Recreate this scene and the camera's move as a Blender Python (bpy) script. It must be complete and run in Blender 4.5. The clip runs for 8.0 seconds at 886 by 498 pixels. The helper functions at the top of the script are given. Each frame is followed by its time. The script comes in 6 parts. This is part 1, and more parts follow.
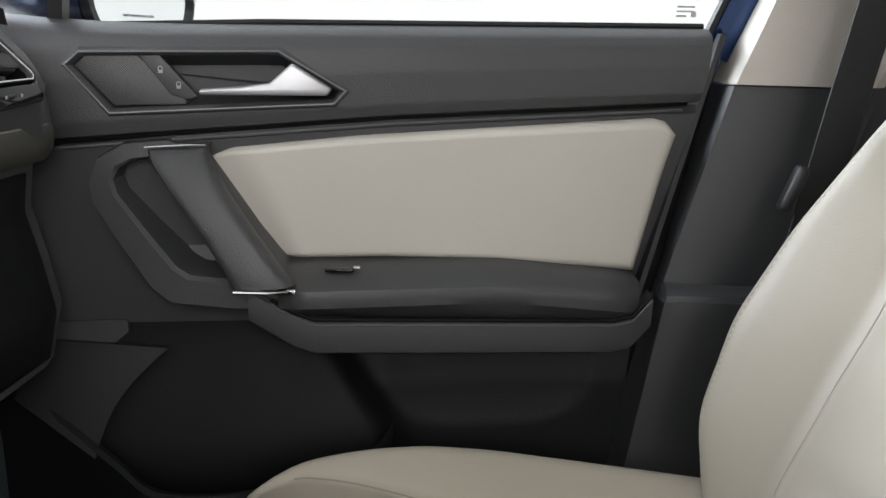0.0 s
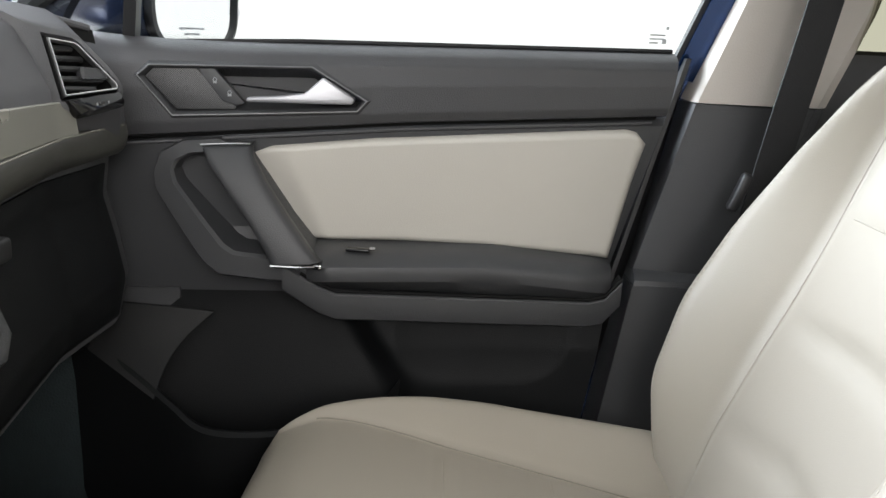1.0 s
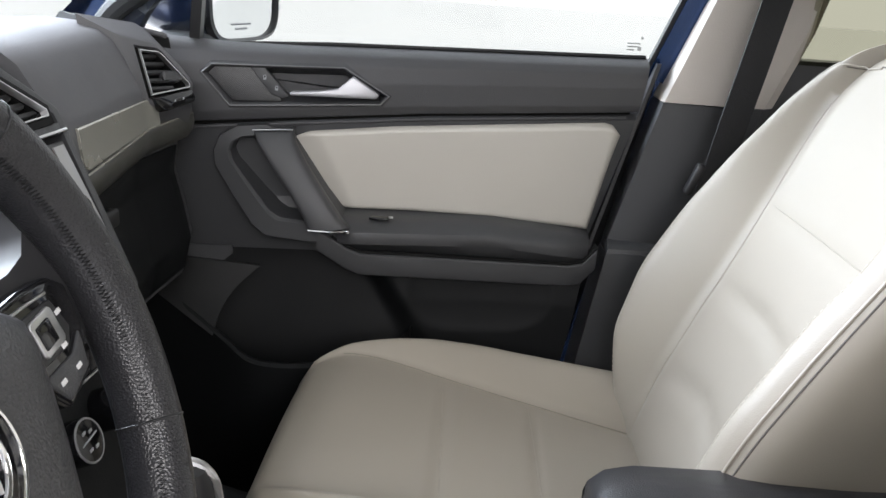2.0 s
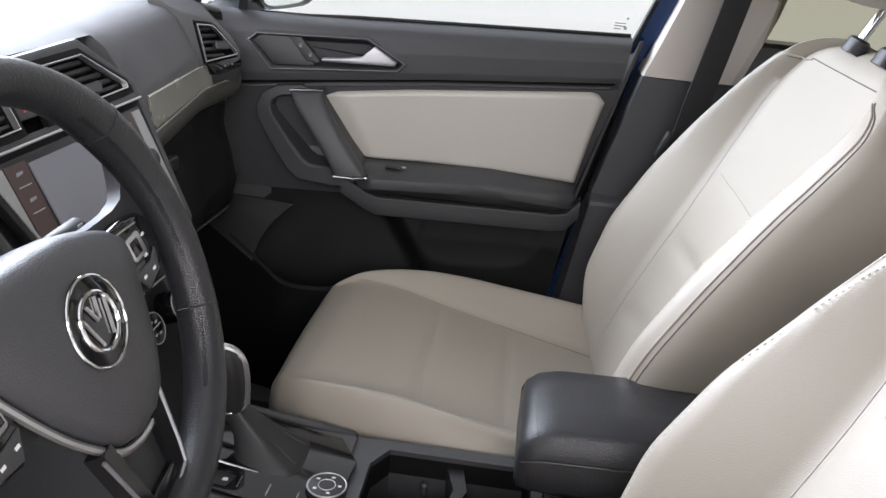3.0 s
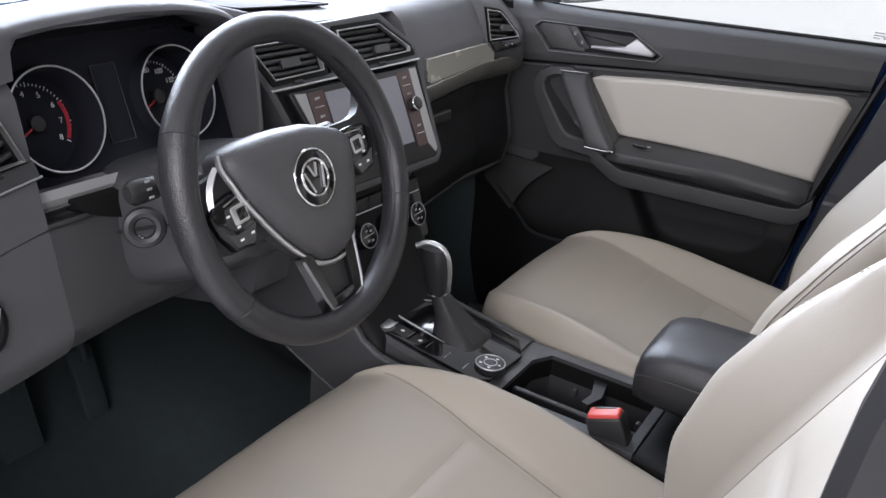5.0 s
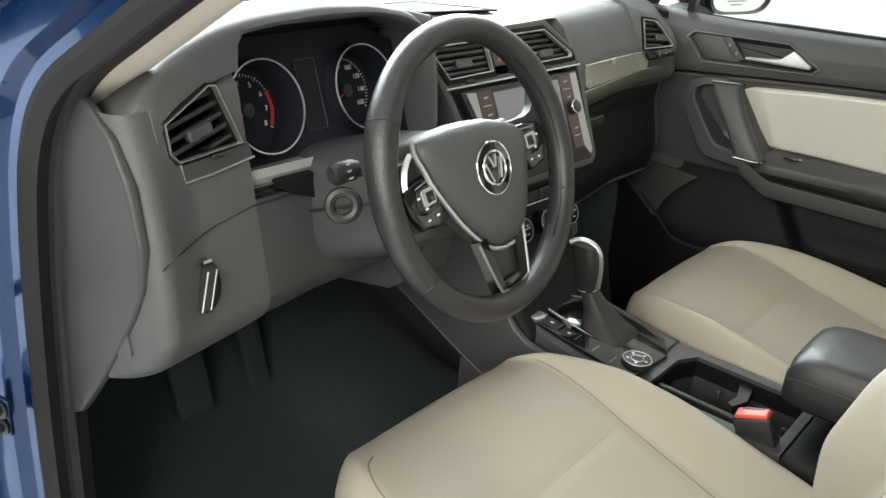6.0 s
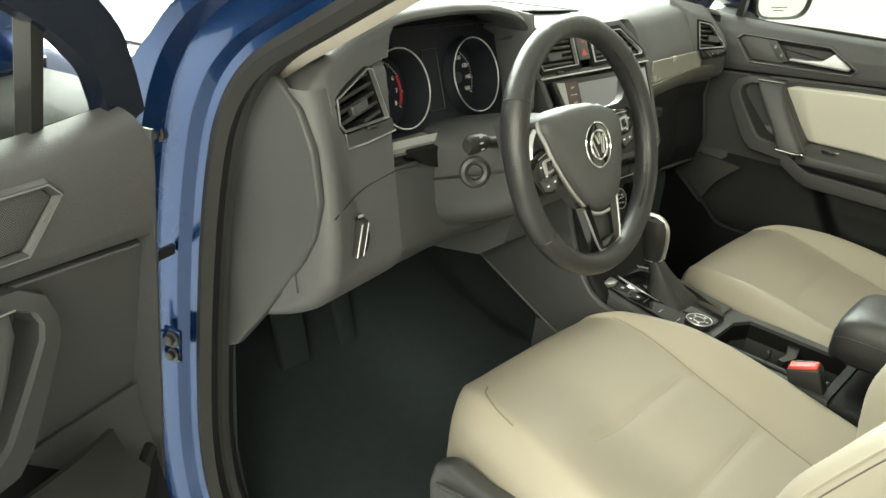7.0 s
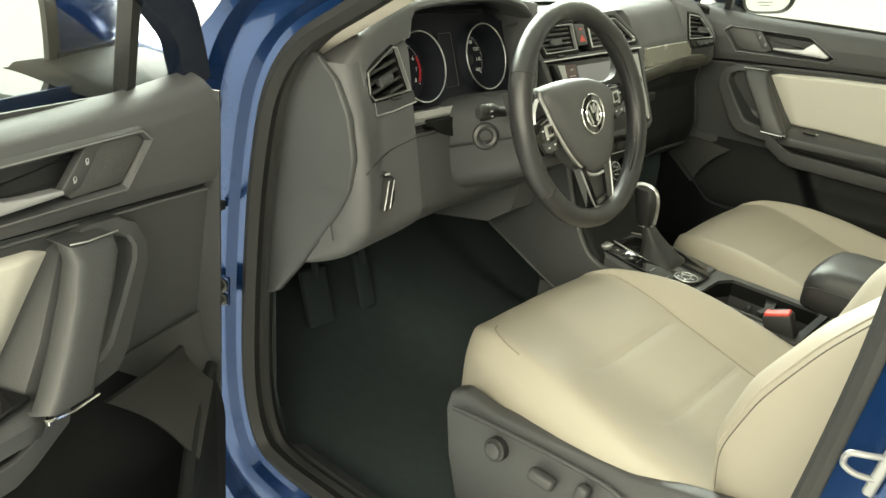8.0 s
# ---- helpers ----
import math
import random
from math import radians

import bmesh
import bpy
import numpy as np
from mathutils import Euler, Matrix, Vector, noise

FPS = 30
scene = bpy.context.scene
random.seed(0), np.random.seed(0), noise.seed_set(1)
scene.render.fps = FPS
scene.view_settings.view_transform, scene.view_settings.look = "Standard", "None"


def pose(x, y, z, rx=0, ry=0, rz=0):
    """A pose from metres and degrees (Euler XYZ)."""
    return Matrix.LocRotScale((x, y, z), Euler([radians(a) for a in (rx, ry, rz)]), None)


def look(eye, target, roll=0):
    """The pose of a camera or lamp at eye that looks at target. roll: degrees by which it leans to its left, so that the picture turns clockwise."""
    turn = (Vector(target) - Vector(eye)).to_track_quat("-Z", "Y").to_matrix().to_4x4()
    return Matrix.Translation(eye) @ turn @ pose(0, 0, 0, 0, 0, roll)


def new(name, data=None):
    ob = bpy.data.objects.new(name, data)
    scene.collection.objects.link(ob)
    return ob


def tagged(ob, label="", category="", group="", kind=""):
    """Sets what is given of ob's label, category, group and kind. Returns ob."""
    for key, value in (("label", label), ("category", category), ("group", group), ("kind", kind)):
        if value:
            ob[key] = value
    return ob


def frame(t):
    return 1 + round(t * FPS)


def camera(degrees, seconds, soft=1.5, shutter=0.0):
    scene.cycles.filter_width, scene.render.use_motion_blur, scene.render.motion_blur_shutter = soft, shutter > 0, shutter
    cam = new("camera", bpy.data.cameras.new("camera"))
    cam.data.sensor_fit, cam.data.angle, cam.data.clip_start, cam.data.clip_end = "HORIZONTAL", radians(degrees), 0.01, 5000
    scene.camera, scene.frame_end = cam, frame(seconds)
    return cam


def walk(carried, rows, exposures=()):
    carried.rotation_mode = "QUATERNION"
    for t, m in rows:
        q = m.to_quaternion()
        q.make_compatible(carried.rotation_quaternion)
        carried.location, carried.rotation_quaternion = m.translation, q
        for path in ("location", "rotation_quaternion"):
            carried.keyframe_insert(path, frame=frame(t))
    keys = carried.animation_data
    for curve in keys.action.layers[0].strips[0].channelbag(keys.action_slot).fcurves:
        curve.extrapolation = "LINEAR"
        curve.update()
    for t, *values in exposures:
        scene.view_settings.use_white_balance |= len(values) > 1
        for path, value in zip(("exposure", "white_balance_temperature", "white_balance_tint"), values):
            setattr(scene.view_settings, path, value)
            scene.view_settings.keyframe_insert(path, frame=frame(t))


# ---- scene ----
cam = camera(54.7, 8.0)
PATH = [
    (0, (-0.013, -0.173, 1.166), (0.002, 1.773, 0.701), 1.4),
    (0.5, (0.009, -0.256, 1.169), (-0.028, 1.69, 0.71), 1.8),
    (1, (0.007, -0.346, 1.202), (-0.02, 1.593, 0.715), 2.7),
    (2.3, (0.049, -0.633, 1.31), (-0.028, 1.258, 0.666), 4.4),
    (2.5, (0.071, -0.676, 1.327), (-0.034, 1.201, 0.645), 4.4),
    (3, (0.118, -0.782, 1.375), (-0.045, 1.071, 0.64), 5.1),
    (3.5, (0.186, -0.881, 1.423), (-0.088, 0.952, 0.672), 5.8),
    (4, (0.299, -0.923, 1.436), (-0.222, 0.844, 0.659), 6.0),
    (4.5, (0.384, -0.957, 1.431), (-0.364, 0.719, 0.635), 5.2),
    (5, (0.406, -0.985, 1.418), (-0.504, 0.603, 0.613), 5.3),
    (5.2, (0.393, -0.992, 1.403), (-0.575, 0.568, 0.61), 4.9),
    (6.3, (0.397, -1.145, 1.42), (-0.753, 0.274, 0.606), 5.5),
    (6.5, (0.395, -1.197, 1.421), (-0.749, 0.227, 0.605), 5.9),
    (7, (0.406, -1.315, 1.431), (-0.729, 0.117, 0.62), 6.5),
    (7.5, (0.438, -1.405, 1.435), (-0.697, 0.03, 0.627), 6.5),
    (8, (0.52, -1.467, 1.428), (-0.631, -0.04, 0.629), 6.2),
]
walk(cam, [(t, look(eye, target, roll)) for t, eye, target, roll in PATH], [(0, 0.53, 6350, 12), (1, 0.73, 6350, 12), (2.3, 0.56, 6200, 15), (3, 0.50, 6200, 17), (4.5, 0.48, 6050, 19), (5.2, 0.64, 6100, 17), (6.3, 0.98, 6950, 0), (8, 1.08, 7750, -6)])

# ---- world and light: a white photo booth ----
world = bpy.data.worlds.new("world")
scene.world = world
world.use_nodes = True
world.node_tree.nodes["Background"].inputs[0].default_value = (1.0, 0.985, 0.96, 1)
world.node_tree.nodes["Background"].inputs[1].default_value = 0.9


def area_lamp(name, eye, target, sx, sy, watts, colour):
    data = bpy.data.lights.new(name, "AREA")
    data.shape, data.size, data.size_y, data.energy, data.color = "RECTANGLE", sx, sy, watts, colour
    ob = new(name, data)
    ob.matrix_world = look(eye, target)
    return ob


area_lamp("booth_lamp_front", (-3.2, 1.5, 2.9), (-0.2, 0.0, 1.1), 5.0, 2.0, 510, (0.86, 0.93, 1.0))
area_lamp("booth_lamp_side", (0.9, -4.0, 2.7), (-0.2, -0.2, 0.95), 4.0, 1.4, 140, (1.0, 0.96, 0.90))


# ---- materials ----
def mat(name, colour, rough=0.5, metal=0.0, grain=0.0, size=600.0, vary=0.12, big=6.0, coat=0.0, emit=0.0):
    """A surface with fine grain (bump, at real size), and a slow variation of colour and gloss."""
    m = bpy.data.materials.new(name)
    m.use_nodes = True
    nt = m.node_tree
    n, l = nt.nodes, nt.links
    b = n["Principled BSDF"]
    b.inputs["Metallic"].default_value = metal
    b.inputs["Coat Weight"].default_value = coat
    tc = n.new("ShaderNodeTexCoord")
    slow = n.new("ShaderNodeTexNoise")
    slow.inputs["Scale"].default_value, slow.inputs["Detail"].default_value = big, 5
    l.new(tc.outputs["Object"], slow.inputs["Vector"])
    ramp = n.new("ShaderNodeMix")
    ramp.data_type = "RGBA"
    ramp.inputs["A"].default_value = (*[c * (1 - vary) for c in colour], 1)
    ramp.inputs["B"].default_value = (*[min(1, c * (1 + vary)) for c in colour], 1)
    l.new(slow.outputs["Fac"], ramp.inputs["Factor"])
    l.new(ramp.outputs["Result"], b.inputs["Base Color"])
    mr = n.new("ShaderNodeMapRange")
    mr.inputs["From Min"].default_value, mr.inputs["From Max"].default_value = 0.3, 0.7
    mr.inputs["To Min"].default_value, mr.inputs["To Max"].default_value = max(0.02, rough - 0.06), min(1, rough + 0.06)
    l.new(slow.outputs["Fac"], mr.inputs["Value"])
    l.new(mr.outputs["Result"], b.inputs["Roughness"])
    if grain:
        fine = n.new("ShaderNodeTexVoronoi")
        fine.inputs["Scale"].default_value = size
        l.new(tc.outputs["Object"], fine.inputs["Vector"])
        bump = n.new("ShaderNodeBump")
        bump.inputs["Strength"].default_value, bump.inputs["Distance"].default_value = grain, 0.0006
        l.new(fine.outputs["Distance"], bump.inputs["Height"])
        l.new(bump.outputs["Normal"], b.inputs["Normal"])
    if emit:
        b.inputs["Emission Color"].default_value = (*colour, 1)
        b.inputs["Emission Strength"].default_value = emit
    return m


LEATHER = mat("beige_leather", (0.318, 0.287, 0.240), 0.48, grain=0.25, size=900, vary=0.05)


def uneven(m, scale, strength, distance):
    """Adds a soft, larger unevenness over the grain."""
    n, l = m.node_tree.nodes, m.node_tree.links
    b = n["Principled BSDF"]
    tc, noise, bump = (n.new("ShaderNode" + k) for k in ("TexCoord", "TexNoise", "Bump"))
    noise.inputs["Scale"].default_value, noise.inputs["Detail"].default_value, noise.inputs["Distortion"].default_value = scale, 4, 0.6
    bump.inputs["Strength"].default_value, bump.inputs["Distance"].default_value = strength, distance
    l.new(tc.outputs["Object"], noise.inputs["Vector"])
    l.new(noise.outputs["Fac"], bump.inputs["Height"])
    if b.inputs["Normal"].links:
        l.new(b.inputs["Normal"].links[0].from_socket, bump.inputs["Normal"])
    l.new(bump.outputs["Normal"], b.inputs["Normal"])


uneven(LEATHER, 9, 0.12, 0.008)
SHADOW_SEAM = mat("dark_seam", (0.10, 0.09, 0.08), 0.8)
LEATHER_SEAM = mat("beige_seam", (0.19, 0.17, 0.14), 0.6)
INSERT = mat("beige_leatherette", (0.55, 0.525, 0.475), 0.5, grain=0.25, size=700, vary=0.04)
# charcoal plastic taken down to near black: the footwell's shade is in this colour
SHADED_LOWER = mat("shade_darkened_plastic", (0.0062, 0.0068, 0.0074), 0.65, grain=0.4, size=800)
SHADED_LOWER.node_tree.nodes["Principled BSDF"].inputs["Specular IOR Level"].default_value = 0.22
POCKET = mat("pocket_plastic", (0.014, 0.0142, 0.0145), 0.6, grain=0.4, size=800)
POCKET.node_tree.nodes["Principled BSDF"].inputs["Specular IOR Level"].default_value = 0.3
THREAD = mat("pale_thread", (0.50, 0.46, 0.40), 0.6)
SOFT = mat("soft_charcoal", (0.080, 0.080, 0.085), 0.55, grain=0.5, size=700)
uneven(SOFT, 22, 0.15, 0.004)
PAD = mat("door_pad_charcoal", (0.060, 0.060, 0.064), 0.55, grain=0.5, size=700)
HARD = mat("hard_charcoal", (0.046, 0.047, 0.050), 0.42, grain=0.4, size=800)
DARK = mat("dark_plastic", (0.017, 0.017, 0.018), 0.45)
GLOSS = mat("piano_black", (0.006, 0.006, 0.007), 0.08, vary=0.05)
BLACK_LEATHER = mat("black_leather", (0.020, 0.020, 0.022), 0.33, grain=0.5, size=700)
uneven(BLACK_LEATHER, 60, 0.25, 0.002)
AIRBAG = mat("airbag_charcoal", (0.052, 0.052, 0.055), 0.42, grain=0.5, size=600)
CHROME = mat("chrome", (0.8, 0.8, 0.8), 0.12, metal=1.0, vary=0.03)
SATIN = mat("satin_silver", (0.62, 0.62, 0.63), 0.36, metal=1.0, vary=0.04)
STRIP = mat("champagne_strip", (0.46, 0.45, 0.395), 0.26, metal=0.5, vary=0.05)
OLIVE = mat("olive_grey_plastic", (0.062, 0.061, 0.053), 0.4, grain=0.3, size=700)
TRIM = mat("beige_trim", (0.60, 0.55, 0.50), 0.6, grain=0.3, size=500, vary=0.04)
CARPET = mat("black_carpet", (0.024, 0.034, 0.037), 0.95, grain=1.0, size=400, vary=0.4, big=40)
BLUE = mat("blue_paint", (0.0065, 0.032, 0.118), 0.24, metal=0.6, coat=0.5, vary=0.05)
FRAME_BLUE = mat("blue_black_frame", (0.008, 0.012, 0.024), 0.22, vary=0.05)
RUBBER = mat("black_rubber", (0.015, 0.015, 0.016), 0.55)
BELT = mat("belt_webbing", (0.018, 0.018, 0.02), 0.75, grain=0.6, size=500)
RED = mat("red_plastic", (0.55, 0.06, 0.05), 0.4)
SCREEN = mat("screen_glass", (0.20, 0.20, 0.23), 0.5, vary=0.02)
WHITE = mat("white_print", (0.75, 0.75, 0.75), 0.5)
BOOTH = mat("white_booth", (0.85, 0.85, 0.83), 0.7, vary=0.03)
WALLGREY = mat("grey_wall_paint", (0.40, 0.40, 0.40), 0.8, vary=0.05)
HEADLINER = mat("headliner_cloth", (0.6, 0.57, 0.52), 0.9, grain=0.3, size=400)
MIRROR = mat("mirror_silver", (0.85, 0.87, 0.88), 0.02, metal=1.0, vary=0.0)


def glass_material():
    m = bpy.data.materials.new("clear_glass")
    m.use_nodes = True
    n, l = m.node_tree.nodes, m.node_tree.links
    n.remove(n["Principled BSDF"])
    mix, tr, gl = (n.new("ShaderNode" + k) for k in ("MixShader", "BsdfTransparent", "BsdfGlossy"))
    tr.inputs["Color"].default_value = (0.93, 0.95, 0.94, 1)
    gl.inputs["Roughness"].default_value = 0.01
    mix.inputs[0].default_value = 0.06
    l.new(tr.outputs[0], mix.inputs[1])
    l.new(gl.outputs[0], mix.inputs[2])
    l.new(mix.outputs[0], n["Material Output"].inputs["Surface"])
    return m


GLASS = glass_material()

SPOKE = mat("spoke_black", (0.034, 0.034, 0.036), 0.42)
SPOKE.node_tree.nodes["Principled BSDF"].inputs["Specular IOR Level"].default_value = 0.25
FRAME = mat("screen_frame", (0.010, 0.010, 0.011), 0.42)
ETCH = mat("etched_glass", (0.55, 0.56, 0.56), 0.7)
LEVER = mat("silver_paint", (0.42, 0.42, 0.44), 0.36, metal=0.55, vary=0.05)
SILVER = mat("dull_silver", (0.30, 0.30, 0.31), 0.42, metal=0.7, vary=0.05)
# lighter grey for lines that stand for highlights on plastic edges
LIT_EDGE = mat("lit_edge_grey", (0.15, 0.15, 0.155), 0.35, vary=0.05)
GREYPRINT = mat("grey_print", (0.32, 0.33, 0.34), 0.6)
DIAL = mat("dial_black", (0.012, 0.013, 0.018), 0.6, vary=0.05)
DIAL.node_tree.nodes["Principled BSDF"].inputs["Specular IOR Level"].default_value = 0.15
VENT = mat("vent_black", (0.006, 0.006, 0.006), 0.6)
VENT.node_tree.nodes["Principled BSDF"].inputs["Specular IOR Level"].default_value = 0.15
NEEDLE = mat("dial_red", (0.38, 0.02, 0.03), 0.5)
BROWN = mat("brown_key_panel", (0.060, 0.035, 0.032), 0.45, vary=0.05)
GREYPANEL = mat("grey_side_panel", (0.30, 0.30, 0.30), 0.35, metal=0.2, vary=0.05)


def grille_material():
    """Charcoal plastic with rows of fine round holes, 2 mm apart."""
    m = mat("perforated_plastic", (0.075, 0.075, 0.078), 0.5)
    n, l = m.node_tree.nodes, m.node_tree.links
    b = n["Principled BSDF"]
    tc, vor, ramp, mul = (n.new("ShaderNode" + k) for k in ("TexCoord", "TexVoronoi", "ValToRGB", "Mix"))
    vor.inputs["Scale"].default_value, vor.inputs["Randomness"].default_value = 380, 0.0
    vor.voronoi_dimensions = "2D"
    sep, com = n.new("ShaderNodeSeparateXYZ"), n.new("ShaderNodeCombineXYZ")
    l.new(tc.outputs["Object"], sep.inputs[0])
    for k, op in enumerate(("ADD", "SUBTRACT")):
        sm = n.new("ShaderNodeMath")
        sm.operation = op
        l.new(sep.outputs["X"], sm.inputs[0])
        l.new(sep.outputs["Z"], sm.inputs[1])
        l.new(sm.outputs[0], com.inputs[k])
    l.new(com.outputs[0], vor.inputs["Vector"])
    ramp.color_ramp.elements[0].position, ramp.color_ramp.elements[1].position = 0.30, 0.40
    ramp.color_ramp.elements[0].color, ramp.color_ramp.elements[1].color = (0.12, 0.12, 0.12, 1), (1, 1, 1, 1)
    l.new(vor.outputs["Distance"], ramp.inputs["Fac"])
    mul.data_type, mul.blend_type = "RGBA", "MULTIPLY"
    mul.inputs["Factor"].default_value = 1
    was = b.inputs["Base Color"].links[0].from_socket
    l.new(was, mul.inputs["A"])
    l.new(ramp.outputs["Color"], mul.inputs["B"])
    l.new(mul.outputs["Result"], b.inputs["Base Color"])
    return m


GRILLE = grille_material()
TINT = bpy.data.materials.new("tinted_glass")
TINT.use_nodes = True
_n, _l = TINT.node_tree.nodes, TINT.node_tree.links
_n.remove(_n["Principled BSDF"])
_t = _n.new("ShaderNodeBsdfTransparent")
_t.inputs["Color"].default_value = (0.62, 0.62, 0.54, 1)
_l.new(_t.outputs[0], _n["Material Output"].inputs["Surface"])


# ---- mesh helpers ----
def part(name, bm, material, parent=None, label="", angle=35, pose_m=None):
    me = bpy.data.meshes.new(name)
    bmesh.ops.remove_doubles(bm, verts=bm.verts, dist=1e-6)
    bmesh.ops.recalc_face_normals(bm, faces=bm.faces)
    for f in bm.faces:
        f.smooth = True
    bm.to_mesh(me)
    bm.free()
    me.set_sharp_from_angle(angle=radians(angle))
    me.materials.append(material)
    ob = new(name, me)
    if pose_m is not None:
        ob.matrix_basis = pose_m
    if parent is not None:
        ob.parent = parent
    if label:
        tagged(ob, label)
    return ob


def thing(name, label, category, place=(0, 0, 0), kind="", group=""):
    ob = new(name)
    ob.location = place
    ob.empty_display_size = 0.05
    return tagged(ob, label, category, group, kind)


def loft(rings, closed=True, caps=True):
    bm = bmesh.new()
    rows = [[bm.verts.new(p) for p in r] for r in rings]
    for a, b in zip(rows, rows[1:]):
        n = len(a)
        for i in range(n if closed else n - 1):
            j = (i + 1) % n
            bm.faces.new((a[i], a[j], b[j], b[i]))
    if closed and caps:
        if caps != "end":
            bm.faces.new(rows[0])
        bm.faces.new(rows[-1])
    return bm


def sheet(fn, nu, nv, thick=None, keep=None):
    """A sheet of points fn(s, t) over 0..1; thick: the vector or number that its back lies behind it."""
    bm = bmesh.new()
    grid = [[bm.verts.new(fn(i / nu, j / nv)) for j in range(nv + 1)] for i in range(nu + 1)]
    for i in range(nu):
        for j in range(nv):
            if keep is None or keep((i + 0.5) / nu, (j + 0.5) / nv):
                bm.faces.new((grid[i][j], grid[i + 1][j], grid[i + 1][j + 1], grid[i][j + 1]))
    bmesh.ops.delete(bm, geom=[v for v in bm.verts if not v.link_faces], context="VERTS")
    if thick is not None:
        got = bmesh.ops.extrude_face_region(bm, geom=bm.faces[:])
        bmesh.ops.translate(bm, verts=[g for g in got["geom"] if isinstance(g, bmesh.types.BMVert)], vec=thick)
    return bm


def plate(points, depth, bevel=0.0, segments=3):
    """A flat piece: its outline, in order, and the vector to its back."""
    bm = bmesh.new()
    f = bm.faces.new([bm.verts.new(p) for p in points])
    got = bmesh.ops.extrude_face_region(bm, geom=[f])
    bmesh.ops.translate(bm, verts=[g for g in got["geom"] if isinstance(g, bmesh.types.BMVert)], vec=depth)
    bmesh.ops.recalc_face_normals(bm, faces=bm.faces)
    if bevel:
        bmesh.ops.bevel(bm, geom=bm.edges[:], offset=bevel, segments=segments, profile=0.5, affect="EDGES", clamp_overlap=True)
    return bm


def rbox(sx, sy, sz, bevel, m=Matrix(), segments=3):
    bm = bmesh.new()
    bmesh.ops.create_cube(bm, size=1, matrix=Matrix.Diagonal((sx, sy, sz, 1)))
    bmesh.ops.bevel(bm, geom=bm.edges[:], offset=bevel, segments=segments, profile=0.5, affect="EDGES", clamp_overlap=True)
    bmesh.ops.transform(bm, matrix=m, verts=bm.verts)
    return bm


def smooth_path(points, n=8, closed=False):
    """Catmull-Rom through the points."""
    p = [Vector(q) for q in points]
    out, m = [], len(p)
    for i in range(m if closed else m - 1):
        a, b, c, d = (p[(i + k) % m] if closed else p[min(max(i + k, 0), m - 1)] for k in (-1, 0, 1, 2))
        for k in range(n):
            t = k / n
            out.append(0.5 * (2 * b + (c - a) * t + (2 * a - 5 * b + 4 * c - d) * t * t + (3 * b - a - 3 * c + d) * t ** 3))
    if not closed:
        out.append(p[-1])
    return out


def tube(points, radius, sides=8, closed=False, section=None, up=(0, 0, 1)):
    """A sweep along points; section: offsets (side, up) in place of a circle."""
    p = [Vector(q) for q in points]
    n = len(p)
    sec = section or [(radius * math.cos(2 * math.pi * k / sides), radius * math.sin(2 * math.pi * k / sides)) for k in range(sides)]
    rings = []
    for i in range(n):
        a, b = (p[i - 1], p[(i + 1) % n]) if closed else (p[max(i - 1, 0)], p[min(i + 1, n - 1)])
        way = (b - a).normalized()
        side = way.cross(Vector(up))
        side = side.normalized() if side.length > 1e-4 else Vector((1, 0, 0))
        top = side.cross(way)
        rings.append([p[i] + side * u + top * v for u, v in sec])
    if closed:
        rings.append(rings[0])
        return loft(rings, caps=False)
    return loft(rings)


def disc(centre, normal, radius, depth, sides=32, bevel=0.0):
    q = Vector(normal).to_track_quat("Z", "Y").to_matrix().to_4x4()
    c = Vector(centre)
    pts = [c + q @ Vector((radius * math.cos(2 * math.pi * k / sides), radius * math.sin(2 * math.pi * k / sides), 0)) for k in range(sides)]
    return plate(pts, -Vector(normal).normalized() * depth, bevel, 2)


def ring(centre, normal, radius, thick, sides=48, flat=1.0, squash=1.0):
    q = Vector(normal).to_track_quat("Z", "Y").to_matrix().to_4x4()
    c = Vector(centre)
    rings = []
    for k in range(sides + 1):
        a = 2 * math.pi * k / sides
        d = Vector((math.cos(a), squash * math.sin(a), 0))
        rings.append([c + q @ (d * (radius + thick * math.cos(b)) + Vector((0, 0, flat * thick * math.sin(b)))) for b in (2 * math.pi * j / 8 for j in range(8))])
    return loft(rings, caps=False)


def subdivide(ob, levels=2):
    mod = ob.modifiers.new("round", "SUBSURF")
    mod.levels = mod.render_levels = levels
    return ob


def inside(poly, x, y):
    hit = False
    for (x1, y1), (x2, y2) in zip(poly, poly[1:] + poly[:1]):
        if (y1 > y) != (y2 > y) and x < (x2 - x1) * (y - y1) / (y2 - y1) + x1:
            hit = not hit
    return hit


def lerp(pairs, x):
    """Piecewise straight through pairs (x, y)."""
    if x <= pairs[0][0]:
        return pairs[0][1]
    for (a, b), (c, d) in zip(pairs, pairs[1:]):
        if x <= c:
            return b + (d - b) * (x - a) / (c - a)
    return pairs[-1][1]


def words_on(words, size, m, material, parent, label=""):
    """Writing with the built-in font, flat in the pose m, centred."""
    cu = bpy.data.curves.new("writing", "FONT")
    cu.body, cu.size, cu.align_x, cu.align_y, cu.extrude = words, size, "CENTER", "CENTER", 0.0002
    tmp = bpy.data.objects.new("writing", cu)
    scene.collection.objects.link(tmp)
    bpy.context.view_layer.update()
    me = bpy.data.meshes.new_from_object(tmp.evaluated_get(bpy.context.evaluated_depsgraph_get()))
    bpy.data.objects.remove(tmp)
    me.name = "writing"
    me.transform(m)
    me.materials.clear()
    me.materials.append(material)
    ob = new("writing", me)
    ob.parent = parent
    return ob


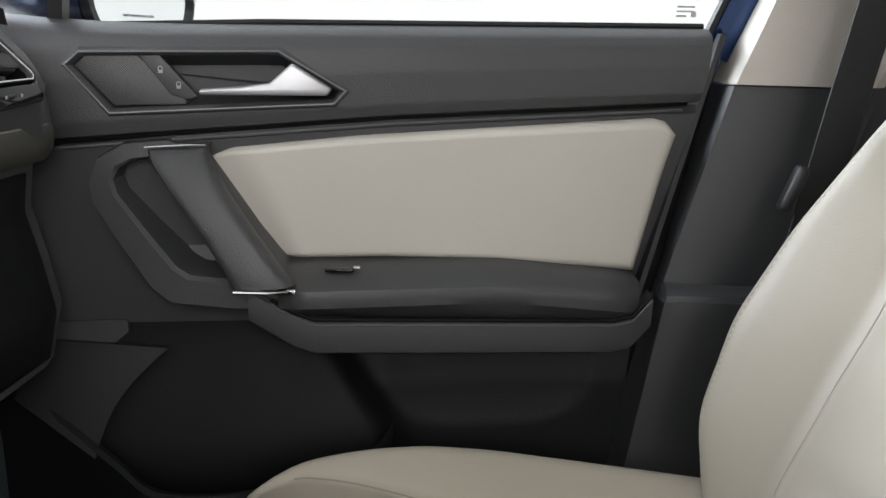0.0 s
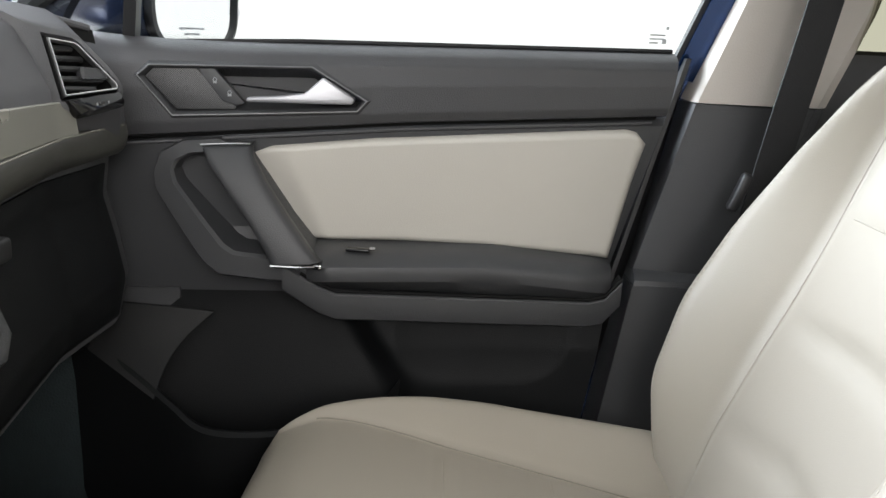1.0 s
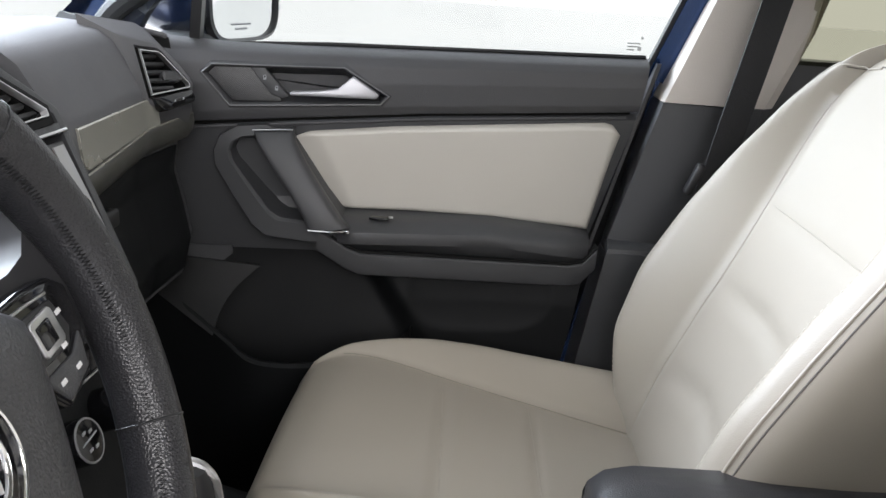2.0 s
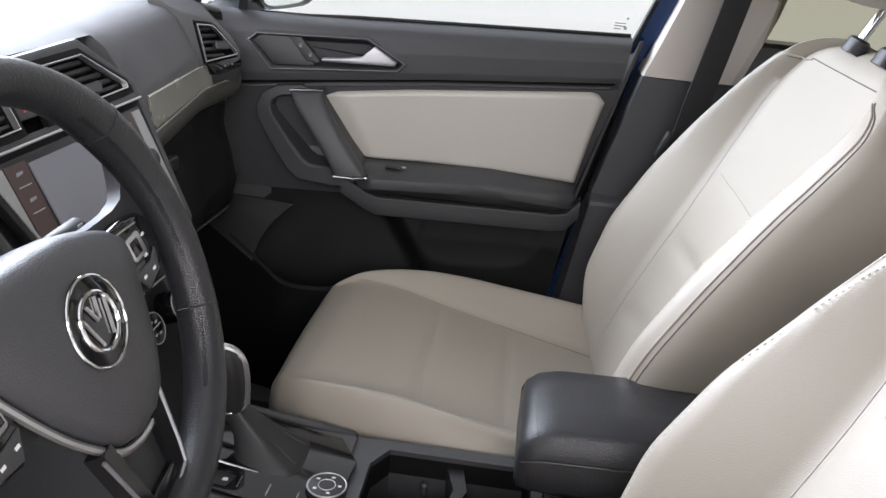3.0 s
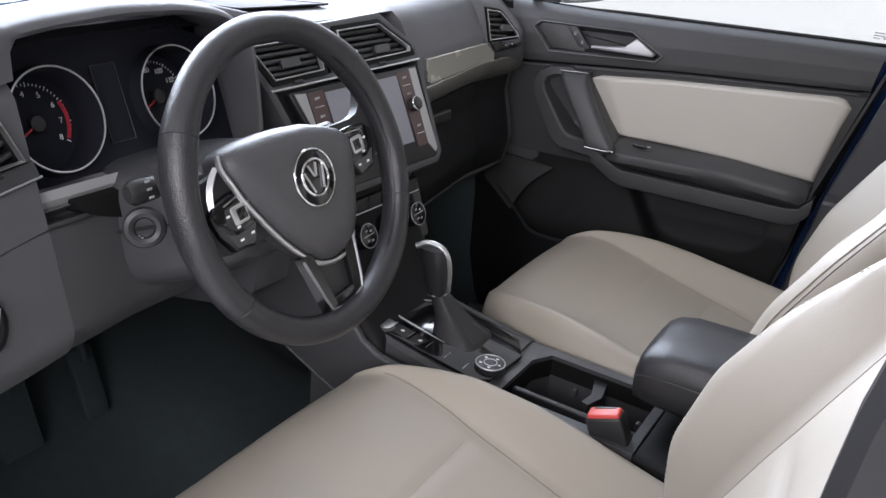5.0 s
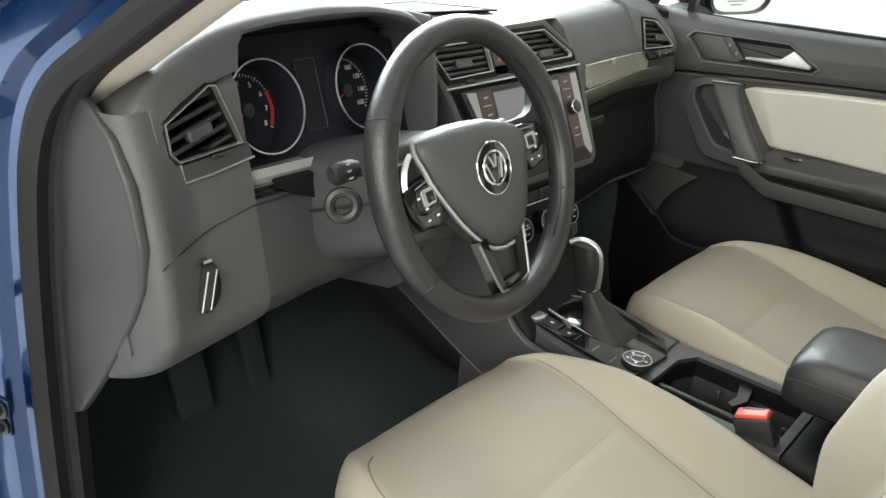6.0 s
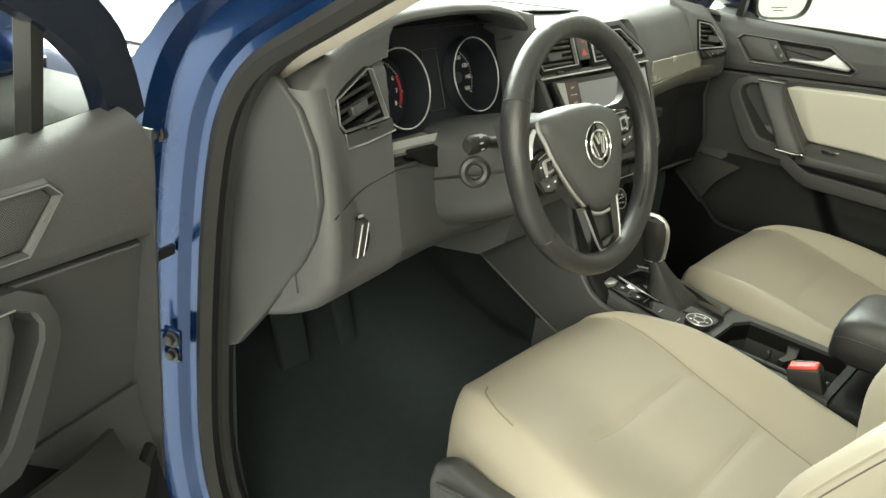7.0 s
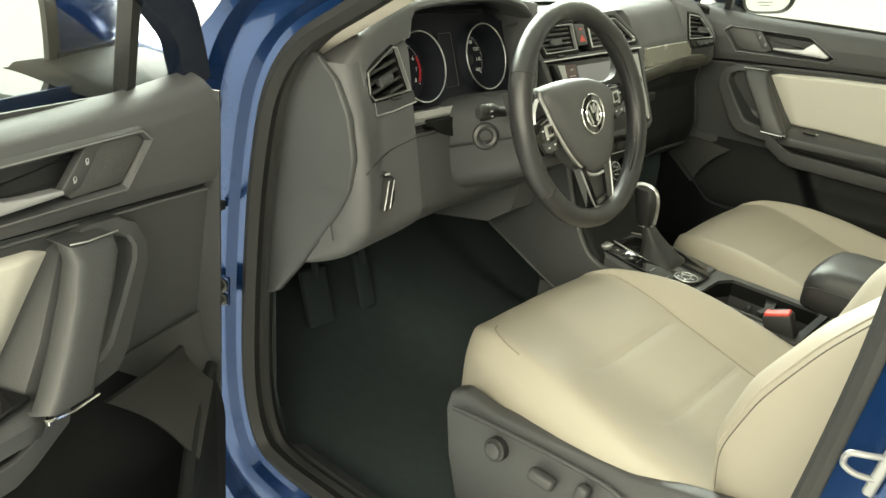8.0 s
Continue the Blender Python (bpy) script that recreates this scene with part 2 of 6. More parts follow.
# ---- ground, booth ----
ground = part("ground", sheet(lambda s, t: (-60 + 120 * s, -60 + 120 * t, 0), 4, 4, (0, 0, -0.05)), BOOTH)
tagged(ground, "white seamless photo booth floor under the car", "floor", kind="structure")

# added out of view, to dim the light that enters from the driver's side
wall_s = part("light_block_wall", sheet(lambda a, b: (-6 + 12 * a, -4.6, 2.5 * b), 4, 4, (0, -0.1, 0)), WALLGREY)
tagged(wall_s, "unseen grey wall added to cut light from the driver's side", "wall", kind="structure")

# ---- body shell ----
def rear_edge(z):
    """x of the rear edge of the front door opening at the height z."""
    return lerp([(0.45, 0.15), (0.64, 0.205), (0.905, 0.245), (1.13, 0.305), (1.21, 0.332), (1.6, 0.46)], z)


floor_rows = ((-1.05, 0.98), (-0.95, 0.66), (-0.70, 0.42), (-0.3, 0.39), (0.5, 0.42), (1.9, 0.45))
floor = part("floor", loft([[(x, y, z + (0.10 if abs(y) < 0.15 and z < 0.6 else 0)) for y in (-0.70, -0.6, -0.3, -0.16, -0.10, 0.14, 0.20, 0.34, 0.64, 0.74)] for x, z in floor_rows], closed=False), CARPET, angle=80)
subdivide(tagged(floor, "black carpeted car floor and footwells", "floor", kind="structure"), 2)


def driver_edge(z):
    """x of the front edge of the driver's B-pillar trim at the height z."""
    return lerp([(0.42, 0.341), (0.64, 0.370), (0.944, 0.412), (1.10, 0.427), (1.25, 0.433), (1.35, 0.447), (1.60, 0.520)], z)


def pillar_b(side, edge, dy):
    s = side
    top = thing("pillar_trim", "B-pillar trim, beige above and charcoal below, beside the front seat", "pillar trim", (0.35, s * 0.8, 0.4), kind="structure")
    inv = Matrix.Translation((-0.35, -s * 0.8, -0.4))

    def face(z0, z1, n, push, wide):
        rings = []
        for k in range(n + 1):
            z = z0 + (z1 - z0) * k / n
            x = edge(z)
            inn = 0.0 if z < 1.13 else (z - 1.13) * 0.12
            y = 0.775 - push - inn - dy
            w = lerp(wide, z)
            deep = 0.08 if s > 0 else 0.04
            rings.append([(x, s * (y + deep), z), (x + 0.001, s * (y + 0.012), z), (x + 0.004, s * (y + 0.004), z), (x + 0.016, s * y, z), (x + 0.5 * w, s * (y - 0.004), z), (x + w - 0.02, s * y, z),
                          (x + w - 0.004, s * (y + 0.014), z), (x + w, s * (y + deep), z)])
        bm = loft(rings)
        bmesh.ops.transform(bm, matrix=inv, verts=bm.verts)
        return bm

    wide = [(0.4, 0.16), (0.9, 0.17), (1.13, 0.175), (1.25, 0.175), (1.6, 0.13)]
    part("upper_trim", face(1.131, 1.60, 8, 0.004, wide), TRIM, top, "beige upper pillar trim")
    part("lower_trim", face(0.904, 1.129, 5, 0.0, wide), HARD, top, "charcoal lower pillar trim")
    part("base_trim", face(0.40, 0.890, 4, 0.024, wide), HARD, top, "charcoal pillar foot")
    shelf = []
    for k, (z, push) in enumerate(((0.889, 0.024), (0.896, 0.022), (0.901, 0.014), (0.906, 0.0))):
        x = edge(z)
        y = 0.775 - push - dy
        shelf.append([(x + 0.002, s * (y + 0.06), z), (x + 0.004, s * y, z), (x + 0.165, s * y, z), (x + 0.17, s * (y + 0.06), z)])
    bm = loft(shelf)
    bmesh.ops.transform(bm, matrix=inv, verts=bm.verts)
    part("ledge", bm, HARD, top)
    return top, inv


trim_p, _ = pillar_b(1, rear_edge, 0.0)
trim_d, inv_d = pillar_b(-1, driver_edge, 0.05)
# painted door frame behind the driver's pillar trim, with seal and striker
rings = [[(driver_edge(z) - 0.010 + a, y, z) for a, y in ((0, -0.74), (0.004, -0.772), (0.05, -0.792), (0.12, -0.800), (0.125, -0.86), (0.5, -0.875), (0.5, -0.80), (0.12, -0.74))] for z in (0.42, 0.64, 0.944, 1.10, 1.25, 1.35, 1.58)]
bm = loft(rings)
bmesh.ops.transform(bm, matrix=inv_d, verts=bm.verts)
part("pillar_panel", bm, BLUE, trim_d, "metallic blue pillar panel")
bm = tube(smooth_path([(driver_edge(z) - 0.015, -0.757, z) for z in (0.46, 0.64, 0.8, 0.944, 1.10, 1.25, 1.35, 1.58)], 4), 0.014, 10)
bmesh.ops.transform(bm, matrix=inv_d, verts=bm.verts)
part("door_seal", bm, RUBBER, trim_d, "black rubber door seal")
strike = [Vector(v) for v in ((0.446, -0.792, 1.018), (0.432, -0.798, 1.019), (0.422, -0.800, 1.023), (0.420, -0.800, 1.029), (0.423, -0.800, 1.036), (0.434, -0.798, 1.039), (0.446, -0.792, 1.040))]
bm = tube(smooth_path(strike, 6), 0.0028, 10)
bmesh.ops.transform(bm, matrix=inv_d, verts=bm.verts)
part("door_striker", bm, SILVER, trim_d, "silver door striker loop")
bm = rbox(0.010, 0.008, 0.056, 0.003, Matrix.Translation((0.447, -0.791, 1.029)) @ pose(0, 0, 0, 0, 8, 0))
bmesh.ops.transform(bm, matrix=inv_d, verts=bm.verts)
part("striker_plate", bm, SILVER, trim_d)

# rear sides, closing the cabin
for s in (1, -1):
    side = tagged(part("wall_rear_right" if s > 0 else "wall_rear_left", sheet(lambda a, b: (0.38 + (0 if s > 0 else 0.14) + 1.57 * a, s * (0.79 + 0.01 * b), 0.42 + 0.785 * b), 4, 6, (0, s * 0.06, 0)), HARD), "charcoal rear side panel of the cabin", "side panel", kind="structure")
tagged(part("wall_rear", sheet(lambda a, b: (1.95, -0.76 + 1.52 * a, 0.45 + 1.15 * b), 4, 4, (0.05, 0, 0)), HEADLINER), "pale rear wall of the cabin", "wall", kind="structure")
tint = part("window_1", sheet(lambda a, b: (0.50 + 1.3 * a, 0.775 - 0.10 * b, 1.20 + 0.36 * b), 4, 4, (0, 0.005, 0)), TINT)
tagged(tint, "tinted rear side window", "window", kind="structure")
tint.visible_shadow = False
tagged(part("ceiling", sheet(lambda s, t: (0.10 + 1.85 * s, -0.60 + 1.20 * t, 1.56 + 0.06 * math.sin(math.pi * t)), 8, 8, (0, 0, 0.04)), HEADLINER), "pale cloth headliner of the car roof", "ceiling", kind="structure")

tagged(part("roof", sheet(lambda s, t: (0.08 + 1.93 * s, -0.66 + 1.32 * t, 1.615 + 0.06 * math.sin(math.pi * t)), 8, 8, (0, 0, 0.012)), BLUE), "metallic blue roof of the car", "car roof", kind="structure")
for s in (1, -1):
    tagged(part("rear_quarter", sheet(lambda a, b: (0.60 + 1.42 * a, s * (0.862 + 0.03 * math.sin(math.pi * b)), 0.40 + 0.80 * b), 6, 8, (0, s * 0.004, 0)), BLUE), "metallic blue rear side of the car", "car side", kind="structure")

# front pillars, beige inside, with the windscreen between
for s in (1, -1):
    clear = 0.010 if s > 0 else 0.024
    inner = smooth_path([(x, s * y + clear, z) for x, y, z in ((-0.52, 0.672, 1.125), (-0.457, 0.664, 1.164), (-0.39, 0.655, 1.214), (-0.26, 0.645, 1.296), (-0.05, 0.625, 1.43), (0.16, 0.60, 1.565))[3 if s > 0 else 0:]], 4)
    sec = [(-0.028, -0.014), (0.0, -0.020), (0.030, -0.012), (0.032, 0.012), (0.0, 0.018), (-0.028, 0.012)]
    tagged(part("front_pillar_trim", tube(inner, 0.02, section=sec), TRIM, angle=60), "beige windscreen pillar trim", "pillar trim", kind="structure")
wind = part("windscreen", sheet(lambda a, b: (lerp([(0, -0.62), (0.5, -0.95), (1, -0.62)], a) * (1 - b) + 0.12 * b, (-0.70 + 1.40 * a) * (1 - 0.14 * b), 1.115 + 0.46 * b), 16, 6, (0, 0, 0.005)), GLASS)
tagged(wind, "clear curved windscreen", "windscreen", kind="structure")
wind.visible_shadow = False

# driver's door opening: painted pillar, seal, sill
SEAL = [(0.34, 0.480), (0.0, 0.474), (-0.26, 0.474), (-0.40, 0.474), (-0.465, 0.500), (-0.498, 0.590), (-0.505, 0.720), (-0.498, 0.890), (-0.482, 1.030), (-0.455, 1.130), (-0.400, 1.205), (-0.31, 1.268), (-0.10, 1.40), (0.12, 1.535)]
for s in (-1, 1):
    off = 0.04 if s > 0 else 0
    seal = [(x - (0.13 * max(0, min(1, (z - 1.02) / 0.14)) if s > 0 else 0), s * (0.694 + off - max(0, z - 1.2) * 0.18), z) for x, z in SEAL]
    way = smooth_path(seal, 6)
    sec = [(-0.020, -0.020), (-0.006, -0.024), (0.003, -0.012), (0.012, -0.020), (0.022, 0.0), (0.012, 0.013), (-0.004, 0.008), (-0.018, 0.012)]
    opening = thing("door_opening", "painted blue front door opening with black rubber seal", "door frame", (-0.3, s * 0.7, 0.4), kind="structure")
    inv = Matrix.Translation((0.3, -s * 0.7, -0.4))

    def local(bm):
        bmesh.ops.transform(bm, matrix=inv, verts=bm.verts)
        return bm

    part("door_seal", local(tube(way, 0.014, section=sec, up=(0, s, 0))), RUBBER, opening, "ribbed black rubber seal")
    part("seal_lip", local(tube([p + Vector((0.006, -s * 0.030, 0)) for p in way], 0.016, 10, up=(0, s, 0))), RUBBER, opening)
    # painted frame outside the seal
    inn = [p + Vector((0, s * 0.010, 0)) for p in way]
    centre = Vector((-0.05, 0, 0.9))

    def outward(p, k, dy):
        d = Vector((p.x - centre.x, 0, p.z - centre.z)).normalized()
        if p.z < 0.5:
            d = Vector((0, 0, -1))
        return p + d * k + Vector((0, s * dy, 0))

    part("frame_panel", local(loft([[p, outward(p, 0.010, 0.004), outward(p, 0.018, 0.020), outward(p, 0.034, 0.028), outward(p, 0.050, 0.032), outward(p, 0.056, 0.060), outward(p, 0.100 - 0.03 * min(1, max(0, p.z - 1.10) * 12), 0.072), outward(p, 0.11 - 0.035 * min(1, max(0, p.z - 1.10) * 12), 0.03)] for p in inn], closed=False)), BLUE, opening, "metallic blue pillar and sill panel", angle=24)
    if s < 0:
        part("door_check", local(tube([(-0.515, -0.730, 0.93), (-0.495, -0.80, 0.93), (-0.455, -0.875, 0.93), (-0.425, -0.905, 0.93)], 0.01, section=[(-0.003, -0.007), (0.003, -0.007), (0.003, 0.007), (-0.003, 0.007)])), DARK, opening, "black door check strap")
        for x, z in ((-0.531, 1.102), (-0.512, 0.786)):
            part("hinge_plate", local(rbox(0.030, 0.006, 0.050, 0.002, Matrix.Translation((x, -0.736, z)) @ pose(0, 0, 0, 0, 0, 12))), BLUE, opening, "blue painted hinge plate")
            part("hinge_arm", local(tube([(x - 0.006, -0.738, z + 0.004), (x - 0.022, -0.765, z + 0.004), (x - 0.030, -0.800, z + 0.004)], 0.008, section=[(-0.004, -0.016), (0.004, -0.016), (0.004, 0.016), (-0.004, 0.016)])), BLUE, opening, "blue painted hinge arm")
            for dx, dz, rad in ((0.004, 0.010, 0.0085), (0.006, -0.014, 0.0070)):
                part("hinge_bolt", local(disc((x + dx, -0.748, z + dz), (0.3, -1, 0), rad, 0.010, 6, 0.001)), SPOKE, opening, "dark hinge bolt")
                part("bolt_washer", local(disc((x + dx, -0.7415, z + dz), (0.2, -1, 0), rad * 1.5, 0.003, 20, 0.0008)), DARK, opening)
    part("sill_trim", local(loft([[(x, s * y, z) for y, z in ((0.60, 0.42), (0.61, 0.462), (0.64, 0.478), (0.672, 0.474), (0.676, 0.44))] for x in (-0.44, -0.2, 0.1, 0.4)])), HARD, opening, "charcoal sill trim")
    part("kick_panel", local(loft([[(-0.40, s * 0.665, 0.44), (-0.455, s * 0.668, 0.60), (-0.465, s * 0.668, 0.85), (-0.44, s * 0.668, 1.10)], [(-0.45, s * 0.645, 0.44), (-0.50, s * 0.640, 0.60), (-0.51, s * 0.635, 0.85), (-0.50, s * 0.630, 1.10)], [(-0.95, s * 0.64, 0.44), (-0.95, s * 0.64, 0.60), (-0.95, s * 0.64, 0.85), (-0.95, s * 0.64, 1.10)]], closed=False)), CARPET, opening, "dark footwell side panel")

# bonnet, wing and scuttle outside the windscreen
part("bonnet", sheet(lambda a, b: (-0.62 - 0.33 * math.sin(math.pi * b) - 1.05 * a, -0.72 + 1.44 * b, 1.135 - 0.14 * a * a + 0.03 * math.sin(math.pi * b)), 12, 16, (0, 0, -0.02)), BLUE)
tagged(bpy.data.objects["bonnet"], "metallic blue bonnet of the car", "bonnet")
for s in (-1, 1):
    wing = part("wing", sheet(lambda a, b: (-0.60 - 1.1 * a, s * (0.735 + 0.13 * math.sin(1.6 * b)), 1.162 - 0.09 * a * a - 0.55 * b * b), 12, 10, (0, -s * 0.01, 0)), BLUE)
    tagged(wing, "metallic blue front wing of the car", "car wing")
HINGE_X, HINGE_Y = -0.56, 0.89


# ---- doors ----
BEZEL = [(-0.384, 1.138), (-0.368, 1.1525), (-0.176, 1.157), (-0.107, 1.117), (-0.121, 1.102), (-0.343, 1.0895)]


def shrink(poly, k):
    """A convex outline drawn in by k metres."""
    out = []
    n = len(poly)
    for i in range(n):
        a, b, c = Vector(poly[i - 1]), Vector(poly[i]), Vector(poly[(i + 1) % n])
        e, f = (b - a).normalized(), (c - b).normalized()
        p, q = Vector((e.y, -e.x)), Vector((f.y, -f.x))
        w = (p + q).normalized()
        out.append(tuple(b + w * (k / max(0.3, w.dot(p)))))
    return out


def front_door(side, opened):
    s = side
    door = thing("car_door", "front passenger door, closed, charcoal and beige, blue outside" if s > 0 else "driver's door, wide open, charcoal and beige, blue outside", "car door", (HINGE_X, s * HINGE_Y, 0) if s > 0 else (HINGE_X + 0.004, -HINGE_Y - 0.010, -0.006))
    door.rotation_euler = (0, 0, radians(-opened))

    def P(u, z, d):
        return Vector((u - HINGE_X, s * (0.738 + 0.13 * u - d - HINGE_Y), z))

    inward = Vector((0, -s, 0))

    def out(k):
        return inward * -k

    # upper pad
    crease = lambda u: lerp([(-0.5, 1.052), (-0.414, 1.060), (-0.059, 1.090), (0.274, 1.110)], u)
    belt = lambda u: lerp([(-0.5, 1.189), (-0.46, 1.1865), (-0.42, 1.1835), (-0.36, 1.181), (-0.278, 1.181), (0.281, 1.190)], u)
    prof = [(0, -0.018), (0.03, -0.006), (0.15, 0.0), (0.5, 0.003), (0.75, -0.001), (0.88, -0.010), (0.96, -0.024), (1.0, -0.044)]

    def pad(a, b):
        zend = lerp([(0, 0.272), (1, 0.283)], b)
        u = -0.5 + (zend + 0.5) * a
        z0 = crease(u)
        return P(u, z0 + (belt(u) - z0) * b, lerp(prof, b))

    hole = shrink(BEZEL, 0.003)

    def keep(a, b):
        u = -0.5 + 0.775 * a
        return not inside(hole, u, crease(u) + (belt(u) - crease(u)) * b)

    part("upper_pad", sheet(pad, 190, 34, keep=keep), PAD, door, "soft charcoal upper door pad")
    # pull handle niche
    rim_i = shrink(BEZEL, 0.0075)
    rings = [[P(u, z, -0.002) for u, z in shrink(BEZEL, -0.003)], [P(u, z, 0.0035) for u, z in shrink(BEZEL, 0.0)], [P(u, z, 0.0045) for u, z in shrink(BEZEL, 0.0022)], [P(u, z, 0.001) for u, z in shrink(BEZEL, 0.0055)], [P(u, z, -0.01) for u, z in rim_i]]
    part("handle_frame", loft(rings, caps=False), HARD, door, "charcoal frame with a painted edge highlight")
    # soft highlight of the frame's bevel, put in as a lighter grey line
    part("frame_highlight", loft([[P(u, z, 0.0042) for u, z in shrink(BEZEL, 0.0008)], [P(u, z, 0.0050) for u, z in shrink(BEZEL, 0.0016)], [P(u, z, 0.0048) for u, z in shrink(BEZEL, 0.0026)]], caps=False), LIT_EDGE, door, "thin grey line painted as the bevel's highlight")
    dish = shrink(BEZEL, 0.007)
    back = shrink(BEZEL, 0.016)
    part("handle_niche", loft([[P(u, z, -0.004) for u, z in dish], [P(u, z, -0.03) for u, z in back]], caps="end"), HARD, door, "dark recess behind the handle")
    part("speaker_grille", plate([P(u, z, 0.0) for u, z in ((-0.374, 1.1375), (-0.363, 1.1475), (-0.314, 1.1485), (-0.268, 1.104), (-0.270, 1.1005), (-0.338, 1.0985))], out(0.008), 0.001), GRILLE, door, "perforated tweeter grille")
    part("lock_panel", plate([P(u, z, 0.001) for u, z in ((-0.3125, 1.1485), (-0.2925, 1.149), (-0.2575, 1.109), (-0.266, 1.1055), (-0.283, 1.110))], out(0.01), 0.001), HARD, door, "lock button panel")
    for k, (u, z) in enumerate(((-0.292, 1.134), (-0.275, 1.119))):
        part("lock_mark", ring(P(u, z + 0.002, 0.0022), inward, 0.0022, 0.0005, 12), GREYPRINT, door)
        part("lock_mark", rbox(0.0045, 0.0006, 0.003, 0.0002, Matrix.Translation(P(u, z - 0.001, 0.0022))), GREYPRINT, door)
    lever = [(-0.254, 1.1165), (-0.215, 1.1195), (-0.185, 1.124), (-0.163, 1.144), (-0.124, 1.119), (-0.128, 1.112), (-0.254, 1.111)]
    lev = plate([P(u, z, 0.010) for u, z in lever], out(0.016), 0.0025)
    part("door_handle", lev, LEVER, door, "satin silver pull handle")

    # middle panel, insert
    tilt = lambda z: -0.004 - (1.08 - z) * 0.11
    rear = lambda z: rear_edge(z) - 0.024

    def mid(a, b):
        u0 = -0.5
        u1 = rear(0.83 + 0.27 * b)
        u = u0 + (u1 - u0) * a
        zt = crease(u) - 0.002
        z = 0.83 + (zt - 0.83) * b
        d = tilt(z) - 0.008
        if b > 0.97:
            d -= 0.010
        return P(u, z, d)

    part("middle_panel", sheet(mid, 60, 30), HARD, door, "hard charcoal middle panel")
    ins_top = [(-0.265, 1.047), (-0.23, 1.056), (-0.10, 1.070), (0.10, 1.084), (0.222, 1.0925), (0.236, 1.089), (0.249, 1.074)]
    ins_low = [(-0.20, 0.934), (-0.071, 0.9345), (0.037, 0.930), (0.13, 0.922), (0.216, 0.915)]

    def insert_at(a, b):
        u0, u1 = -0.200 - 0.065 * b, 0.216 + 0.033 * b
        u = u0 + (u1 - u0) * a
        z = lerp(ins_low, u) + (lerp(ins_top, u) - lerp(ins_low, u)) * b
        edge = min(1, min(a * 0.44, (1 - a) * 0.44, b * 0.14, (1 - b) * 0.14) / 0.007)
        fold = max(0, 1 - a * 0.44 / 0.050)
        return P(u, z, tilt(z) - 0.004 + 0.010 * math.sin(math.pi / 2 * edge) - 0.014 * fold * fold * (3 - 2 * fold))

    part("insert", sheet(insert_at, 110, 44, out(0.016)), INSERT, door, "beige leatherette door insert", angle=60)

    part("pad_gap", tube([P(u, crease(u) + 0.001, -0.0165) for u in (-0.49, -0.414, -0.3, -0.2, -0.059, 0.1, 0.26)], 0.0042, 8), VENT, door, "dark gap under the upper pad")
    part("panel_edge", tube([P(u, crease(u) - 0.007, -0.0125) for u in (-0.49, -0.414, -0.3, -0.2, -0.059, 0.1, 0.255)], 0.0020, 8), SOFT, door, "rounded edge of the middle panel")
    # armrest
    rings = []
    for k in range(25):
        u = -0.175 + 0.392 * k / 24
        f = (u + 0.175) / 0.392
        zb = lerp([(0, 0.937), (0.6, 0.936), (1, 0.917)], f)
        zl = 0.884 - 0.016 * f
        e = max(0, min(1, (1 - f) * 12, (f + 0.02) * 14)) ** 0.5
        D = (0.058 - 0.030 * f) * (0.45 + 0.55 * e)
        zb -= 0.004 * (1 - e)
        rings.append([P(u, z, d) for d, z in ((-0.035, zb), (0.2 * D, zb - 0.004), (0.75 * D, zb - 0.012), (0.96 * D, zb - 0.020), (D, zb - 0.028), (0.97 * D, zb - 0.038), (0.55 * D, zl + 0.003), (0.45 * D, zl), (-0.035, zl))])
    part("armrest", loft(rings), HARD, door, "padded charcoal armrest")
    ledge = []
    for k in range(21):
        f = k / 20
        u = -0.205 + 0.435 * f
        zl = 0.884 - 0.016 * f + (0.03 * max(0, f - 0.94) / 0.06) + 0.036 * max(0, 0.13 - f) / 0.13
        D = 0.042 - 0.018 * f
        ledge.append([P(u, z, d) for d, z in ((-0.035, zl - 0.0005), (D - 0.004, zl - 0.001), (D, zl - 0.005), (D + 0.001, zl - 0.022), (D - 0.002, zl - 0.036), (D - 0.008, zl - 0.039), (-0.035, zl - 0.040))])
    part("armrest_gap", tube([r[1] + Vector((0, -s * 0.001, 0.0012)) for r in ledge[1:]], 0.0022, 6), VENT, door, "dark gap under the armrest")
    part("ledge_edge", tube([r[2] + Vector((0, 0, 0.0005)) for r in ledge[1:]], 0.0014, 6), SOFT, door, "rounded edge of the ledge")
    part("armrest_ledge", loft(ledge), HARD, door, "hard ledge under the armrest")
    if s > 0:
        part("window_switch", rbox(0.030, 0.012, 0.004, 0.0015, Matrix.Translation(P(-0.115, 0.9325, 0.022))), GLOSS, door, "gloss black window switch")
        part("switch_mark", rbox(0.007, 0.006, 0.002, 0.0005, Matrix.Translation(P(-0.097, 0.9345, 0.022))), SATIN, door)
    else:
        part("switch_plate", rbox(0.16, 0.045, 0.006, 0.002, Matrix.Translation(P(-0.085, 0.935, 0.026))), GLOSS, door, "gloss black switch plate")
        part("mirror_knob", disc(P(-0.125, 0.946, 0.030), (0, 0, 1), 0.012, 0.012, 24, 0.002), DARK, door, "round mirror knob")
        part("knob_ring", ring(P(-0.125, 0.946, 0.030), (0, 0, 1), 0.0115, 0.001, 24), CHROME, door)
        for k in range(4):
            part("window_switch", rbox(0.022, 0.014, 0.008, 0.003, Matrix.Translation(P(-0.085 + 0.03 * (k % 2), 0.940, 0.014 + 0.022 * (k // 2)))), HARD, door)
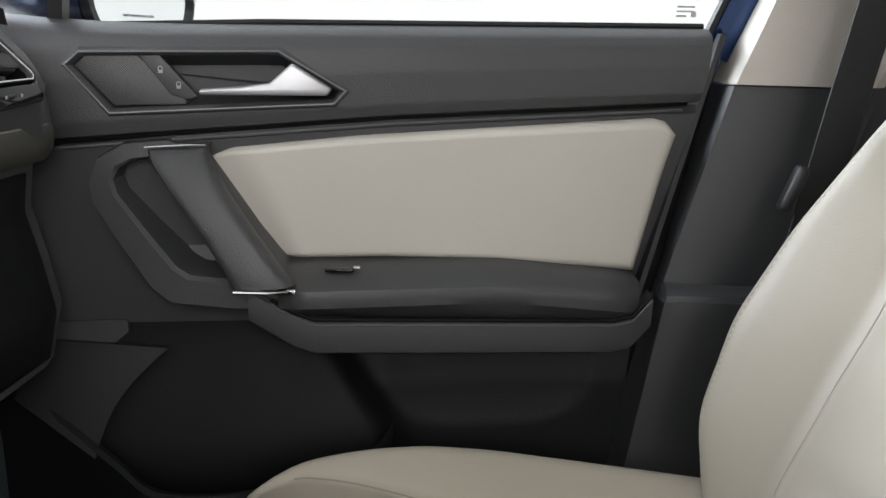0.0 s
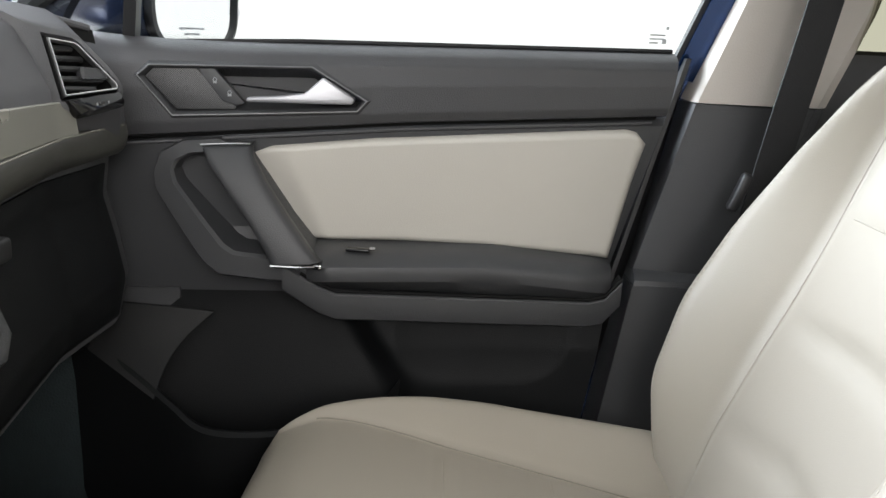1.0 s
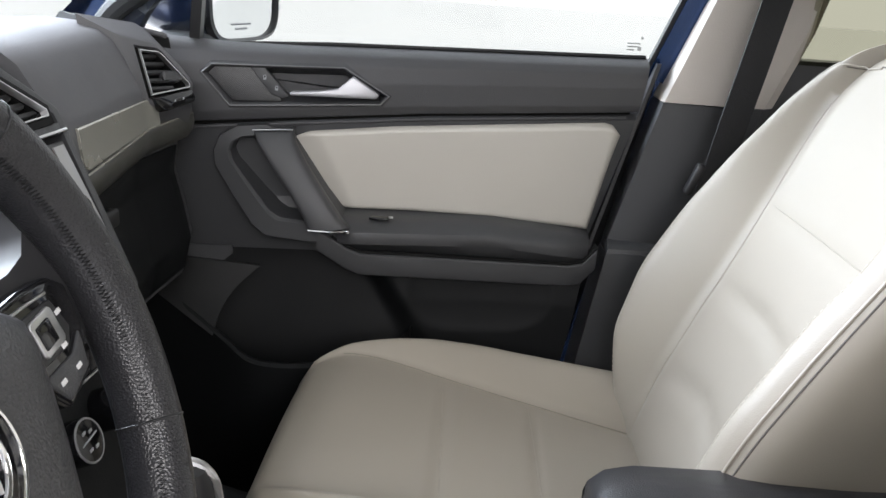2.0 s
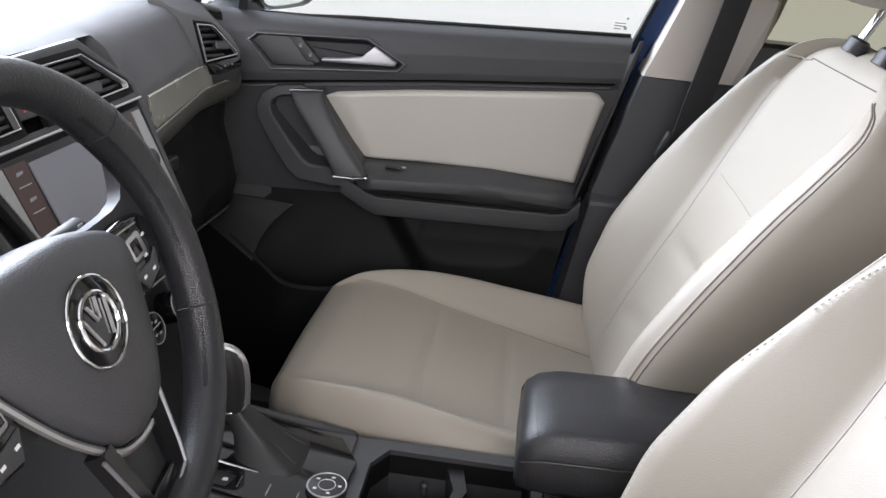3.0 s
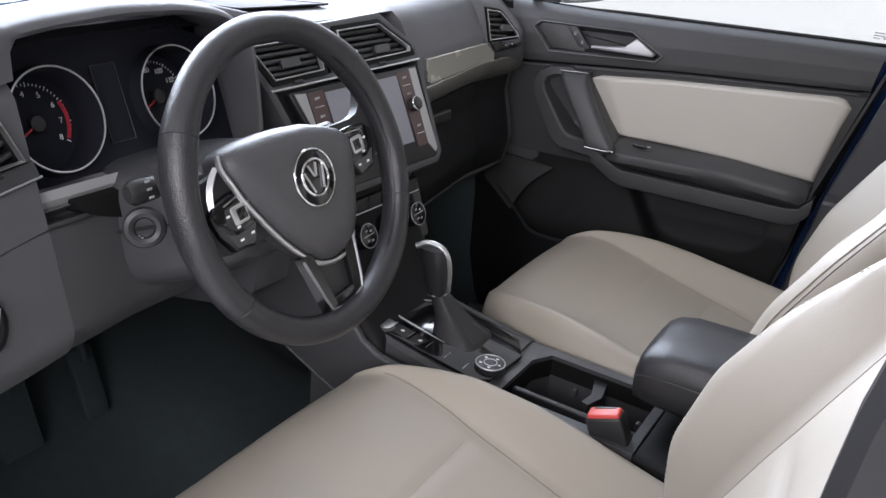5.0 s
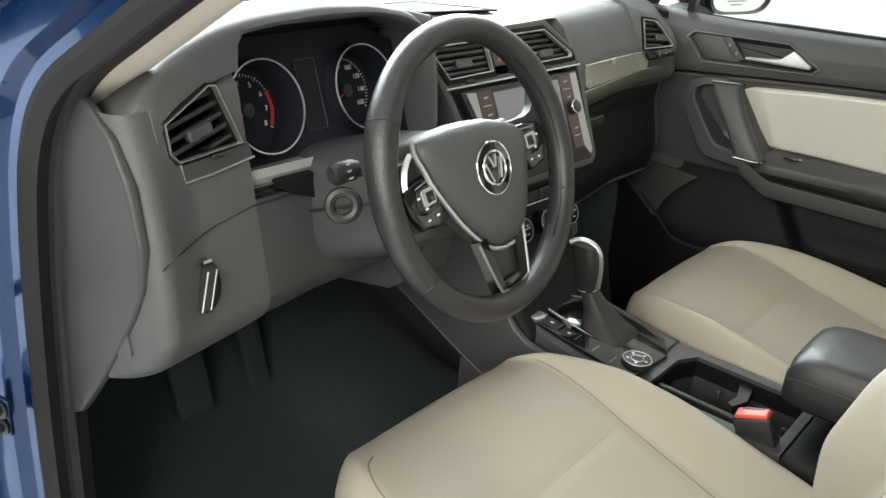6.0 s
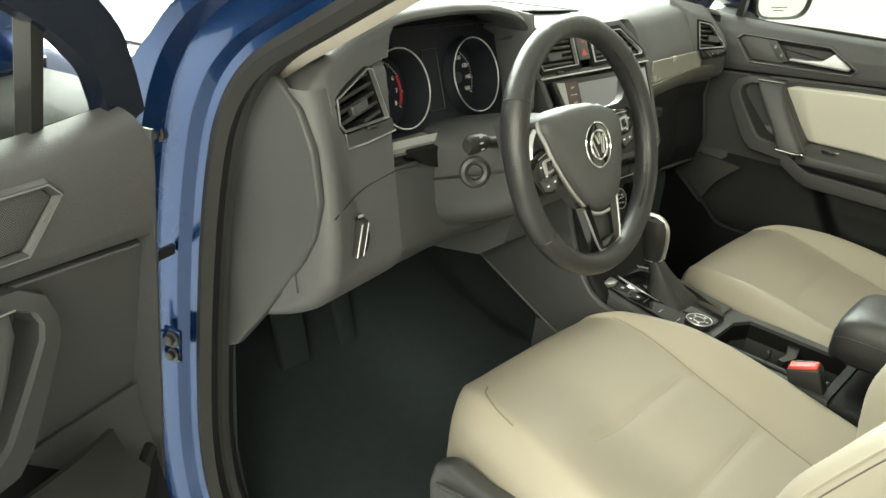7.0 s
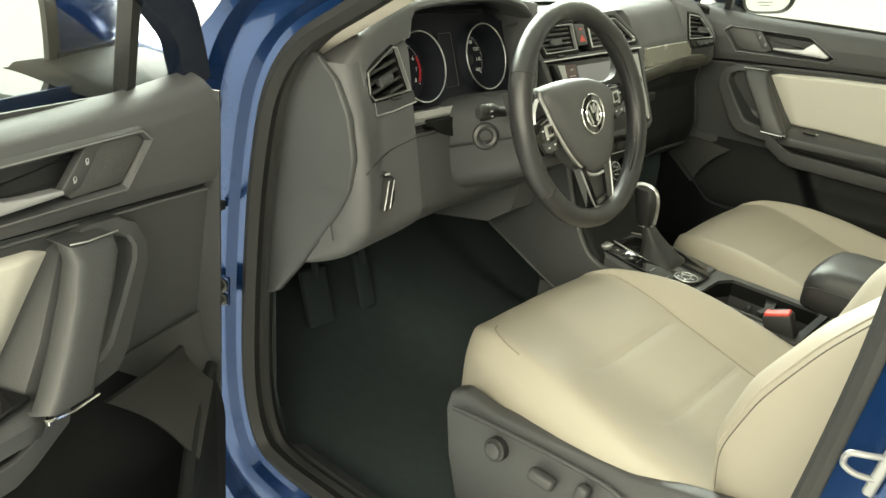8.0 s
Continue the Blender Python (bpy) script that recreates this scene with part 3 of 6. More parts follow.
        for k in range(3):
            part("switch_mark", rbox(0.006, 0.004, 0.0005, 0.0002, Matrix.Translation(P(-0.095 + 0.02 * k, 0.9385, 0.040))), WHITE, door)

    # grab handle
    rings = []
    for u, z, d, w, th in ((-0.277, 1.060, -0.010, 0.029, 0.010), (-0.276, 1.057, 0.008, 0.029, 0.012), (-0.270, 1.044, 0.019, 0.027, 0.014), (-0.249, 1.012, 0.030, 0.025, 0.015), (-0.221, 0.975, 0.042, 0.024, 0.015), (-0.195, 0.938, 0.052, 0.026, 0.015), (-0.186, 0.924, 0.054, 0.029, 0.014), (-0.184, 0.920, 0.040, 0.029, 0.014)):
        rings.append([P(u + w * math.copysign(abs(math.cos(a)) ** 0.45, math.cos(a)), z + 0.002 * math.cos(a), d + th * math.copysign(abs(math.sin(a)) ** 0.45, math.sin(a))) for a in (2 * math.pi * j / 20 for j in range(20))])
    part("grab_handle", loft(rings), HARD, door, "slanted charcoal grab handle")
    part("grab_trim", tube([P(-0.213, 0.9225, 0.071), P(-0.18, 0.9215, 0.072), P(-0.157, 0.921, 0.066)], 0.0016, 6), CHROME, door, "thin chrome line at the handle's foot")
    part("grab_trim", rbox(0.010, 0.006, 0.005, 0.001, Matrix.Translation(P(-0.158, 0.921, 0.066))), CHROME, door)
    part("grab_trim", tube([P(-0.305, 1.0595, 0.022), P(-0.262, 1.0625, 0.024), P(-0.248, 1.0615, 0.016)], 0.0010, 6), SATIN, door, "thin silver line at the handle's head")
    rim_out = [(-0.290, 1.066), (-0.335, 1.062), (-0.362, 1.046), (-0.370, 1.020), (-0.366, 1.000), (-0.340, 0.960), (-0.308, 0.914), (-0.287, 0.897), (-0.225, 0.890), (-0.165, 0.889), (-0.150, 0.905), (-0.20, 0.97), (-0.25, 1.05)]
    rim_inn = [(-0.295, 1.047), (-0.322, 1.044), (-0.336, 1.037), (-0.341, 1.026), (-0.337, 1.012), (-0.308, 0.975), (-0.278, 0.939), (-0.264, 0.930), (-0.225, 0.926), (-0.19, 0.923), (-0.19, 0.93), (-0.22, 0.97), (-0.27, 1.04)]

    def blend(k, d0):
        return [P(a + (c - a) * k, b + (e - b) * k, d0 + 0.034 * max(0, 1.06 - (b + (e - b) * k)) / 0.16) for (a, b), (c, e) in zip(rim_out, rim_inn)]

    part("pocket_rim", loft([blend(0, -0.05), blend(0.03, -0.012), blend(0.12, -0.004), blend(0.85, 0.002), blend(0.97, -0.001), blend(1.02, -0.010), blend(1.10, -0.05)], caps="end"), HARD, door, "flat charcoal rim round the pull pocket")

    # lower panel with map pocket
    def low(a, b):
        z = 0.44 + 0.42 * b
        u = -0.5 + (rear(z) + 0.5) * a
        ridge = u + 0.126 - (0.845 - z) * 0.65
        w = max(0, min(1, (ridge + 0.03) / 0.06))
        w = w * w * (3 - 2 * w)
        k = max(0, min(1, (0.86 - z) / 0.16))
        d = (-0.034 + 0.042 * k * k * (3 - 2 * k)) * (1 - w) + (0.008 + 0.016 * min(1, (0.86 - z) / 0.06)) * w
        cup = ((u - 0.05) / 0.115) ** 4 + ((z - 0.815) / 0.062) ** 2
        d -= 0.012 * max(0, 1 - cup) ** 0.8
        return P(u, z, d)

    part("lower_panel", sheet(low, 120, 70), SHADED_LOWER, door, "hard charcoal lower panel, coloured near black for shade")
    def filler(a, b):
        u = -0.5 + 0.15 * a
        z = lerp([(-0.5, 0.775), (-0.42, 0.792), (-0.35, 0.850)], u) * (1 - b) + 0.864 * b
        k = max(0, min(1, (0.86 - z) / 0.16))
        return P(u, z, -0.030 + 0.042 * k * k * (3 - 2 * k))

    part("front_panel", sheet(filler, 12, 8, out(0.003)), HARD, door, "charcoal front corner of the door panel")
    lip = smooth_path([(-0.47, 0.812, 0.015), (-0.40, 0.788, 0.045), (-0.33, 0.751, 0.085), (-0.285, 0.729, 0.110), (-0.22, 0.726, 0.118), (-0.14, 0.731, 0.105), (-0.085, 0.740, 0.075), (-0.06, 0.752, 0.030), (-0.055, 0.757, 0.0)], 5)
    rows = []
    for p in lip:
        u, z, d = p
        rows.append([P(u, z - 0.045, d - 0.022), P(u, z - 0.004, d - 0.014), P(u, z, d - 0.010), P(u, z + 0.001, d - 0.003), P(u, z - 0.004, d + 0.002), P(u - 0.004, z - 0.06, d - 0.003), P(u - 0.01, 0.50, d * 0.75), P(u - 0.01, 0.45, d * 0.5)])
    def pocket_wall(a, b):
        top = Vector((-0.430 + 0.130 * a, 0.852 - 0.012 * a * a, -0.002 + 0.006 * math.sin(math.pi * a)))
        low = Vector((-0.445 + 0.095 * a, 0.800 - 0.046 * a, 0.030 + 0.050 * a))
        q = top.lerp(low, b) + Vector((-0.016 * math.sin(math.pi * b) * a, 0, -0.010 * math.sin(math.pi * b)))
        return P(*q)

    part("pocket_end", sheet(pocket_wall, 10, 10, out(0.006)), POCKET, door, "sloping end wall of the map pocket")
    part("map_pocket", loft(rows, closed=False), SHADED_LOWER, door, "bulging charcoal map pocket, coloured near black for shade")
    # outside skin and window

    def shell(a, b):
        z = 0.40 + 0.775 * b
        u = -0.555 + (rear_edge(z) + 0.03 + 0.555) * a
        return P(u, z, -0.115 - 0.035 * math.sin(math.pi * min(1, b * 1.15)))

    part("outer_skin", sheet(shell, 20, 16, out(0.004)), BLUE, door, "metallic blue outer door skin")
    front_edge = [P(-0.5, z, d) for z, d in ((0.42, 0.0), (1.17, 0.0), (1.17, -0.13), (0.42, -0.13))]
    part("front_shut_face", plate(front_edge, Vector((-0.004, 0, 0))), HARD, door)
    rear_face = [P(rear_edge(z) - 0.026, z, d) for z, d in ((0.42, -0.004), (0.7, -0.004), (0.9, -0.004), (1.185, -0.03), (1.185, -0.13), (0.9, -0.13), (0.7, -0.13), (0.42, -0.13))]
    part("rear_shut_face", loft([rear_face, [p + Vector((0.006, 0, 0)) for p in rear_face]]), RUBBER, door)
    lean = lambda z: -0.055 + (z - 1.18) * 0.30
    part("window_glass", sheet(lambda a, b: P((-0.47 + 0.62 * b) + ((rear_edge(1.18 + 0.38 * b) - 0.02) - (-0.47 + 0.62 * b)) * a, 1.175 + 0.385 * b, lean(1.18 + 0.38 * b)), 4, 4, out(0.004)), GLASS, door, "clear side window")
    up = [P(rear_edge(z) - 0.012, z, lean(z)) for z in (1.16, 1.3, 1.45, 1.575)]
    part("window_post", tube(up, 0.01, section=[(-0.016, -0.012), (0.016, -0.012), (0.016, 0.012), (-0.016, 0.012)], up=inward), BLUE, door, "blue painted window post")
    part("window_seal", tube([p + Vector((-0.020, 0, 0)) for p in up], 0.006, 6), RUBBER, door)
    fr = [P(-0.520, 1.165, lean(1.18)), P(-0.500, 1.215, lean(1.20)), P(-0.458, 1.262, lean(1.262)), P(-0.37, 1.322, lean(1.322)), P(-0.18, 1.41, lean(1.41)), P(0.02, 1.50, lean(1.50)), P(0.14, 1.555, lean(1.555)), P(0.25, 1.575, lean(1.575)), P(0.44, 1.575, lean(1.575))]
    part("window_frame", tube(smooth_path(fr, 5), 0.02, section=[(-0.027, -0.008), (-0.020, -0.013), (0.020, -0.014), (0.027, -0.008), (0.027, 0.014), (-0.027, 0.014)], up=inward), FRAME_BLUE, door, "black window frame")
    part("quarter_post", tube([P(-0.408, 1.165, lean(1.18)), P(-0.380, 1.325, lean(1.325))], 0.01, section=[(-0.0078, -0.007), (-0.005, -0.01), (0.005, -0.01), (0.0078, -0.007), (0.0078, 0.01), (-0.0078, 0.01)], up=inward), DARK, door, "black quarter window post")
    part("belt_seal", tube([P(-0.48, 1.172, -0.046), P(-0.2, 1.184, -0.046), P(0.28, 1.192, -0.046)], 0.004, 6), RUBBER, door)
    # outside mirror
    mc = P(-0.426, 1.250, -0.305) if s > 0 else P(-0.485, 1.210, -0.312)
    turn = Matrix.Translation(mc) @ pose(0, 0, 0, 0, 0, -14 if s > 0 else -3)
    shellm = []
    for k, (x, w, h) in enumerate(((-0.165, 0.035, 0.028), (-0.155, 0.070, 0.048), (-0.125, 0.098, 0.068), (-0.08, 0.115, 0.081), (-0.03, 0.121, 0.087), (0.022, 0.122, 0.088))):
        shellm.append([turn @ Vector((x, w * math.copysign(abs(math.cos(a)) ** 0.5, math.cos(a)), h * math.copysign(abs(math.sin(a)) ** 0.5, math.sin(a)))) for a in (2 * math.pi * j / 24 for j in range(24))])
    mir = part("side_mirror", loft(shellm), BLUE, door, "blue door mirror with black surround")
    low_half = []
    for x, w, h in ((-0.150, 0.062, 0.040), (-0.125, 0.100, 0.070), (-0.08, 0.117, 0.083), (-0.03, 0.123, 0.089), (0.020, 0.124, 0.090)):
        low_half.append([turn @ Vector((x, w * math.copysign(abs(math.cos(a)) ** 0.5, math.cos(a)), -0.018 - (h - 0.018) * math.sin(a) ** 0.5)) for a in (math.pi * j / 16 for j in range(17))])
    part("mirror_underside", loft(low_half), FRAME_BLUE, mir, "black underside of the mirror")
    edge = [(0.122 * math.copysign(abs(math.cos(a)) ** 0.5, math.cos(a)), 0.088 * math.copysign(abs(math.sin(a)) ** 0.5, math.sin(a))) for a in (2 * math.pi * j / 32 for j in range(32))]
    part("mirror_surround", loft([[turn @ Vector((x, y * k, z * k)) for y, z in edge] for x, k in ((0.015, 1.01), (0.032, 1.0), (0.034, 0.95), (0.026, 0.93))], caps=False), DARK, mir, "black mirror surround")
    part("mirror_glass", plate([turn @ Vector((0.027, y * 0.94, z * 0.94)) for y, z in edge], Vector((-0.003, 0, 0))), MIRROR, mir, "silvered mirror glass")
    wide_f = 0.05 if s > 0 else 0.115
    foot_u = -0.43 if s > 0 else -0.505
    low_f = 1.3 if s > 0 else 1
    feet = []
    for d, k, zt in ((-0.056, 0.0, 1.200 - 0.020 * low_f), (-0.07, 0.0, 1.207 - 0.022 * low_f), (-0.10, 0.005, 1.215 - 0.026 * low_f), (-0.15, 0.02, 1.222 - 0.032 * low_f), (-0.21, 0.04, 1.205 - 0.020 * low_f), (-0.25, 0.05, 1.190 - 0.015 * low_f)):
        feet.append([P(foot_u + u, z, d) for u, z in ((-0.06 - k, 1.168), (wide_f - k, 1.168), (wide_f - 0.004 - k, zt - 0.010), (wide_f - 0.016 - k, zt - 0.002), (wide_f * 0.3 - k, zt + 0.002), (-0.04 - k, zt), (-0.054 - k, zt - 0.010))])
    part("mirror_foot", loft(feet), SHADED_LOWER, mir, "black mirror foot", angle=60)
    if s > 0:
        for k, words in enumerate(("OBJECTS IN MIRROR ARE CLOSER", "THAN THEY APPEAR")):
            m = turn @ Matrix.Translation((0.0275, -0.012, -0.058 - 0.008 * k)) @ Matrix(((0, 0, 1, 0), (1, 0, 0, 0), (0, 1, 0, 0), (0, 0, 0, 1)))
            words_on(words, 0.0046, m, GREYPRINT, mir)
        part("mirror_mark", rbox(0.001, 0.006, 0.010, 0.0003, turn @ Matrix.Translation((0.0345, 0.1175, -0.030))), WHITE, mir)
    # etched marks on the pane
    for k, (u, z, w, h) in enumerate(((0.270, 1.222, 0.004, 0.004), (0.258, 1.213, 0.020, 0.0022), (0.258, 1.208, 0.020, 0.0022), (0.254, 1.203, 0.012, 0.0022), (0.268, 1.205, 0.006, 0.006))):
        part("etched_mark", rbox(w, 0.001, h, 0.0003, Matrix.Translation(P(u, z, lean(z) + 0.002))), ETCH, door)
    return door


front_door(1, 0)
front_door(-1, 66)


# ---- seats ----
def spread(seam_at, n, k, end):
    """2n + 1 places across a cushion from -end to end, two of them on the seams."""
    half = [seam_at * j / k for j in range(k + 1)] + [seam_at + (end - seam_at) * j / (n - k) for j in range(1, n - k + 1)]
    return [-a for a in half[:0:-1]] + half


def front_seat(y0, driver):
    seat = thing("front_seat", "beige leather front seat with raised bolsters" + (", charcoal trim, controls" if driver else ", headrest"), "car seat", (0.05, y0, 0.40), group="front seats")
    inv = Vector((0.05, y0, 0.40))
    outb = -1 if driver else 1

    # cushion: a scooped middle between two bolsters, stations from front to back
    ahead = 0.0 if driver else 0.010
    wide_x = [(-0.212, 0.120), (-0.207, 0.150), (-0.190, 0.180), (-0.160, 0.203), (-0.10, 0.222), (-0.03, 0.238), (0.05, 0.250), (0.14, 0.257), (0.24, 0.258), (0.34, 0.25), (0.40, 0.235)]
    dip_x = [(-0.212, 0.706), (-0.207, 0.735), (-0.190, 0.759), (-0.160, 0.773), (-0.10, 0.770), (-0.03, 0.757), (0.05, 0.740), (0.14, 0.722), (0.24, 0.702), (0.34, 0.682), (0.40, 0.67)]
    inner_x = [(-0.212, 0.706), (-0.207, 0.735), (-0.190, 0.761), (-0.160, 0.780), (-0.10, 0.789), (-0.03, 0.793), (0.05, 0.785), (0.14, 0.768), (0.24, 0.746), (0.34, 0.73), (0.40, 0.72)]
    outer_x = [(-0.212, 0.706), (-0.207, 0.735), (-0.190, 0.761), (-0.160, 0.780), (-0.10, 0.788), (-0.03, 0.788), (0.05, 0.779), (0.14, 0.765), (0.24, 0.752), (0.34, 0.742), (0.40, 0.73)]
    low_x = [(-0.212, 0.655), (-0.207, 0.630), (-0.190, 0.615), (-0.160, 0.605), (-0.10, 0.60)]

    def eased(pairs, x, r=0.022):
        return sum(lerp(pairs, x + r * k) for k in (-1, -0.5, 0, 0.5, 1)) / 5 if x > -0.18 else lerp(pairs, x)

    def seam_a(x):
        """Where the seam of the bolster runs, as a share of the half width."""
        return eased([(-0.16, 0.86), (-0.10, 0.79), (0.0, 0.675), (0.1, 0.62), (0.2, 0.575), (0.4, 0.54)], x)

    def cushion_z(x, a):
        side = 1 if a * outb < 0 else 0
        A, crest = abs(a), eased(inner_x if side else outer_x, x)
        mid, sa, top_a = eased(dip_x, x), seam_a(x), 0.885
        pillow = 0.004 * (1 - (a / 0.7) ** 2) if A < 0.7 else 0
        cross = sum(0.0030 * math.exp(-((x - c) / 0.007) ** 2) for c in (0.005, 0.130)) * max(0, min(1, (sa - A) * 8))
        if side or not driver:
            u = max(0, min(1, (A - sa) / (top_a - sa)))
            rise = u * (1.35 - 0.35 * u)
            groove = 0.0016 * math.exp(-((A - sa) / 0.016) ** 2) * min(1, max(0, (x + 0.17) * 12))
        else:
            u = max(0, min(1, (A - 0.15) / (top_a - 0.15)))
            rise = u * u * (3 - 2 * u)
            groove = 0.0
        z = mid + pillow - cross + (crest - mid) * rise - groove + (0.010 * max(0, min(1, (0.16 - x) / 0.2)) if driver else 0)
        if A > top_a:
            z -= 0.030 * ((A - top_a) / (1 - top_a)) ** 2.2
        return z

    def cushion_ring(x):
        w, bot = eased(wide_x, x), lerp(low_x, x)
        row = spread(seam_a(x), 28, 17, 1.0)
        top = [(a * (1.0 - 0.004 * (abs(a) > 0.99)), cushion_z(x, a)) for a in row]
        zl, zr = top[0][1], top[-1][1]
        left = [(-1.0, bot), (-1.018, bot + 0.3 * (zl - bot)), (-1.022, bot + 0.7 * (zl - bot)), (-1.014, zl - 0.012)]
        right = [(1.014, zr - 0.012), (1.022, bot + 0.7 * (zr - bot)), (1.018, bot + 0.3 * (zr - bot)), (1.0, bot)]
        return [Vector((x + ahead * max(0, min(1, (0.1 - x) / 0.2)), y0 + w * a, z)) - inv for a, z in left + top + right]

    xs = [-0.212, -0.2105, -0.208, -0.204, -0.198, -0.190, -0.180, -0.168] + [-0.155 + 0.555 * k / 74 for k in range(75)]
    cushion = part("cushion", loft([cushion_ring(x) for x in xs]), LEATHER, seat, "beige leather seat cushion", angle=80)

    def on_cushion(x, a, lift=0.0):
        return Vector((x + ahead * max(0, min(1, (0.1 - x) / 0.2)), y0 + eased(wide_x, x) * a, cushion_z(x, a) + lift)) - inv

    # backrest: a padded middle and a shoulder panel between planar bolsters
    base, lean = Vector((0.272, y0, 0.70)), radians(26 if driver else 25)
    up, fwd = Vector((math.sin(lean), 0, math.cos(lean))), Vector((-math.cos(lean), 0, math.sin(lean)))
    bolster_t = [(-0.02, 0.0), (0.03, 0.040), (0.10, 0.080), (0.20, 0.094), (0.30, 0.087), (0.40, 0.071), (0.48, 0.052), (0.54, 0.036), (0.58, 0.026), (0.63, 0.02)]
    if driver:
        bolster_t = [(-0.02, 0.0), (0.03, 0.044), (0.10, 0.092), (0.20, 0.108), (0.30, 0.100), (0.40, 0.076), (0.48, 0.052), (0.54, 0.034), (0.58, 0.024), (0.63, 0.018)]
    seam_t = [(0.0, 0.66), (0.06, 0.64), (0.14, 0.61), (0.24, 0.60), (0.32, 0.635), (0.37, 0.69), (0.44, 0.76), (0.50, 0.815), (0.56, 0.84), (0.63, 0.84)]
    ROLL_T, ROLL_R = 0.572, 0.048

    def soft(pairs, t, r=0.02):
        return sum(lerp(pairs, t + r * k / 8) for k in range(-8, 9)) / 17

    def back_w(t):
        w = soft([(-0.02, 0.205), (0.03, 0.226), (0.10, 0.248), (0.20, 0.262), (0.30, 0.264), (0.47, 0.258)], t)
        return w if t < 0.45 else w * max(0.05, 1 - ((t - 0.45) / 0.176) ** 2.7) ** 0.5

    def back_f(t, a):
        A, b, sa, top_a = abs(a), soft(bolster_t, t), soft(seam_t, t, 0.04), 0.865
        inner = min(1, A / sa)
        step = 1 / (1 + math.exp((t - 0.368) / 0.006))
        f = 0.16 * b * inner ** 2 + 0.011 * step * (1 - inner ** 3) * min(1, max(0, t) / 0.06) ** 0.5
        f -= 0.007 * math.exp(-((t - 0.255 + 0.02 * A) / 0.012) ** 2) * (1 - inner ** 2) + 0.006 * math.exp(-((t - 0.135 + 0.05 * A) / 0.016) ** 2) * (1 - inner ** 4)
        if A > sa:
            u = min(1, (A - sa) / (top_a - sa))
            f = 0.16 * b + 0.84 * b * u * (1.22 - 0.22 * u)
        if A > top_a:
            f = b * (1 - 0.30 * ((A - top_a) / (1 - top_a)) ** 1.6)
        f -= 0.0014 * math.exp(-((A - sa) / 0.013) ** 2) * min(1, max(0, t - 0.02) * 30)
        return f

    def back_ring(t, theta):
        drop = ROLL_R * (1 - math.cos(theta))
        th = 0.11 - 0.02 * max(0, t - 0.3) / 0.3
        w = back_w(t)
        front = [(a, back_f(min(t, ROLL_T + 0.02), a) - drop) for a in spread(soft(seam_t, t, 0.04), 30, 19, 0.992)]
        fe, bk = front[0][1], -th + drop
        side = [(1.006, fe * 0.85 + bk * 0.15), (1.0, fe * 0.5 + bk * 0.5), (0.975, fe * 0.2 + bk * 0.8), (0.90, bk), (0.3, bk - 0.004)]
        ringp = front + side + [(-a, f) for a, f in side[::-1]]
        return [base + up * t + fwd * f + Vector((0, w * a, 0)) - inv for a, f in ringp]

    ts = [(-0.02 + (ROLL_T + 0.02) * k / 66, 0.0) for k in range(67)] + [(ROLL_T + ROLL_R * math.sin(radians(q)), radians(q)) for q in range(8, 89, 8)]
    back = part("backrest", loft([back_ring(t, q) for t, q in ts]), LEATHER, seat, "beige leather backrest", angle=80)

    def on_back(t, a, lift=0.0):
        q = math.asin(min(1, max(0, (t - ROLL_T) / ROLL_R)))
        return base + up * t + fwd * (back_f(min(t, ROLL_T + 0.02), a) - ROLL_R * (1 - math.cos(q)) + lift) + Vector((0, back_w(t) * a, 0)) - inv

    # seams, laid on the rounded surfaces
    bpy.context.view_layer.update()
    graph = bpy.context.evaluated_depsgraph_get()
    soft_cushion, soft_back = cushion.evaluated_get(graph), back.evaluated_get(graph)

    def laid(ob, points, lift, n=6):
        out = []
        for p in smooth_path(points, n):
            hit, at, normal, _ = ob.closest_point_on_mesh(p)
            out.append(at + normal * lift)
        return out

    def stitches(path, material=THREAD):
        bm = bmesh.new()
        for p, q in zip(path[::2], path[1::2]):
            bmesh.ops.create_cube(bm, size=1, matrix=Matrix.Translation((p + q) / 2) @ (q - p).to_track_quat("X", "Z").to_matrix().to_4x4() @ Matrix.Diagonal(((q - p).length * 0.85, 0.0007, 0.0005, 1)))
        tagged(part("stitching", bm, material, seat), kind="stuff")

    def seam(points, wide=0.0010, material=LEATHER_SEAM):
        part("seam", tube(points, wide, 6), material, seat)

    def steps(a, b, n):
        return [a + (b - a) * k / n for k in range(n + 1)]

    for sgn in (-1, 1):
        if not driver or sgn != outb:
            seam([on_cushion(x, sgn * seam_a(x), 0.0004) for x in steps(-0.150, 0.30, 70)], 0.0010)
        if not driver and sgn == outb:
            part("piping", tube(laid(soft_cushion, [on_cushion(x, sgn * 0.965) for x in (-0.10, -0.05, 0.0, 0.06, 0.12, 0.18, 0.24, 0.30)], 0.0006), 0.0018, 8), LEATHER, seat, "beige piping along the edge")
        edge = (0.04, 0.08, 0.12, 0.17, 0.22, 0.27, 0.32, 0.37, 0.42, 0.46, 0.50, 0.525)
        over = ((0.545, 0.020), (0.558, 0.070), (0.566, 0.15), (0.571, 0.26))
        part("piping", tube(laid(soft_back, [on_back(t, sgn * 0.955) for t in edge] + [on_back(t, sgn * (0.955 - d)) for t, d in over], 0.0004), 0.0016, 8), LEATHER, seat, "beige piping along the edge")
        part("piping_seam", tube(laid(soft_back, [on_back(t, sgn * 0.978) for t in edge] + [on_back(t, sgn * (0.978 - d)) for t, d in over], 0.0), 0.0010, 6), SHADOW_SEAM, seat, "dark seam beside the piping")
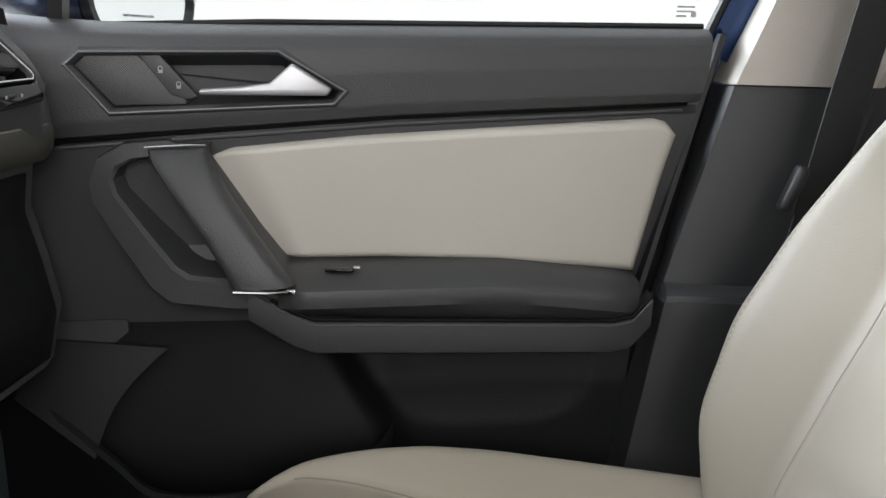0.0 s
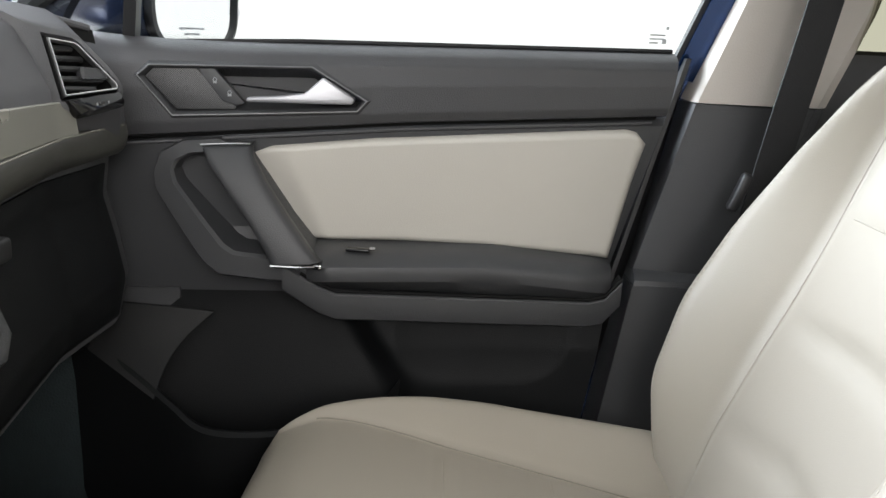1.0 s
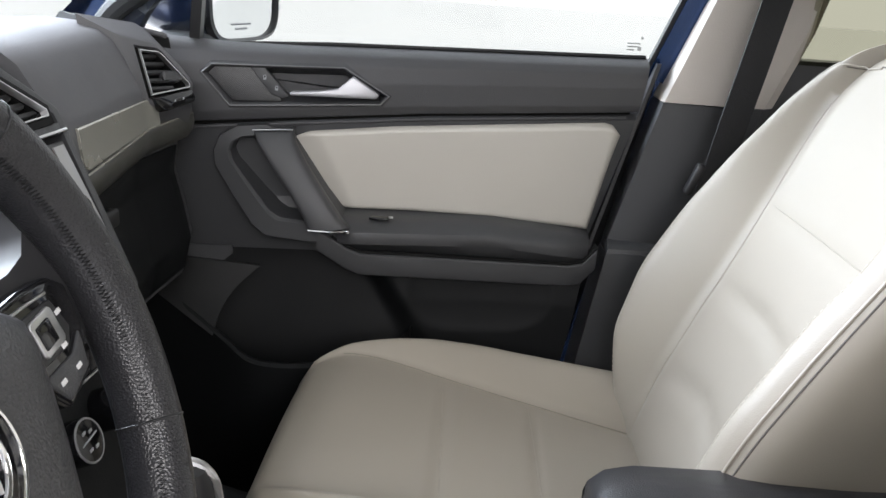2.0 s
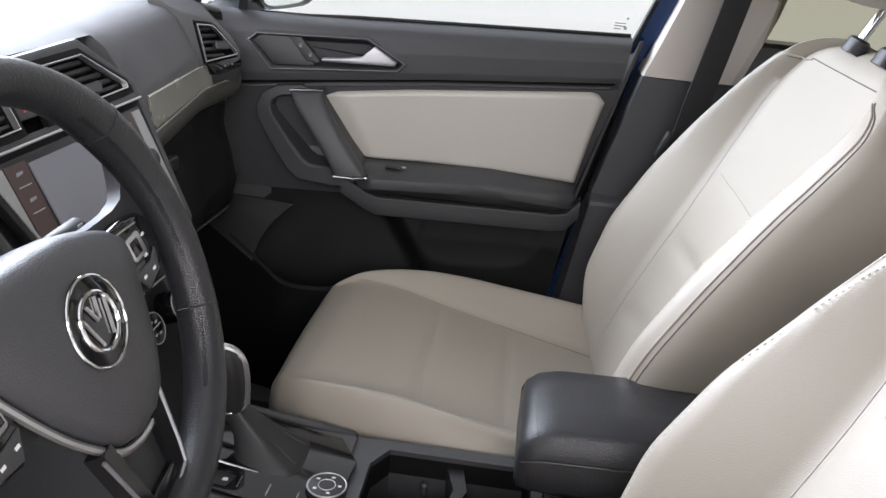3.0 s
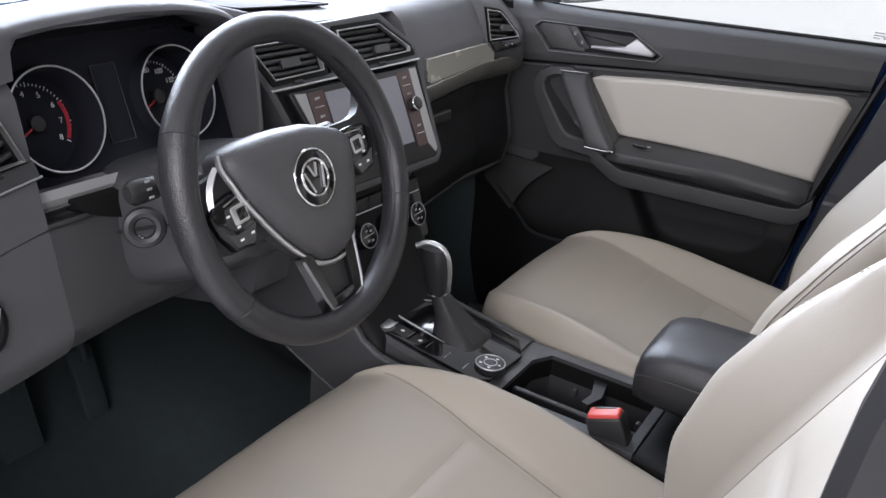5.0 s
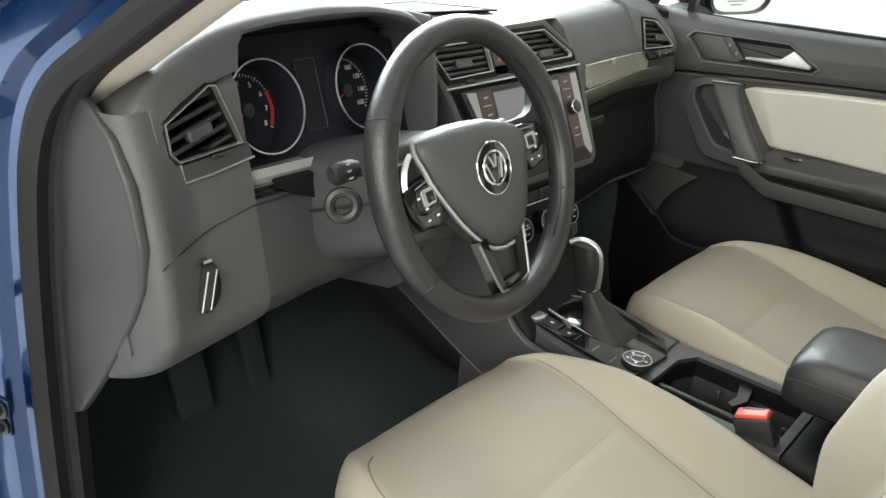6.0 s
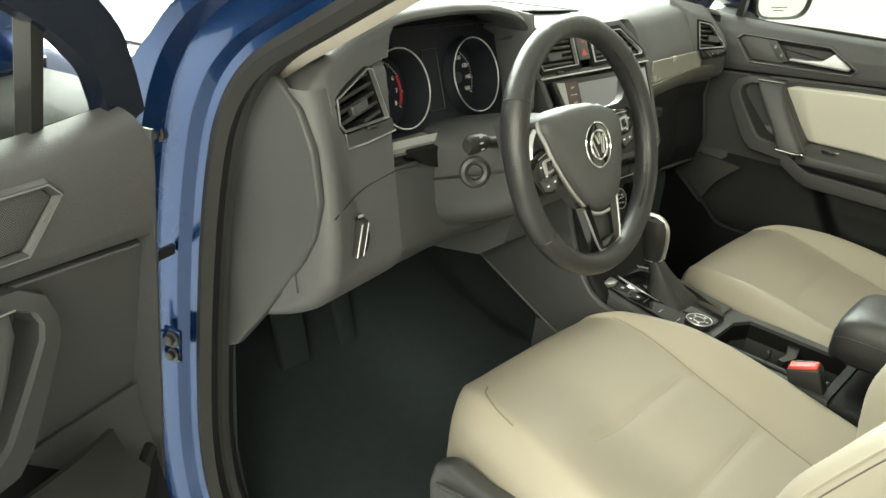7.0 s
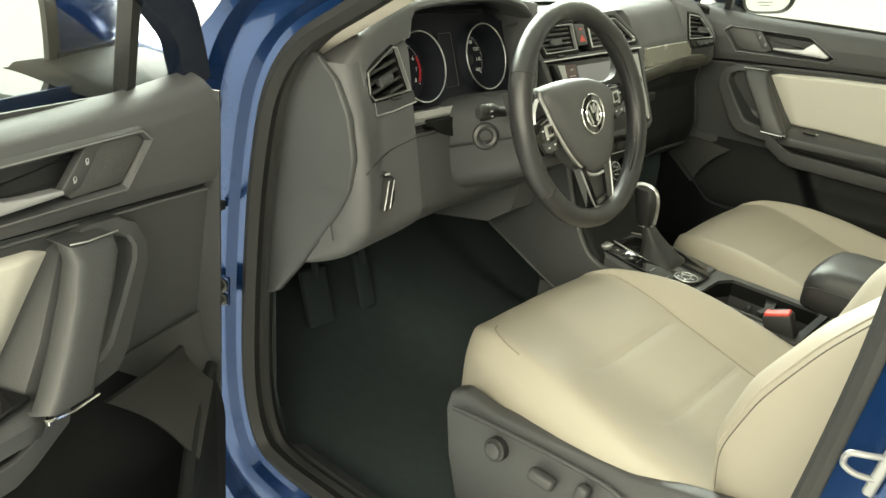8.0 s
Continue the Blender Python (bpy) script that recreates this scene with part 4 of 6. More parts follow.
        # the crest of the bolster is stitched
        crest = [(0.05, 0.865), (0.10, 0.865), (0.15, 0.865), (0.20, 0.865), (0.26, 0.865), (0.32, 0.865), (0.38, 0.865), (0.43, 0.865), (0.47, 0.86)]
        stitches(laid(soft_back, [on_back(t, sgn * a) for t, a in crest], 0.0002, 16))
        seam([on_back(t, sgn * soft(seam_t, t, 0.04), 0.0004) for t in steps(0.05, 0.53, 90)], 0.0012, LEATHER)
    part("seam", tube([on_back(0.366, a, 0.0002) for a in steps(-0.58, 0.58, 60)], 0.0008, 6), LEATHER, seat)
    part("seam", tube(laid(soft_back, [on_back(0.573, a) for a in (-0.71, -0.55, -0.4, -0.2, 0.0, 0.2, 0.4, 0.55, 0.71)], 0.0), 0.0009, 6), SHADOW_SEAM, seat)
    if driver:
        part("fold", tube(laid(soft_cushion, [on_cushion(x, outb * a) for x, a in ((-0.150, 0.80), (-0.142, 0.86), (-0.125, 0.90), (-0.100, 0.925), (-0.07, 0.935))], 0.0), 0.0012, 6), LEATHER_SEAM, seat)
    for x0 in (0.005, 0.130):
        part("seam", tube(laid(soft_cushion, [on_cushion(x0 - 0.008 * a, a) for a in (-0.55, -0.4, -0.2, 0.0, 0.2, 0.4, 0.55)], -0.0003), 0.0008, 6), LEATHER, seat)
    # headrest
    c = base + up * 0.742 + fwd * 0.060 - inv
    rings = []
    for t, w, th in ((-0.092, 0.070, 0.018), (-0.086, 0.100, 0.036), (-0.06, 0.122, 0.050), (-0.01, 0.132, 0.058), (0.04, 0.132, 0.056), (0.08, 0.115, 0.042), (0.095, 0.085, 0.022)):
        rings.append([c + up * t + Vector((0, w * math.copysign(abs(math.cos(a)) ** 0.6, math.cos(a)), 0)) + fwd * th * math.copysign(abs(math.sin(a)) ** 0.8, math.sin(a)) for a in (2 * math.pi * j / 20 for j in range(20))])
    head = subdivide(part("headrest", loft(rings), LEATHER, seat, "beige leather headrest", angle=80), 2)
    for sgn in (-1, 1):
        part("headrest_seam", tube(smooth_path([c + up * t + Vector((0, sgn * w, 0)) + fwd * f for t, w, f in ((-0.085, 0.060, 0.036), (-0.05, 0.080, 0.0525), (0.0, 0.086, 0.0605), (0.05, 0.08, 0.056), (0.085, 0.06, 0.039))], 5), 0.0013, 6), LEATHER_SEAM, head)
    for dy in (-0.058, 0.058):
        foot = base + up * 0.600 + Vector((0, dy, 0)) - inv - fwd * 0.006
        part("headrest_post", tube([foot, foot + up * 0.12], 0.006, 14), CHROME, seat, "chrome headrest post")
        part("post_sleeve", loft([[foot + up * h + Vector((0, r * 1.25 * math.cos(a), 0)) + fwd * r * math.sin(a) for a in (2 * math.pi * j / 20 for j in range(20))] for h, r in ((0.0, 0.015), (0.018, 0.015), (0.022, 0.012), (0.022, 0.007))]), DARK, seat, "black post sleeve")

    # lower side trim, controls and rails
    low_trim = [(-0.150, 0.585), (-0.172, 0.620), (-0.170, 0.640), (-0.05, 0.632), (0.06, 0.625), (0.16, 0.617), (0.30, 0.612), (0.42, 0.64), (0.45, 0.60), (0.42, 0.50), (-0.10, 0.46)]
    high_trim = [(-0.105, 0.50), (-0.140, 0.60), (-0.155, 0.680), (-0.150, 0.712), (-0.130, 0.722), (-0.07, 0.716), (0.03, 0.724), (0.16, 0.735), (0.28, 0.765), (0.40, 0.80), (0.45, 0.74), (0.42, 0.50), (0.0, 0.46)]
    for sy in (-1, 1):
        up_side = driver and sy == outb
        trim = high_trim if up_side else low_trim
        yo = y0 + sy * (0.266 if up_side else 0.235)
        bow = lambda x, z: sy * (0.006 * min(1, (x + 0.2) * 4) - (max(0, z - 0.68) * 0.10 if up_side else 0))
        tr = part("side_trim", plate([Vector((x, yo + bow(x, z), z)) - inv for x, z in trim], Vector((0, -sy * 0.03, 0)), 0.007), HARD, seat, "charcoal seat side trim")
        if up_side:
            yy = yo + sy * 0.006
            part("trim_rib", tube(smooth_path([Vector((x, yy, z)) - inv for x, z in ((-0.135, 0.692), (-0.10, 0.697), (-0.02, 0.703), (0.07, 0.708), (0.15, 0.705), (0.19, 0.675))], 5), 0.0035, 8), HARD, tr)
            part("lumbar_knob", disc(Vector((-0.046, yy - 0.009, 0.668)) - inv, (0, -1, 0.1), 0.0185, 0.014, 28, 0.003), DARK, tr, "round lumbar knob")
            part("knob_dial", disc(Vector((-0.046, yy - 0.013, 0.668)) - inv, (0, -1, 0.1), 0.0125, 0.010, 24, 0.002), HARD, tr)
            part("seat_switch", rbox(0.042, 0.018, 0.019, 0.006, Matrix.Translation(Vector((0.040, yy - 0.008, 0.668)) - inv) @ pose(0, 0, 0, 0, 4, 0)), HARD, tr, "seat slide switch")
            part("recline_switch", rbox(0.019, 0.018, 0.036, 0.006, Matrix.Translation(Vector((0.104, yy - 0.008, 0.678)) - inv) @ pose(0, 0, 0, 0, 8, 0)), HARD, tr, "backrest switch")
    part("seat_base", rbox(0.46, 0.40, 0.16, 0.02, Matrix.Translation(Vector((0.10, y0, 0.53)) - inv)), DARK, seat)
    for sy in (-1, 1):
        part("rail", rbox(0.50, 0.04, 0.05, 0.006, Matrix.Translation(Vector((0.10, y0 + sy * 0.17, 0.440)) - inv)), DARK, seat)
    return seat


front_seat(0.375, False)
front_seat(-0.317, True)

# ---- dashboard ----
DV = Vector((-0.5, 0, 0.9))
dash = thing("dashboard", "charcoal dashboard with vents, instruments and a champagne strip", "dashboard", DV)


def dp(x, y, z):
    return Vector((x, y, z)) - DV


XOFF = [(-0.68, 0.020), (-0.64, 0.012), (-0.60, 0.0), (-0.54, 0.0), (-0.46, -0.004), (-0.14, -0.004), (0.0, 0.0), (0.228, 0.0), (0.50, -0.042), (0.56, -0.040), (0.60, -0.038), (0.64, -0.036), (0.68, -0.044)]
PROF = [(-1.02, 1.06), (-0.95, 1.12), (-0.80, 1.172), (-0.62, 1.203), (-0.50, 1.212), (-0.44, 1.210), (-0.408, 1.203), (-0.390, 1.190), (-0.376, 1.168), (-0.362, 1.140), (-0.357, 1.132), (-0.352, 1.095), (-0.349, 1.072), (-0.354, 1.060), (-0.372, 1.046), (-0.378, 1.0), (-0.365, 0.95), (-0.355, 0.90), (-0.368, 0.84), (-0.42, 0.80), (-0.56, 0.77), (-1.02, 0.77)]


def face_x(y, z):
    """x of the dashboard's face."""
    pts = sorted((zz, xx) for xx, zz in PROF[6:19])
    return lerp(pts, z) + lerp(XOFF, y)


def shoulder(y):
    """How far the top falls towards the pillars."""
    k = max(0, min(1, (abs(y) - 0.53) / 0.13))
    return (0.030 if y > 0 else 0.055) * k * k * (3 - 2 * k)


def dash_rings(y0, y1, n, sunk=False):
    rings = []
    for k in range(n + 1):
        y = y0 + (y1 - y0) * k / n
        o = lerp(XOFF, y)
        r = []
        for x, z in PROF:
            xx = x + o * max(0, min(1, (x + 0.8) / 0.3))
            if sunk == "stack" and 1.0 < z < 1.192:
                xx -= 0.075
            elif sunk == "vent" and 1.09 < z < 1.192:
                xx -= 0.055
            elif sunk is True and 1.07 < z < 1.208:
                xx = -0.47
            z -= shoulder(y) * max(0, min(1, (z - 1.12) / 0.07))
            r.append(dp(xx, y, z if y1 > -0.16 or z > 0.9 else 0.915 + (z - 0.9) * 0.15))
        rings.append(r)
    return rings


part("dash_body", loft(dash_rings(-0.665, -0.624, 4)), SOFT, dash, "soft charcoal dashboard, driver's end", angle=28)
part("dash_body", loft(dash_rings(-0.624, -0.499, 8, "vent")), SOFT, dash, "dashboard behind the driver's vent", angle=28)
part("dash_body", loft(dash_rings(-0.499, -0.165, 8, True)), SOFT, dash, "dashboard behind the instruments", angle=28)
part("dash_body", loft(dash_rings(-0.165, 0.196, 18, "stack")), SOFT, dash, "dashboard behind the centre stack", angle=28)
part("dash_body", loft(dash_rings(0.196, 0.500, 16)), SOFT, dash, "soft charcoal dashboard, passenger's side", angle=28)
part("dash_body", loft(dash_rings(0.500, 0.612, 8, "vent")), SOFT, dash, "dashboard behind the passenger's vent", angle=28)
part("dash_body", loft(dash_rings(0.612, 0.674, 6)), SOFT, dash, "soft charcoal dashboard, passenger's end", angle=28)

# end cap facing the driver's door
cap = [(-0.50, 1.190), (-0.43, 1.194), (-0.385, 1.182), (-0.348, 1.156), (-0.318, 1.110), (-0.303, 1.05), (-0.309, 1.0), (-0.326, 0.965), (-0.350, 0.930), (-0.405, 0.851), (-0.458, 0.784), (-0.49, 0.765)]


def end_x(y, z):
    """x of the dashboard's face round the driver's vent."""
    k = max(0, min(1, (-0.575 - y) / 0.08))
    bump = max(0, 1 - abs(z - 1.06) / 0.14)
    return -0.357 - 0.1635 * (y + 0.562) - 0.242 * (z - 1.143) + 0.026 * k * k * (3 - 2 * k) * bump * (2 - bump)


part("end_cap", plate([dp(x, -0.655, z) for x, z in cap], Vector((0, -0.013, 0)), 0.005, 4), HARD, dash, "charcoal dashboard end cap")

# champagne strip and glovebox on the passenger's side
rows = []
for k in range(21):
    y = 0.232 + 0.305 * k / 20
    zt = 1.1290 - 0.012 * (y - 0.232) / 0.31
    zb = lerp([(0.232, 1.092), (0.244, 1.0855), (0.40, 1.084), (0.58, 1.082)], y)
    rows.append([dp(face_x(y, z) + k2, y, z) for z, k2 in ((zt, -0.006), (zt, 0.001), (zt - 0.0015, 0.0022), (zb + 0.0015, 0.0022), (zb, 0.001), (zb, -0.006))])
part("strip", loft(rows), STRIP, dash, "champagne metallic trim strip")
rows = []
for k in range(25):
    y = 0.215 + 0.445 * k / 24
    rows.append([dp(face_x(y, 1.07) + a, y, z) for z, a in ((1.0835, -0.01), (1.0835, 0.0015), (1.0815, 0.0035), (1.070, 0.0045), (1.058, 0.002), (1.049, -0.005), (1.044, -0.02))])
part("lower_lip", loft(rows), OLIVE, dash, "olive-grey face under the strip", angle=70)
part("lip_edge", tube([dp(face_x(y, 1.07) + 0.0026, y, 1.0832) for y in (0.222, 0.30, 0.40, 0.50, 0.58, 0.640)], 0.0011, 6), STRIP, dash, "thin bright edge under the strip")


def lid_point(a, b):
    y, z = 0.22 + 0.42 * a, 0.85 + 0.187 * b
    edge = min(a, 1 - a, b, 1 - b)
    return dp(face_x(y, z) + 0.003 + 0.005 * min(1, edge * 16), y, z)


part("glovebox_lid", sheet(lid_point, 40, 24, (-0.012, 0, 0)), SHADED_LOWER, dash, "charcoal glovebox lid, coloured near black for shade", angle=60)
part("glovebox_latch", rbox(0.014, 0.07, 0.022, 0.005, Matrix.Translation(dp(face_x(0.33, 1.0) + 0.012, 0.33, 1.005))), DARK, dash, "glovebox latch")


def frame_of(origin, right, up):
    r = Vector(right).normalized()
    u = (Vector(up) - r * Vector(up).dot(r)).normalized()
    n = r.cross(u)
    o = Vector(origin)
    return lambda a, b, h=0.0: o + r * a + u * b + n * h - DV, n


def vent(at, n, outline, slats, tab, clip, name_label, flange=0.007):
    """An air vent: dark box, bright edge, slats and a tab, in the plane at(a, b, h)."""
    box = part("air_vent", loft([[at(a, b, 0.000) for a, b in shrink(outline, -0.007 if flange < 0.01 else -0.002)], [at(a, b, 0.006) for a, b in shrink(outline, -0.006 if flange < 0.01 else -0.001)], [at(a, b, 0.007) for a, b in outline], [at(a, b, 0.0) for a, b in shrink(outline, 0.003)], [at(a, b, -0.035) for a, b in shrink(outline, 0.006)]], caps="end"), VENT, dash, name_label)
    part("vent_edge", loft([[at(a, b, 0.006) for a, b in shrink(outline, 0.0005)], [at(a, b, 0.0085) for a, b in shrink(outline, 0.0012)], [at(a, b, 0.0085) for a, b in shrink(outline, 0.0024)], [at(a, b, 0.002) for a, b in shrink(outline, 0.0032)]], caps=False), SATIN, box, "thin silver edge")
    inn = shrink(outline, 0.004)
    lo, hi = min(b for a, b in inn), max(b for a, b in inn)
    for k in range(slats):
        b = lo + (hi - lo) * (k + 0.5) / slats
        xs = []
        for (a1, b1), (a2, b2) in zip(inn, inn[1:] + inn[:1]):
            if (b1 - b) * (b2 - b) < 0:
                xs.append(a1 + (a2 - a1) * (b - b1) / (b2 - b1))
        if len(xs) == 2:
            x0, x1 = min(xs), max(xs)
            part("slat", loft([[at(x, b + c, h) for c, h in ((-0.0062, -0.022), (-0.0020, -0.0015), (0.0000, 0.0), (0.0034, -0.0005), (0.0036, -0.004), (-0.0005, -0.022))] for x in (x0, (x0 + x1) / 2, x1)]), DARK, box)
    a, b = tab
    part("vent_tab", loft([[at(a + p * 0.015 * k, b + q * 0.0055 * k, h) for p, q in ((-1, -1), (1, -1), (1.1, 0), (1, 1), (-1, 1), (-1.1, 0))] for h, k in ((-0.004, 1.0), (0.004, 1.12), (0.006, 0.95))]), HARD, box, "vent slider tab")
    part("tab_line", tube([at(a - 0.013, b - 0.005, 0.0045), at(a + 0.013, b - 0.005, 0.0045)], 0.0010, 6), SATIN, box)
    a, b = clip
    part("vent_wheel", rbox(0.008, 0.018, 0.005, 0.002, Matrix.Translation(at(a, b, 0.005))), DARK, box)
    return box


# driver's side vent
dv_at, dv_n = frame_of((-0.357, -0.562, 1.143), (-0.205, 0.958, 0.199), (-0.191, -0.239, 0.952))
dv_out = [(-0.0425, 0.0244), (0.0313, 0.0400), (0.0418, 0.0359), (0.0524, -0.0378), (-0.0419, -0.0206), (-0.0496, -0.0068)]
vent(dv_at, dv_n, dv_out, 5, (0.002, -0.002), (0.012, -0.034), "driver's air vent with silver edge", 0.018)
dv_hole = shrink(dv_out, -0.0015)
dv_r, dv_u = dv_at(1, 0) - dv_at(0, 0), dv_at(0, 1) - dv_at(0, 0)


def end_face(a, b):
    y, back = -0.492 - 0.141 * min(1, a / 0.76), 0.0
    z = 1.206 - (1.206 - lerp([(-0.64, 0.845), (-0.58, 0.872), (-0.51, 0.90), (-0.49, 0.905)], y)) * b
    if a > 0.76:
        w = (a - 0.76) / 0.24
        y -= 0.029 * math.sin(math.pi / 2 * min(1, 1.4 * w))
        back = 0.036 * (1 - math.cos(math.pi / 2 * min(1, 1.4 * w))) + 0.30 * max(0, w - 1 / 1.4)
    x = end_x(y, z) - back - 26 * max(0, z - 1.172) ** 2 - 14 * max(0, 0.945 - z) ** 2
    return dp(x, y, z - shoulder(y) * max(0, min(1, (z - 1.175) / 0.03)))


def end_keep(a, b):
    q = end_face(a, b) - dv_at(0, 0)
    return not inside(dv_hole, q.dot(dv_r), q.dot(dv_u))


part("end_face", sheet(end_face, 150, 170, keep=end_keep), SOFT, dash, "soft charcoal face round the driver's vent", angle=60)
part("vent_base", loft([[dv_at(a, b, h) for b, h in ((t, -0.004), (t, 0.0035), (t - 0.018, 0.0035), (t - 0.022, -0.004))] for a, t in ((-0.040, -0.0235), (0.0, -0.0315), (0.062, -0.0405))]), HARD, dash, "charcoal strip below the vent")
part("vent_base_edge", tube([dv_at(-0.038, -0.0225, 0.003), dv_at(-0.040, -0.0425, 0.003), dv_at(0.0, -0.0505, 0.003), dv_at(0.064, -0.0590, 0.003)], 0.0015, 6), SATIN, dash, "silver line below the vent")
# passenger's side vent
pv_at, pv_n = frame_of((-0.390, 0.556, 1.144), (0.42, 1, -0.05), (-0.30, 0, 1))
pv_out = [(-0.043, 0.035), (-0.010, 0.032), (-0.004, 0.029), (0.036, -0.009), (0.038, -0.013), (0.036, -0.018), (-0.037, -0.026)]
part("vent_surround", loft([[pv_at(a, b, h) for a, b in shrink(pv_out, -k)] for k, h in ((0.045, -0.034), (0.022, -0.010), (0.010, 0.003), (0.004, 0.0055), (0.0015, 0.0))], caps=False), SOFT, dash, "soft charcoal surround of the vent", angle=60)
vent(pv_at, pv_n, pv_out, 5, (0.012, 0.000), (0.012, -0.031), "passenger's air vent with silver edge", 0.018)
pv_base = part("vent_base", plate([pv_at(a, b, 0.0090) for a, b in ((-0.037, -0.0285), (0.038, -0.0200), (0.043, -0.0300), (0.040, -0.0360), (-0.014, -0.0460), (-0.022, -0.0440))], pv_n * -0.03, 0.002), GLOSS, dash, "gloss black strip below the vent")
for k in range(3):
    part("vent_mark", rbox(0.001, 0.003, 0.003, 0.0003, Matrix.Translation(pv_at(0.002 + 0.008 * k, -0.0335 + 0.001 * k, 0.0092))), GREYPRINT, pv_base)

# ---- centre stack ----
cs_at, cs_n = frame_of((-0.37, -0.137, 1.127), (0.051, 0.999, 0.012), (-0.447, 0.012, 0.895))
stack = [(-0.030, 0.074), (0.270, 0.082), (0.338, 0.022), (0.337, 0.0), (0.320, -0.150), (0.305, -0.162), (0.055, -0.162), (0.030, -0.12), (0.0, 0.0)]
part("stack_body", loft([[cs_at(a, b, -0.10) for a, b in shrink(stack, -0.004)], [cs_at(a, b, -0.006) for a, b in shrink(stack, -0.006)], [cs_at(a, b, 0.003) for a, b in shrink(stack, -0.003)], [cs_at(a, b, 0.005) for a, b in shrink(stack, 0.001)], [cs_at(a, b, 0.004) for a, b in shrink(stack, 0.008)], [cs_at(a, b, -0.036) for a, b in shrink(stack, 0.009)]], caps="end"), HARD, dash, "charcoal centre stack")
vent(cs_at, cs_n, [(-0.016, 0.064), (0.112, 0.066), (0.112, 0.014), (0.012, 0.012)], 5, (0.055, 0.034), (0.055, 0.007), "left centre air vent")
vent(cs_at, cs_n, [(0.160, 0.068), (0.259, 0.069), (0.318, 0.024), (0.316, 0.016), (0.160, 0.014)], 5, (0.255, 0.030), (0.24, 0.008), "right centre air vent")
part("vent_base", plate([cs_at(a, b, 0.004) for a, b in ((0.004, 0.008), (0.330, 0.010), (0.330, 0.0), (0.0, 0.0))], cs_n * -0.02, 0.001), HARD, dash, "charcoal strip below the vents")
part("hazard_button", plate([cs_at(a, b, 0.006) for a, b in ((0.120, 0.064), (0.152, 0.064), (0.152, 0.022), (0.120, 0.022))], cs_n * -0.008, 0.002), HARD, dash, "hazard light button")
part("hazard_mark", plate([cs_at(a, b, 0.0068) for a, b in ((0.127, 0.029), (0.145, 0.029), (0.136, 0.042))], cs_n * -0.001), RED, dash, "red triangle")
part("hazard_mark", rbox(0.001, 0.010, 0.003, 0.0004, Matrix.Translation(cs_at(0.136, 0.053, 0.0065))), RED, dash)
part("chrome_line", tube([cs_at(0.0, 0.0, 0.006), cs_at(0.165, 0.001, 0.006), cs_at(0.333, 0.002, 0.006)], 0.0017, 8), SATIN, dash, "silver line across the stack")
screen = part("infotainment", plate([cs_at(a, b, 0.006) for a, b in ((0.030, -0.007), (0.320, -0.006), (0.312, -0.148), (0.302, -0.155), (0.085, -0.155), (0.070, -0.140))], cs_n * -0.012, 0.002), FRAME, dash, "gloss black infotainment unit")
part("grey_panel", plate([cs_at(a, b, 0.0075) for a, b in ((0.039, -0.010), (0.060, -0.012), (0.060, -0.075), (0.078, -0.138), (0.074, -0.138))], cs_n * -0.002), GREYPANEL, screen, "grey side wedge")
part("grey_panel", plate([cs_at(a, b, 0.0075) for a, b in ((0.298, -0.010), (0.315, -0.010), (0.309, -0.143), (0.302, -0.148), (0.290, -0.130))], cs_n * -0.002), GREYPANEL, screen, "grey side wedge")
for a0, a1 in ((0.062, 0.094), (0.264, 0.296)):
    part("key_panel", plate([cs_at(a, b, 0.0075) for a, b in ((a0, -0.012), (a1, -0.012), (a1 - 0.006, -0.132), (a0, -0.132))], cs_n * -0.002), BROWN, screen, "brown-black key column")
    for k in range(4):
        if k == 2:
            continue
        part("key_line", tube([cs_at(a0 + 0.006, -0.034 - 0.026 * k, 0.0082), cs_at(a1 - 0.008, -0.034 - 0.026 * k, 0.0082)], 0.0006, 6), SATIN, screen)
        part("key_mark", rbox(0.0008, 0.010, 0.004, 0.0003, Matrix.Translation(cs_at((a0 + a1) / 2, -0.022 - 0.026 * k, 0.0078))), GREYPRINT, screen)
    part("rotary_knob", disc(cs_at((a0 + a1) / 2 - 0.001, -0.066 if a0 > 0.2 else -0.115, 0.020), cs_n, 0.0115, 0.014, 28, 0.002), DARK, screen, "black rotary knob")
    part("knob_ring", ring(cs_at((a0 + a1) / 2 - 0.001, -0.066 if a0 > 0.2 else -0.115, 0.019), cs_n, 0.0108, 0.0010, 28), CHROME, screen)
part("display", plate([cs_at(a, b, 0.0078) for a, b in ((0.097, -0.016), (0.262, -0.016), (0.257, -0.122), (0.097, -0.122))], cs_n * -0.002), SCREEN, screen, "switched-off grey display")
# climate panel under the stack
cl_at, cl_n = frame_of((-0.305, 0.04, 0.918), (0.03, 1, 0), (-0.42, 0, 1))
clim = part("climate_panel", plate([cl_at(a, b, 0.0) for a, b in ((-0.125, 0.030), (0.125, 0.030), (0.118, -0.065), (-0.118, -0.065))], cl_n * -0.05, 0.006), HARD, dash, "charcoal climate control panel")
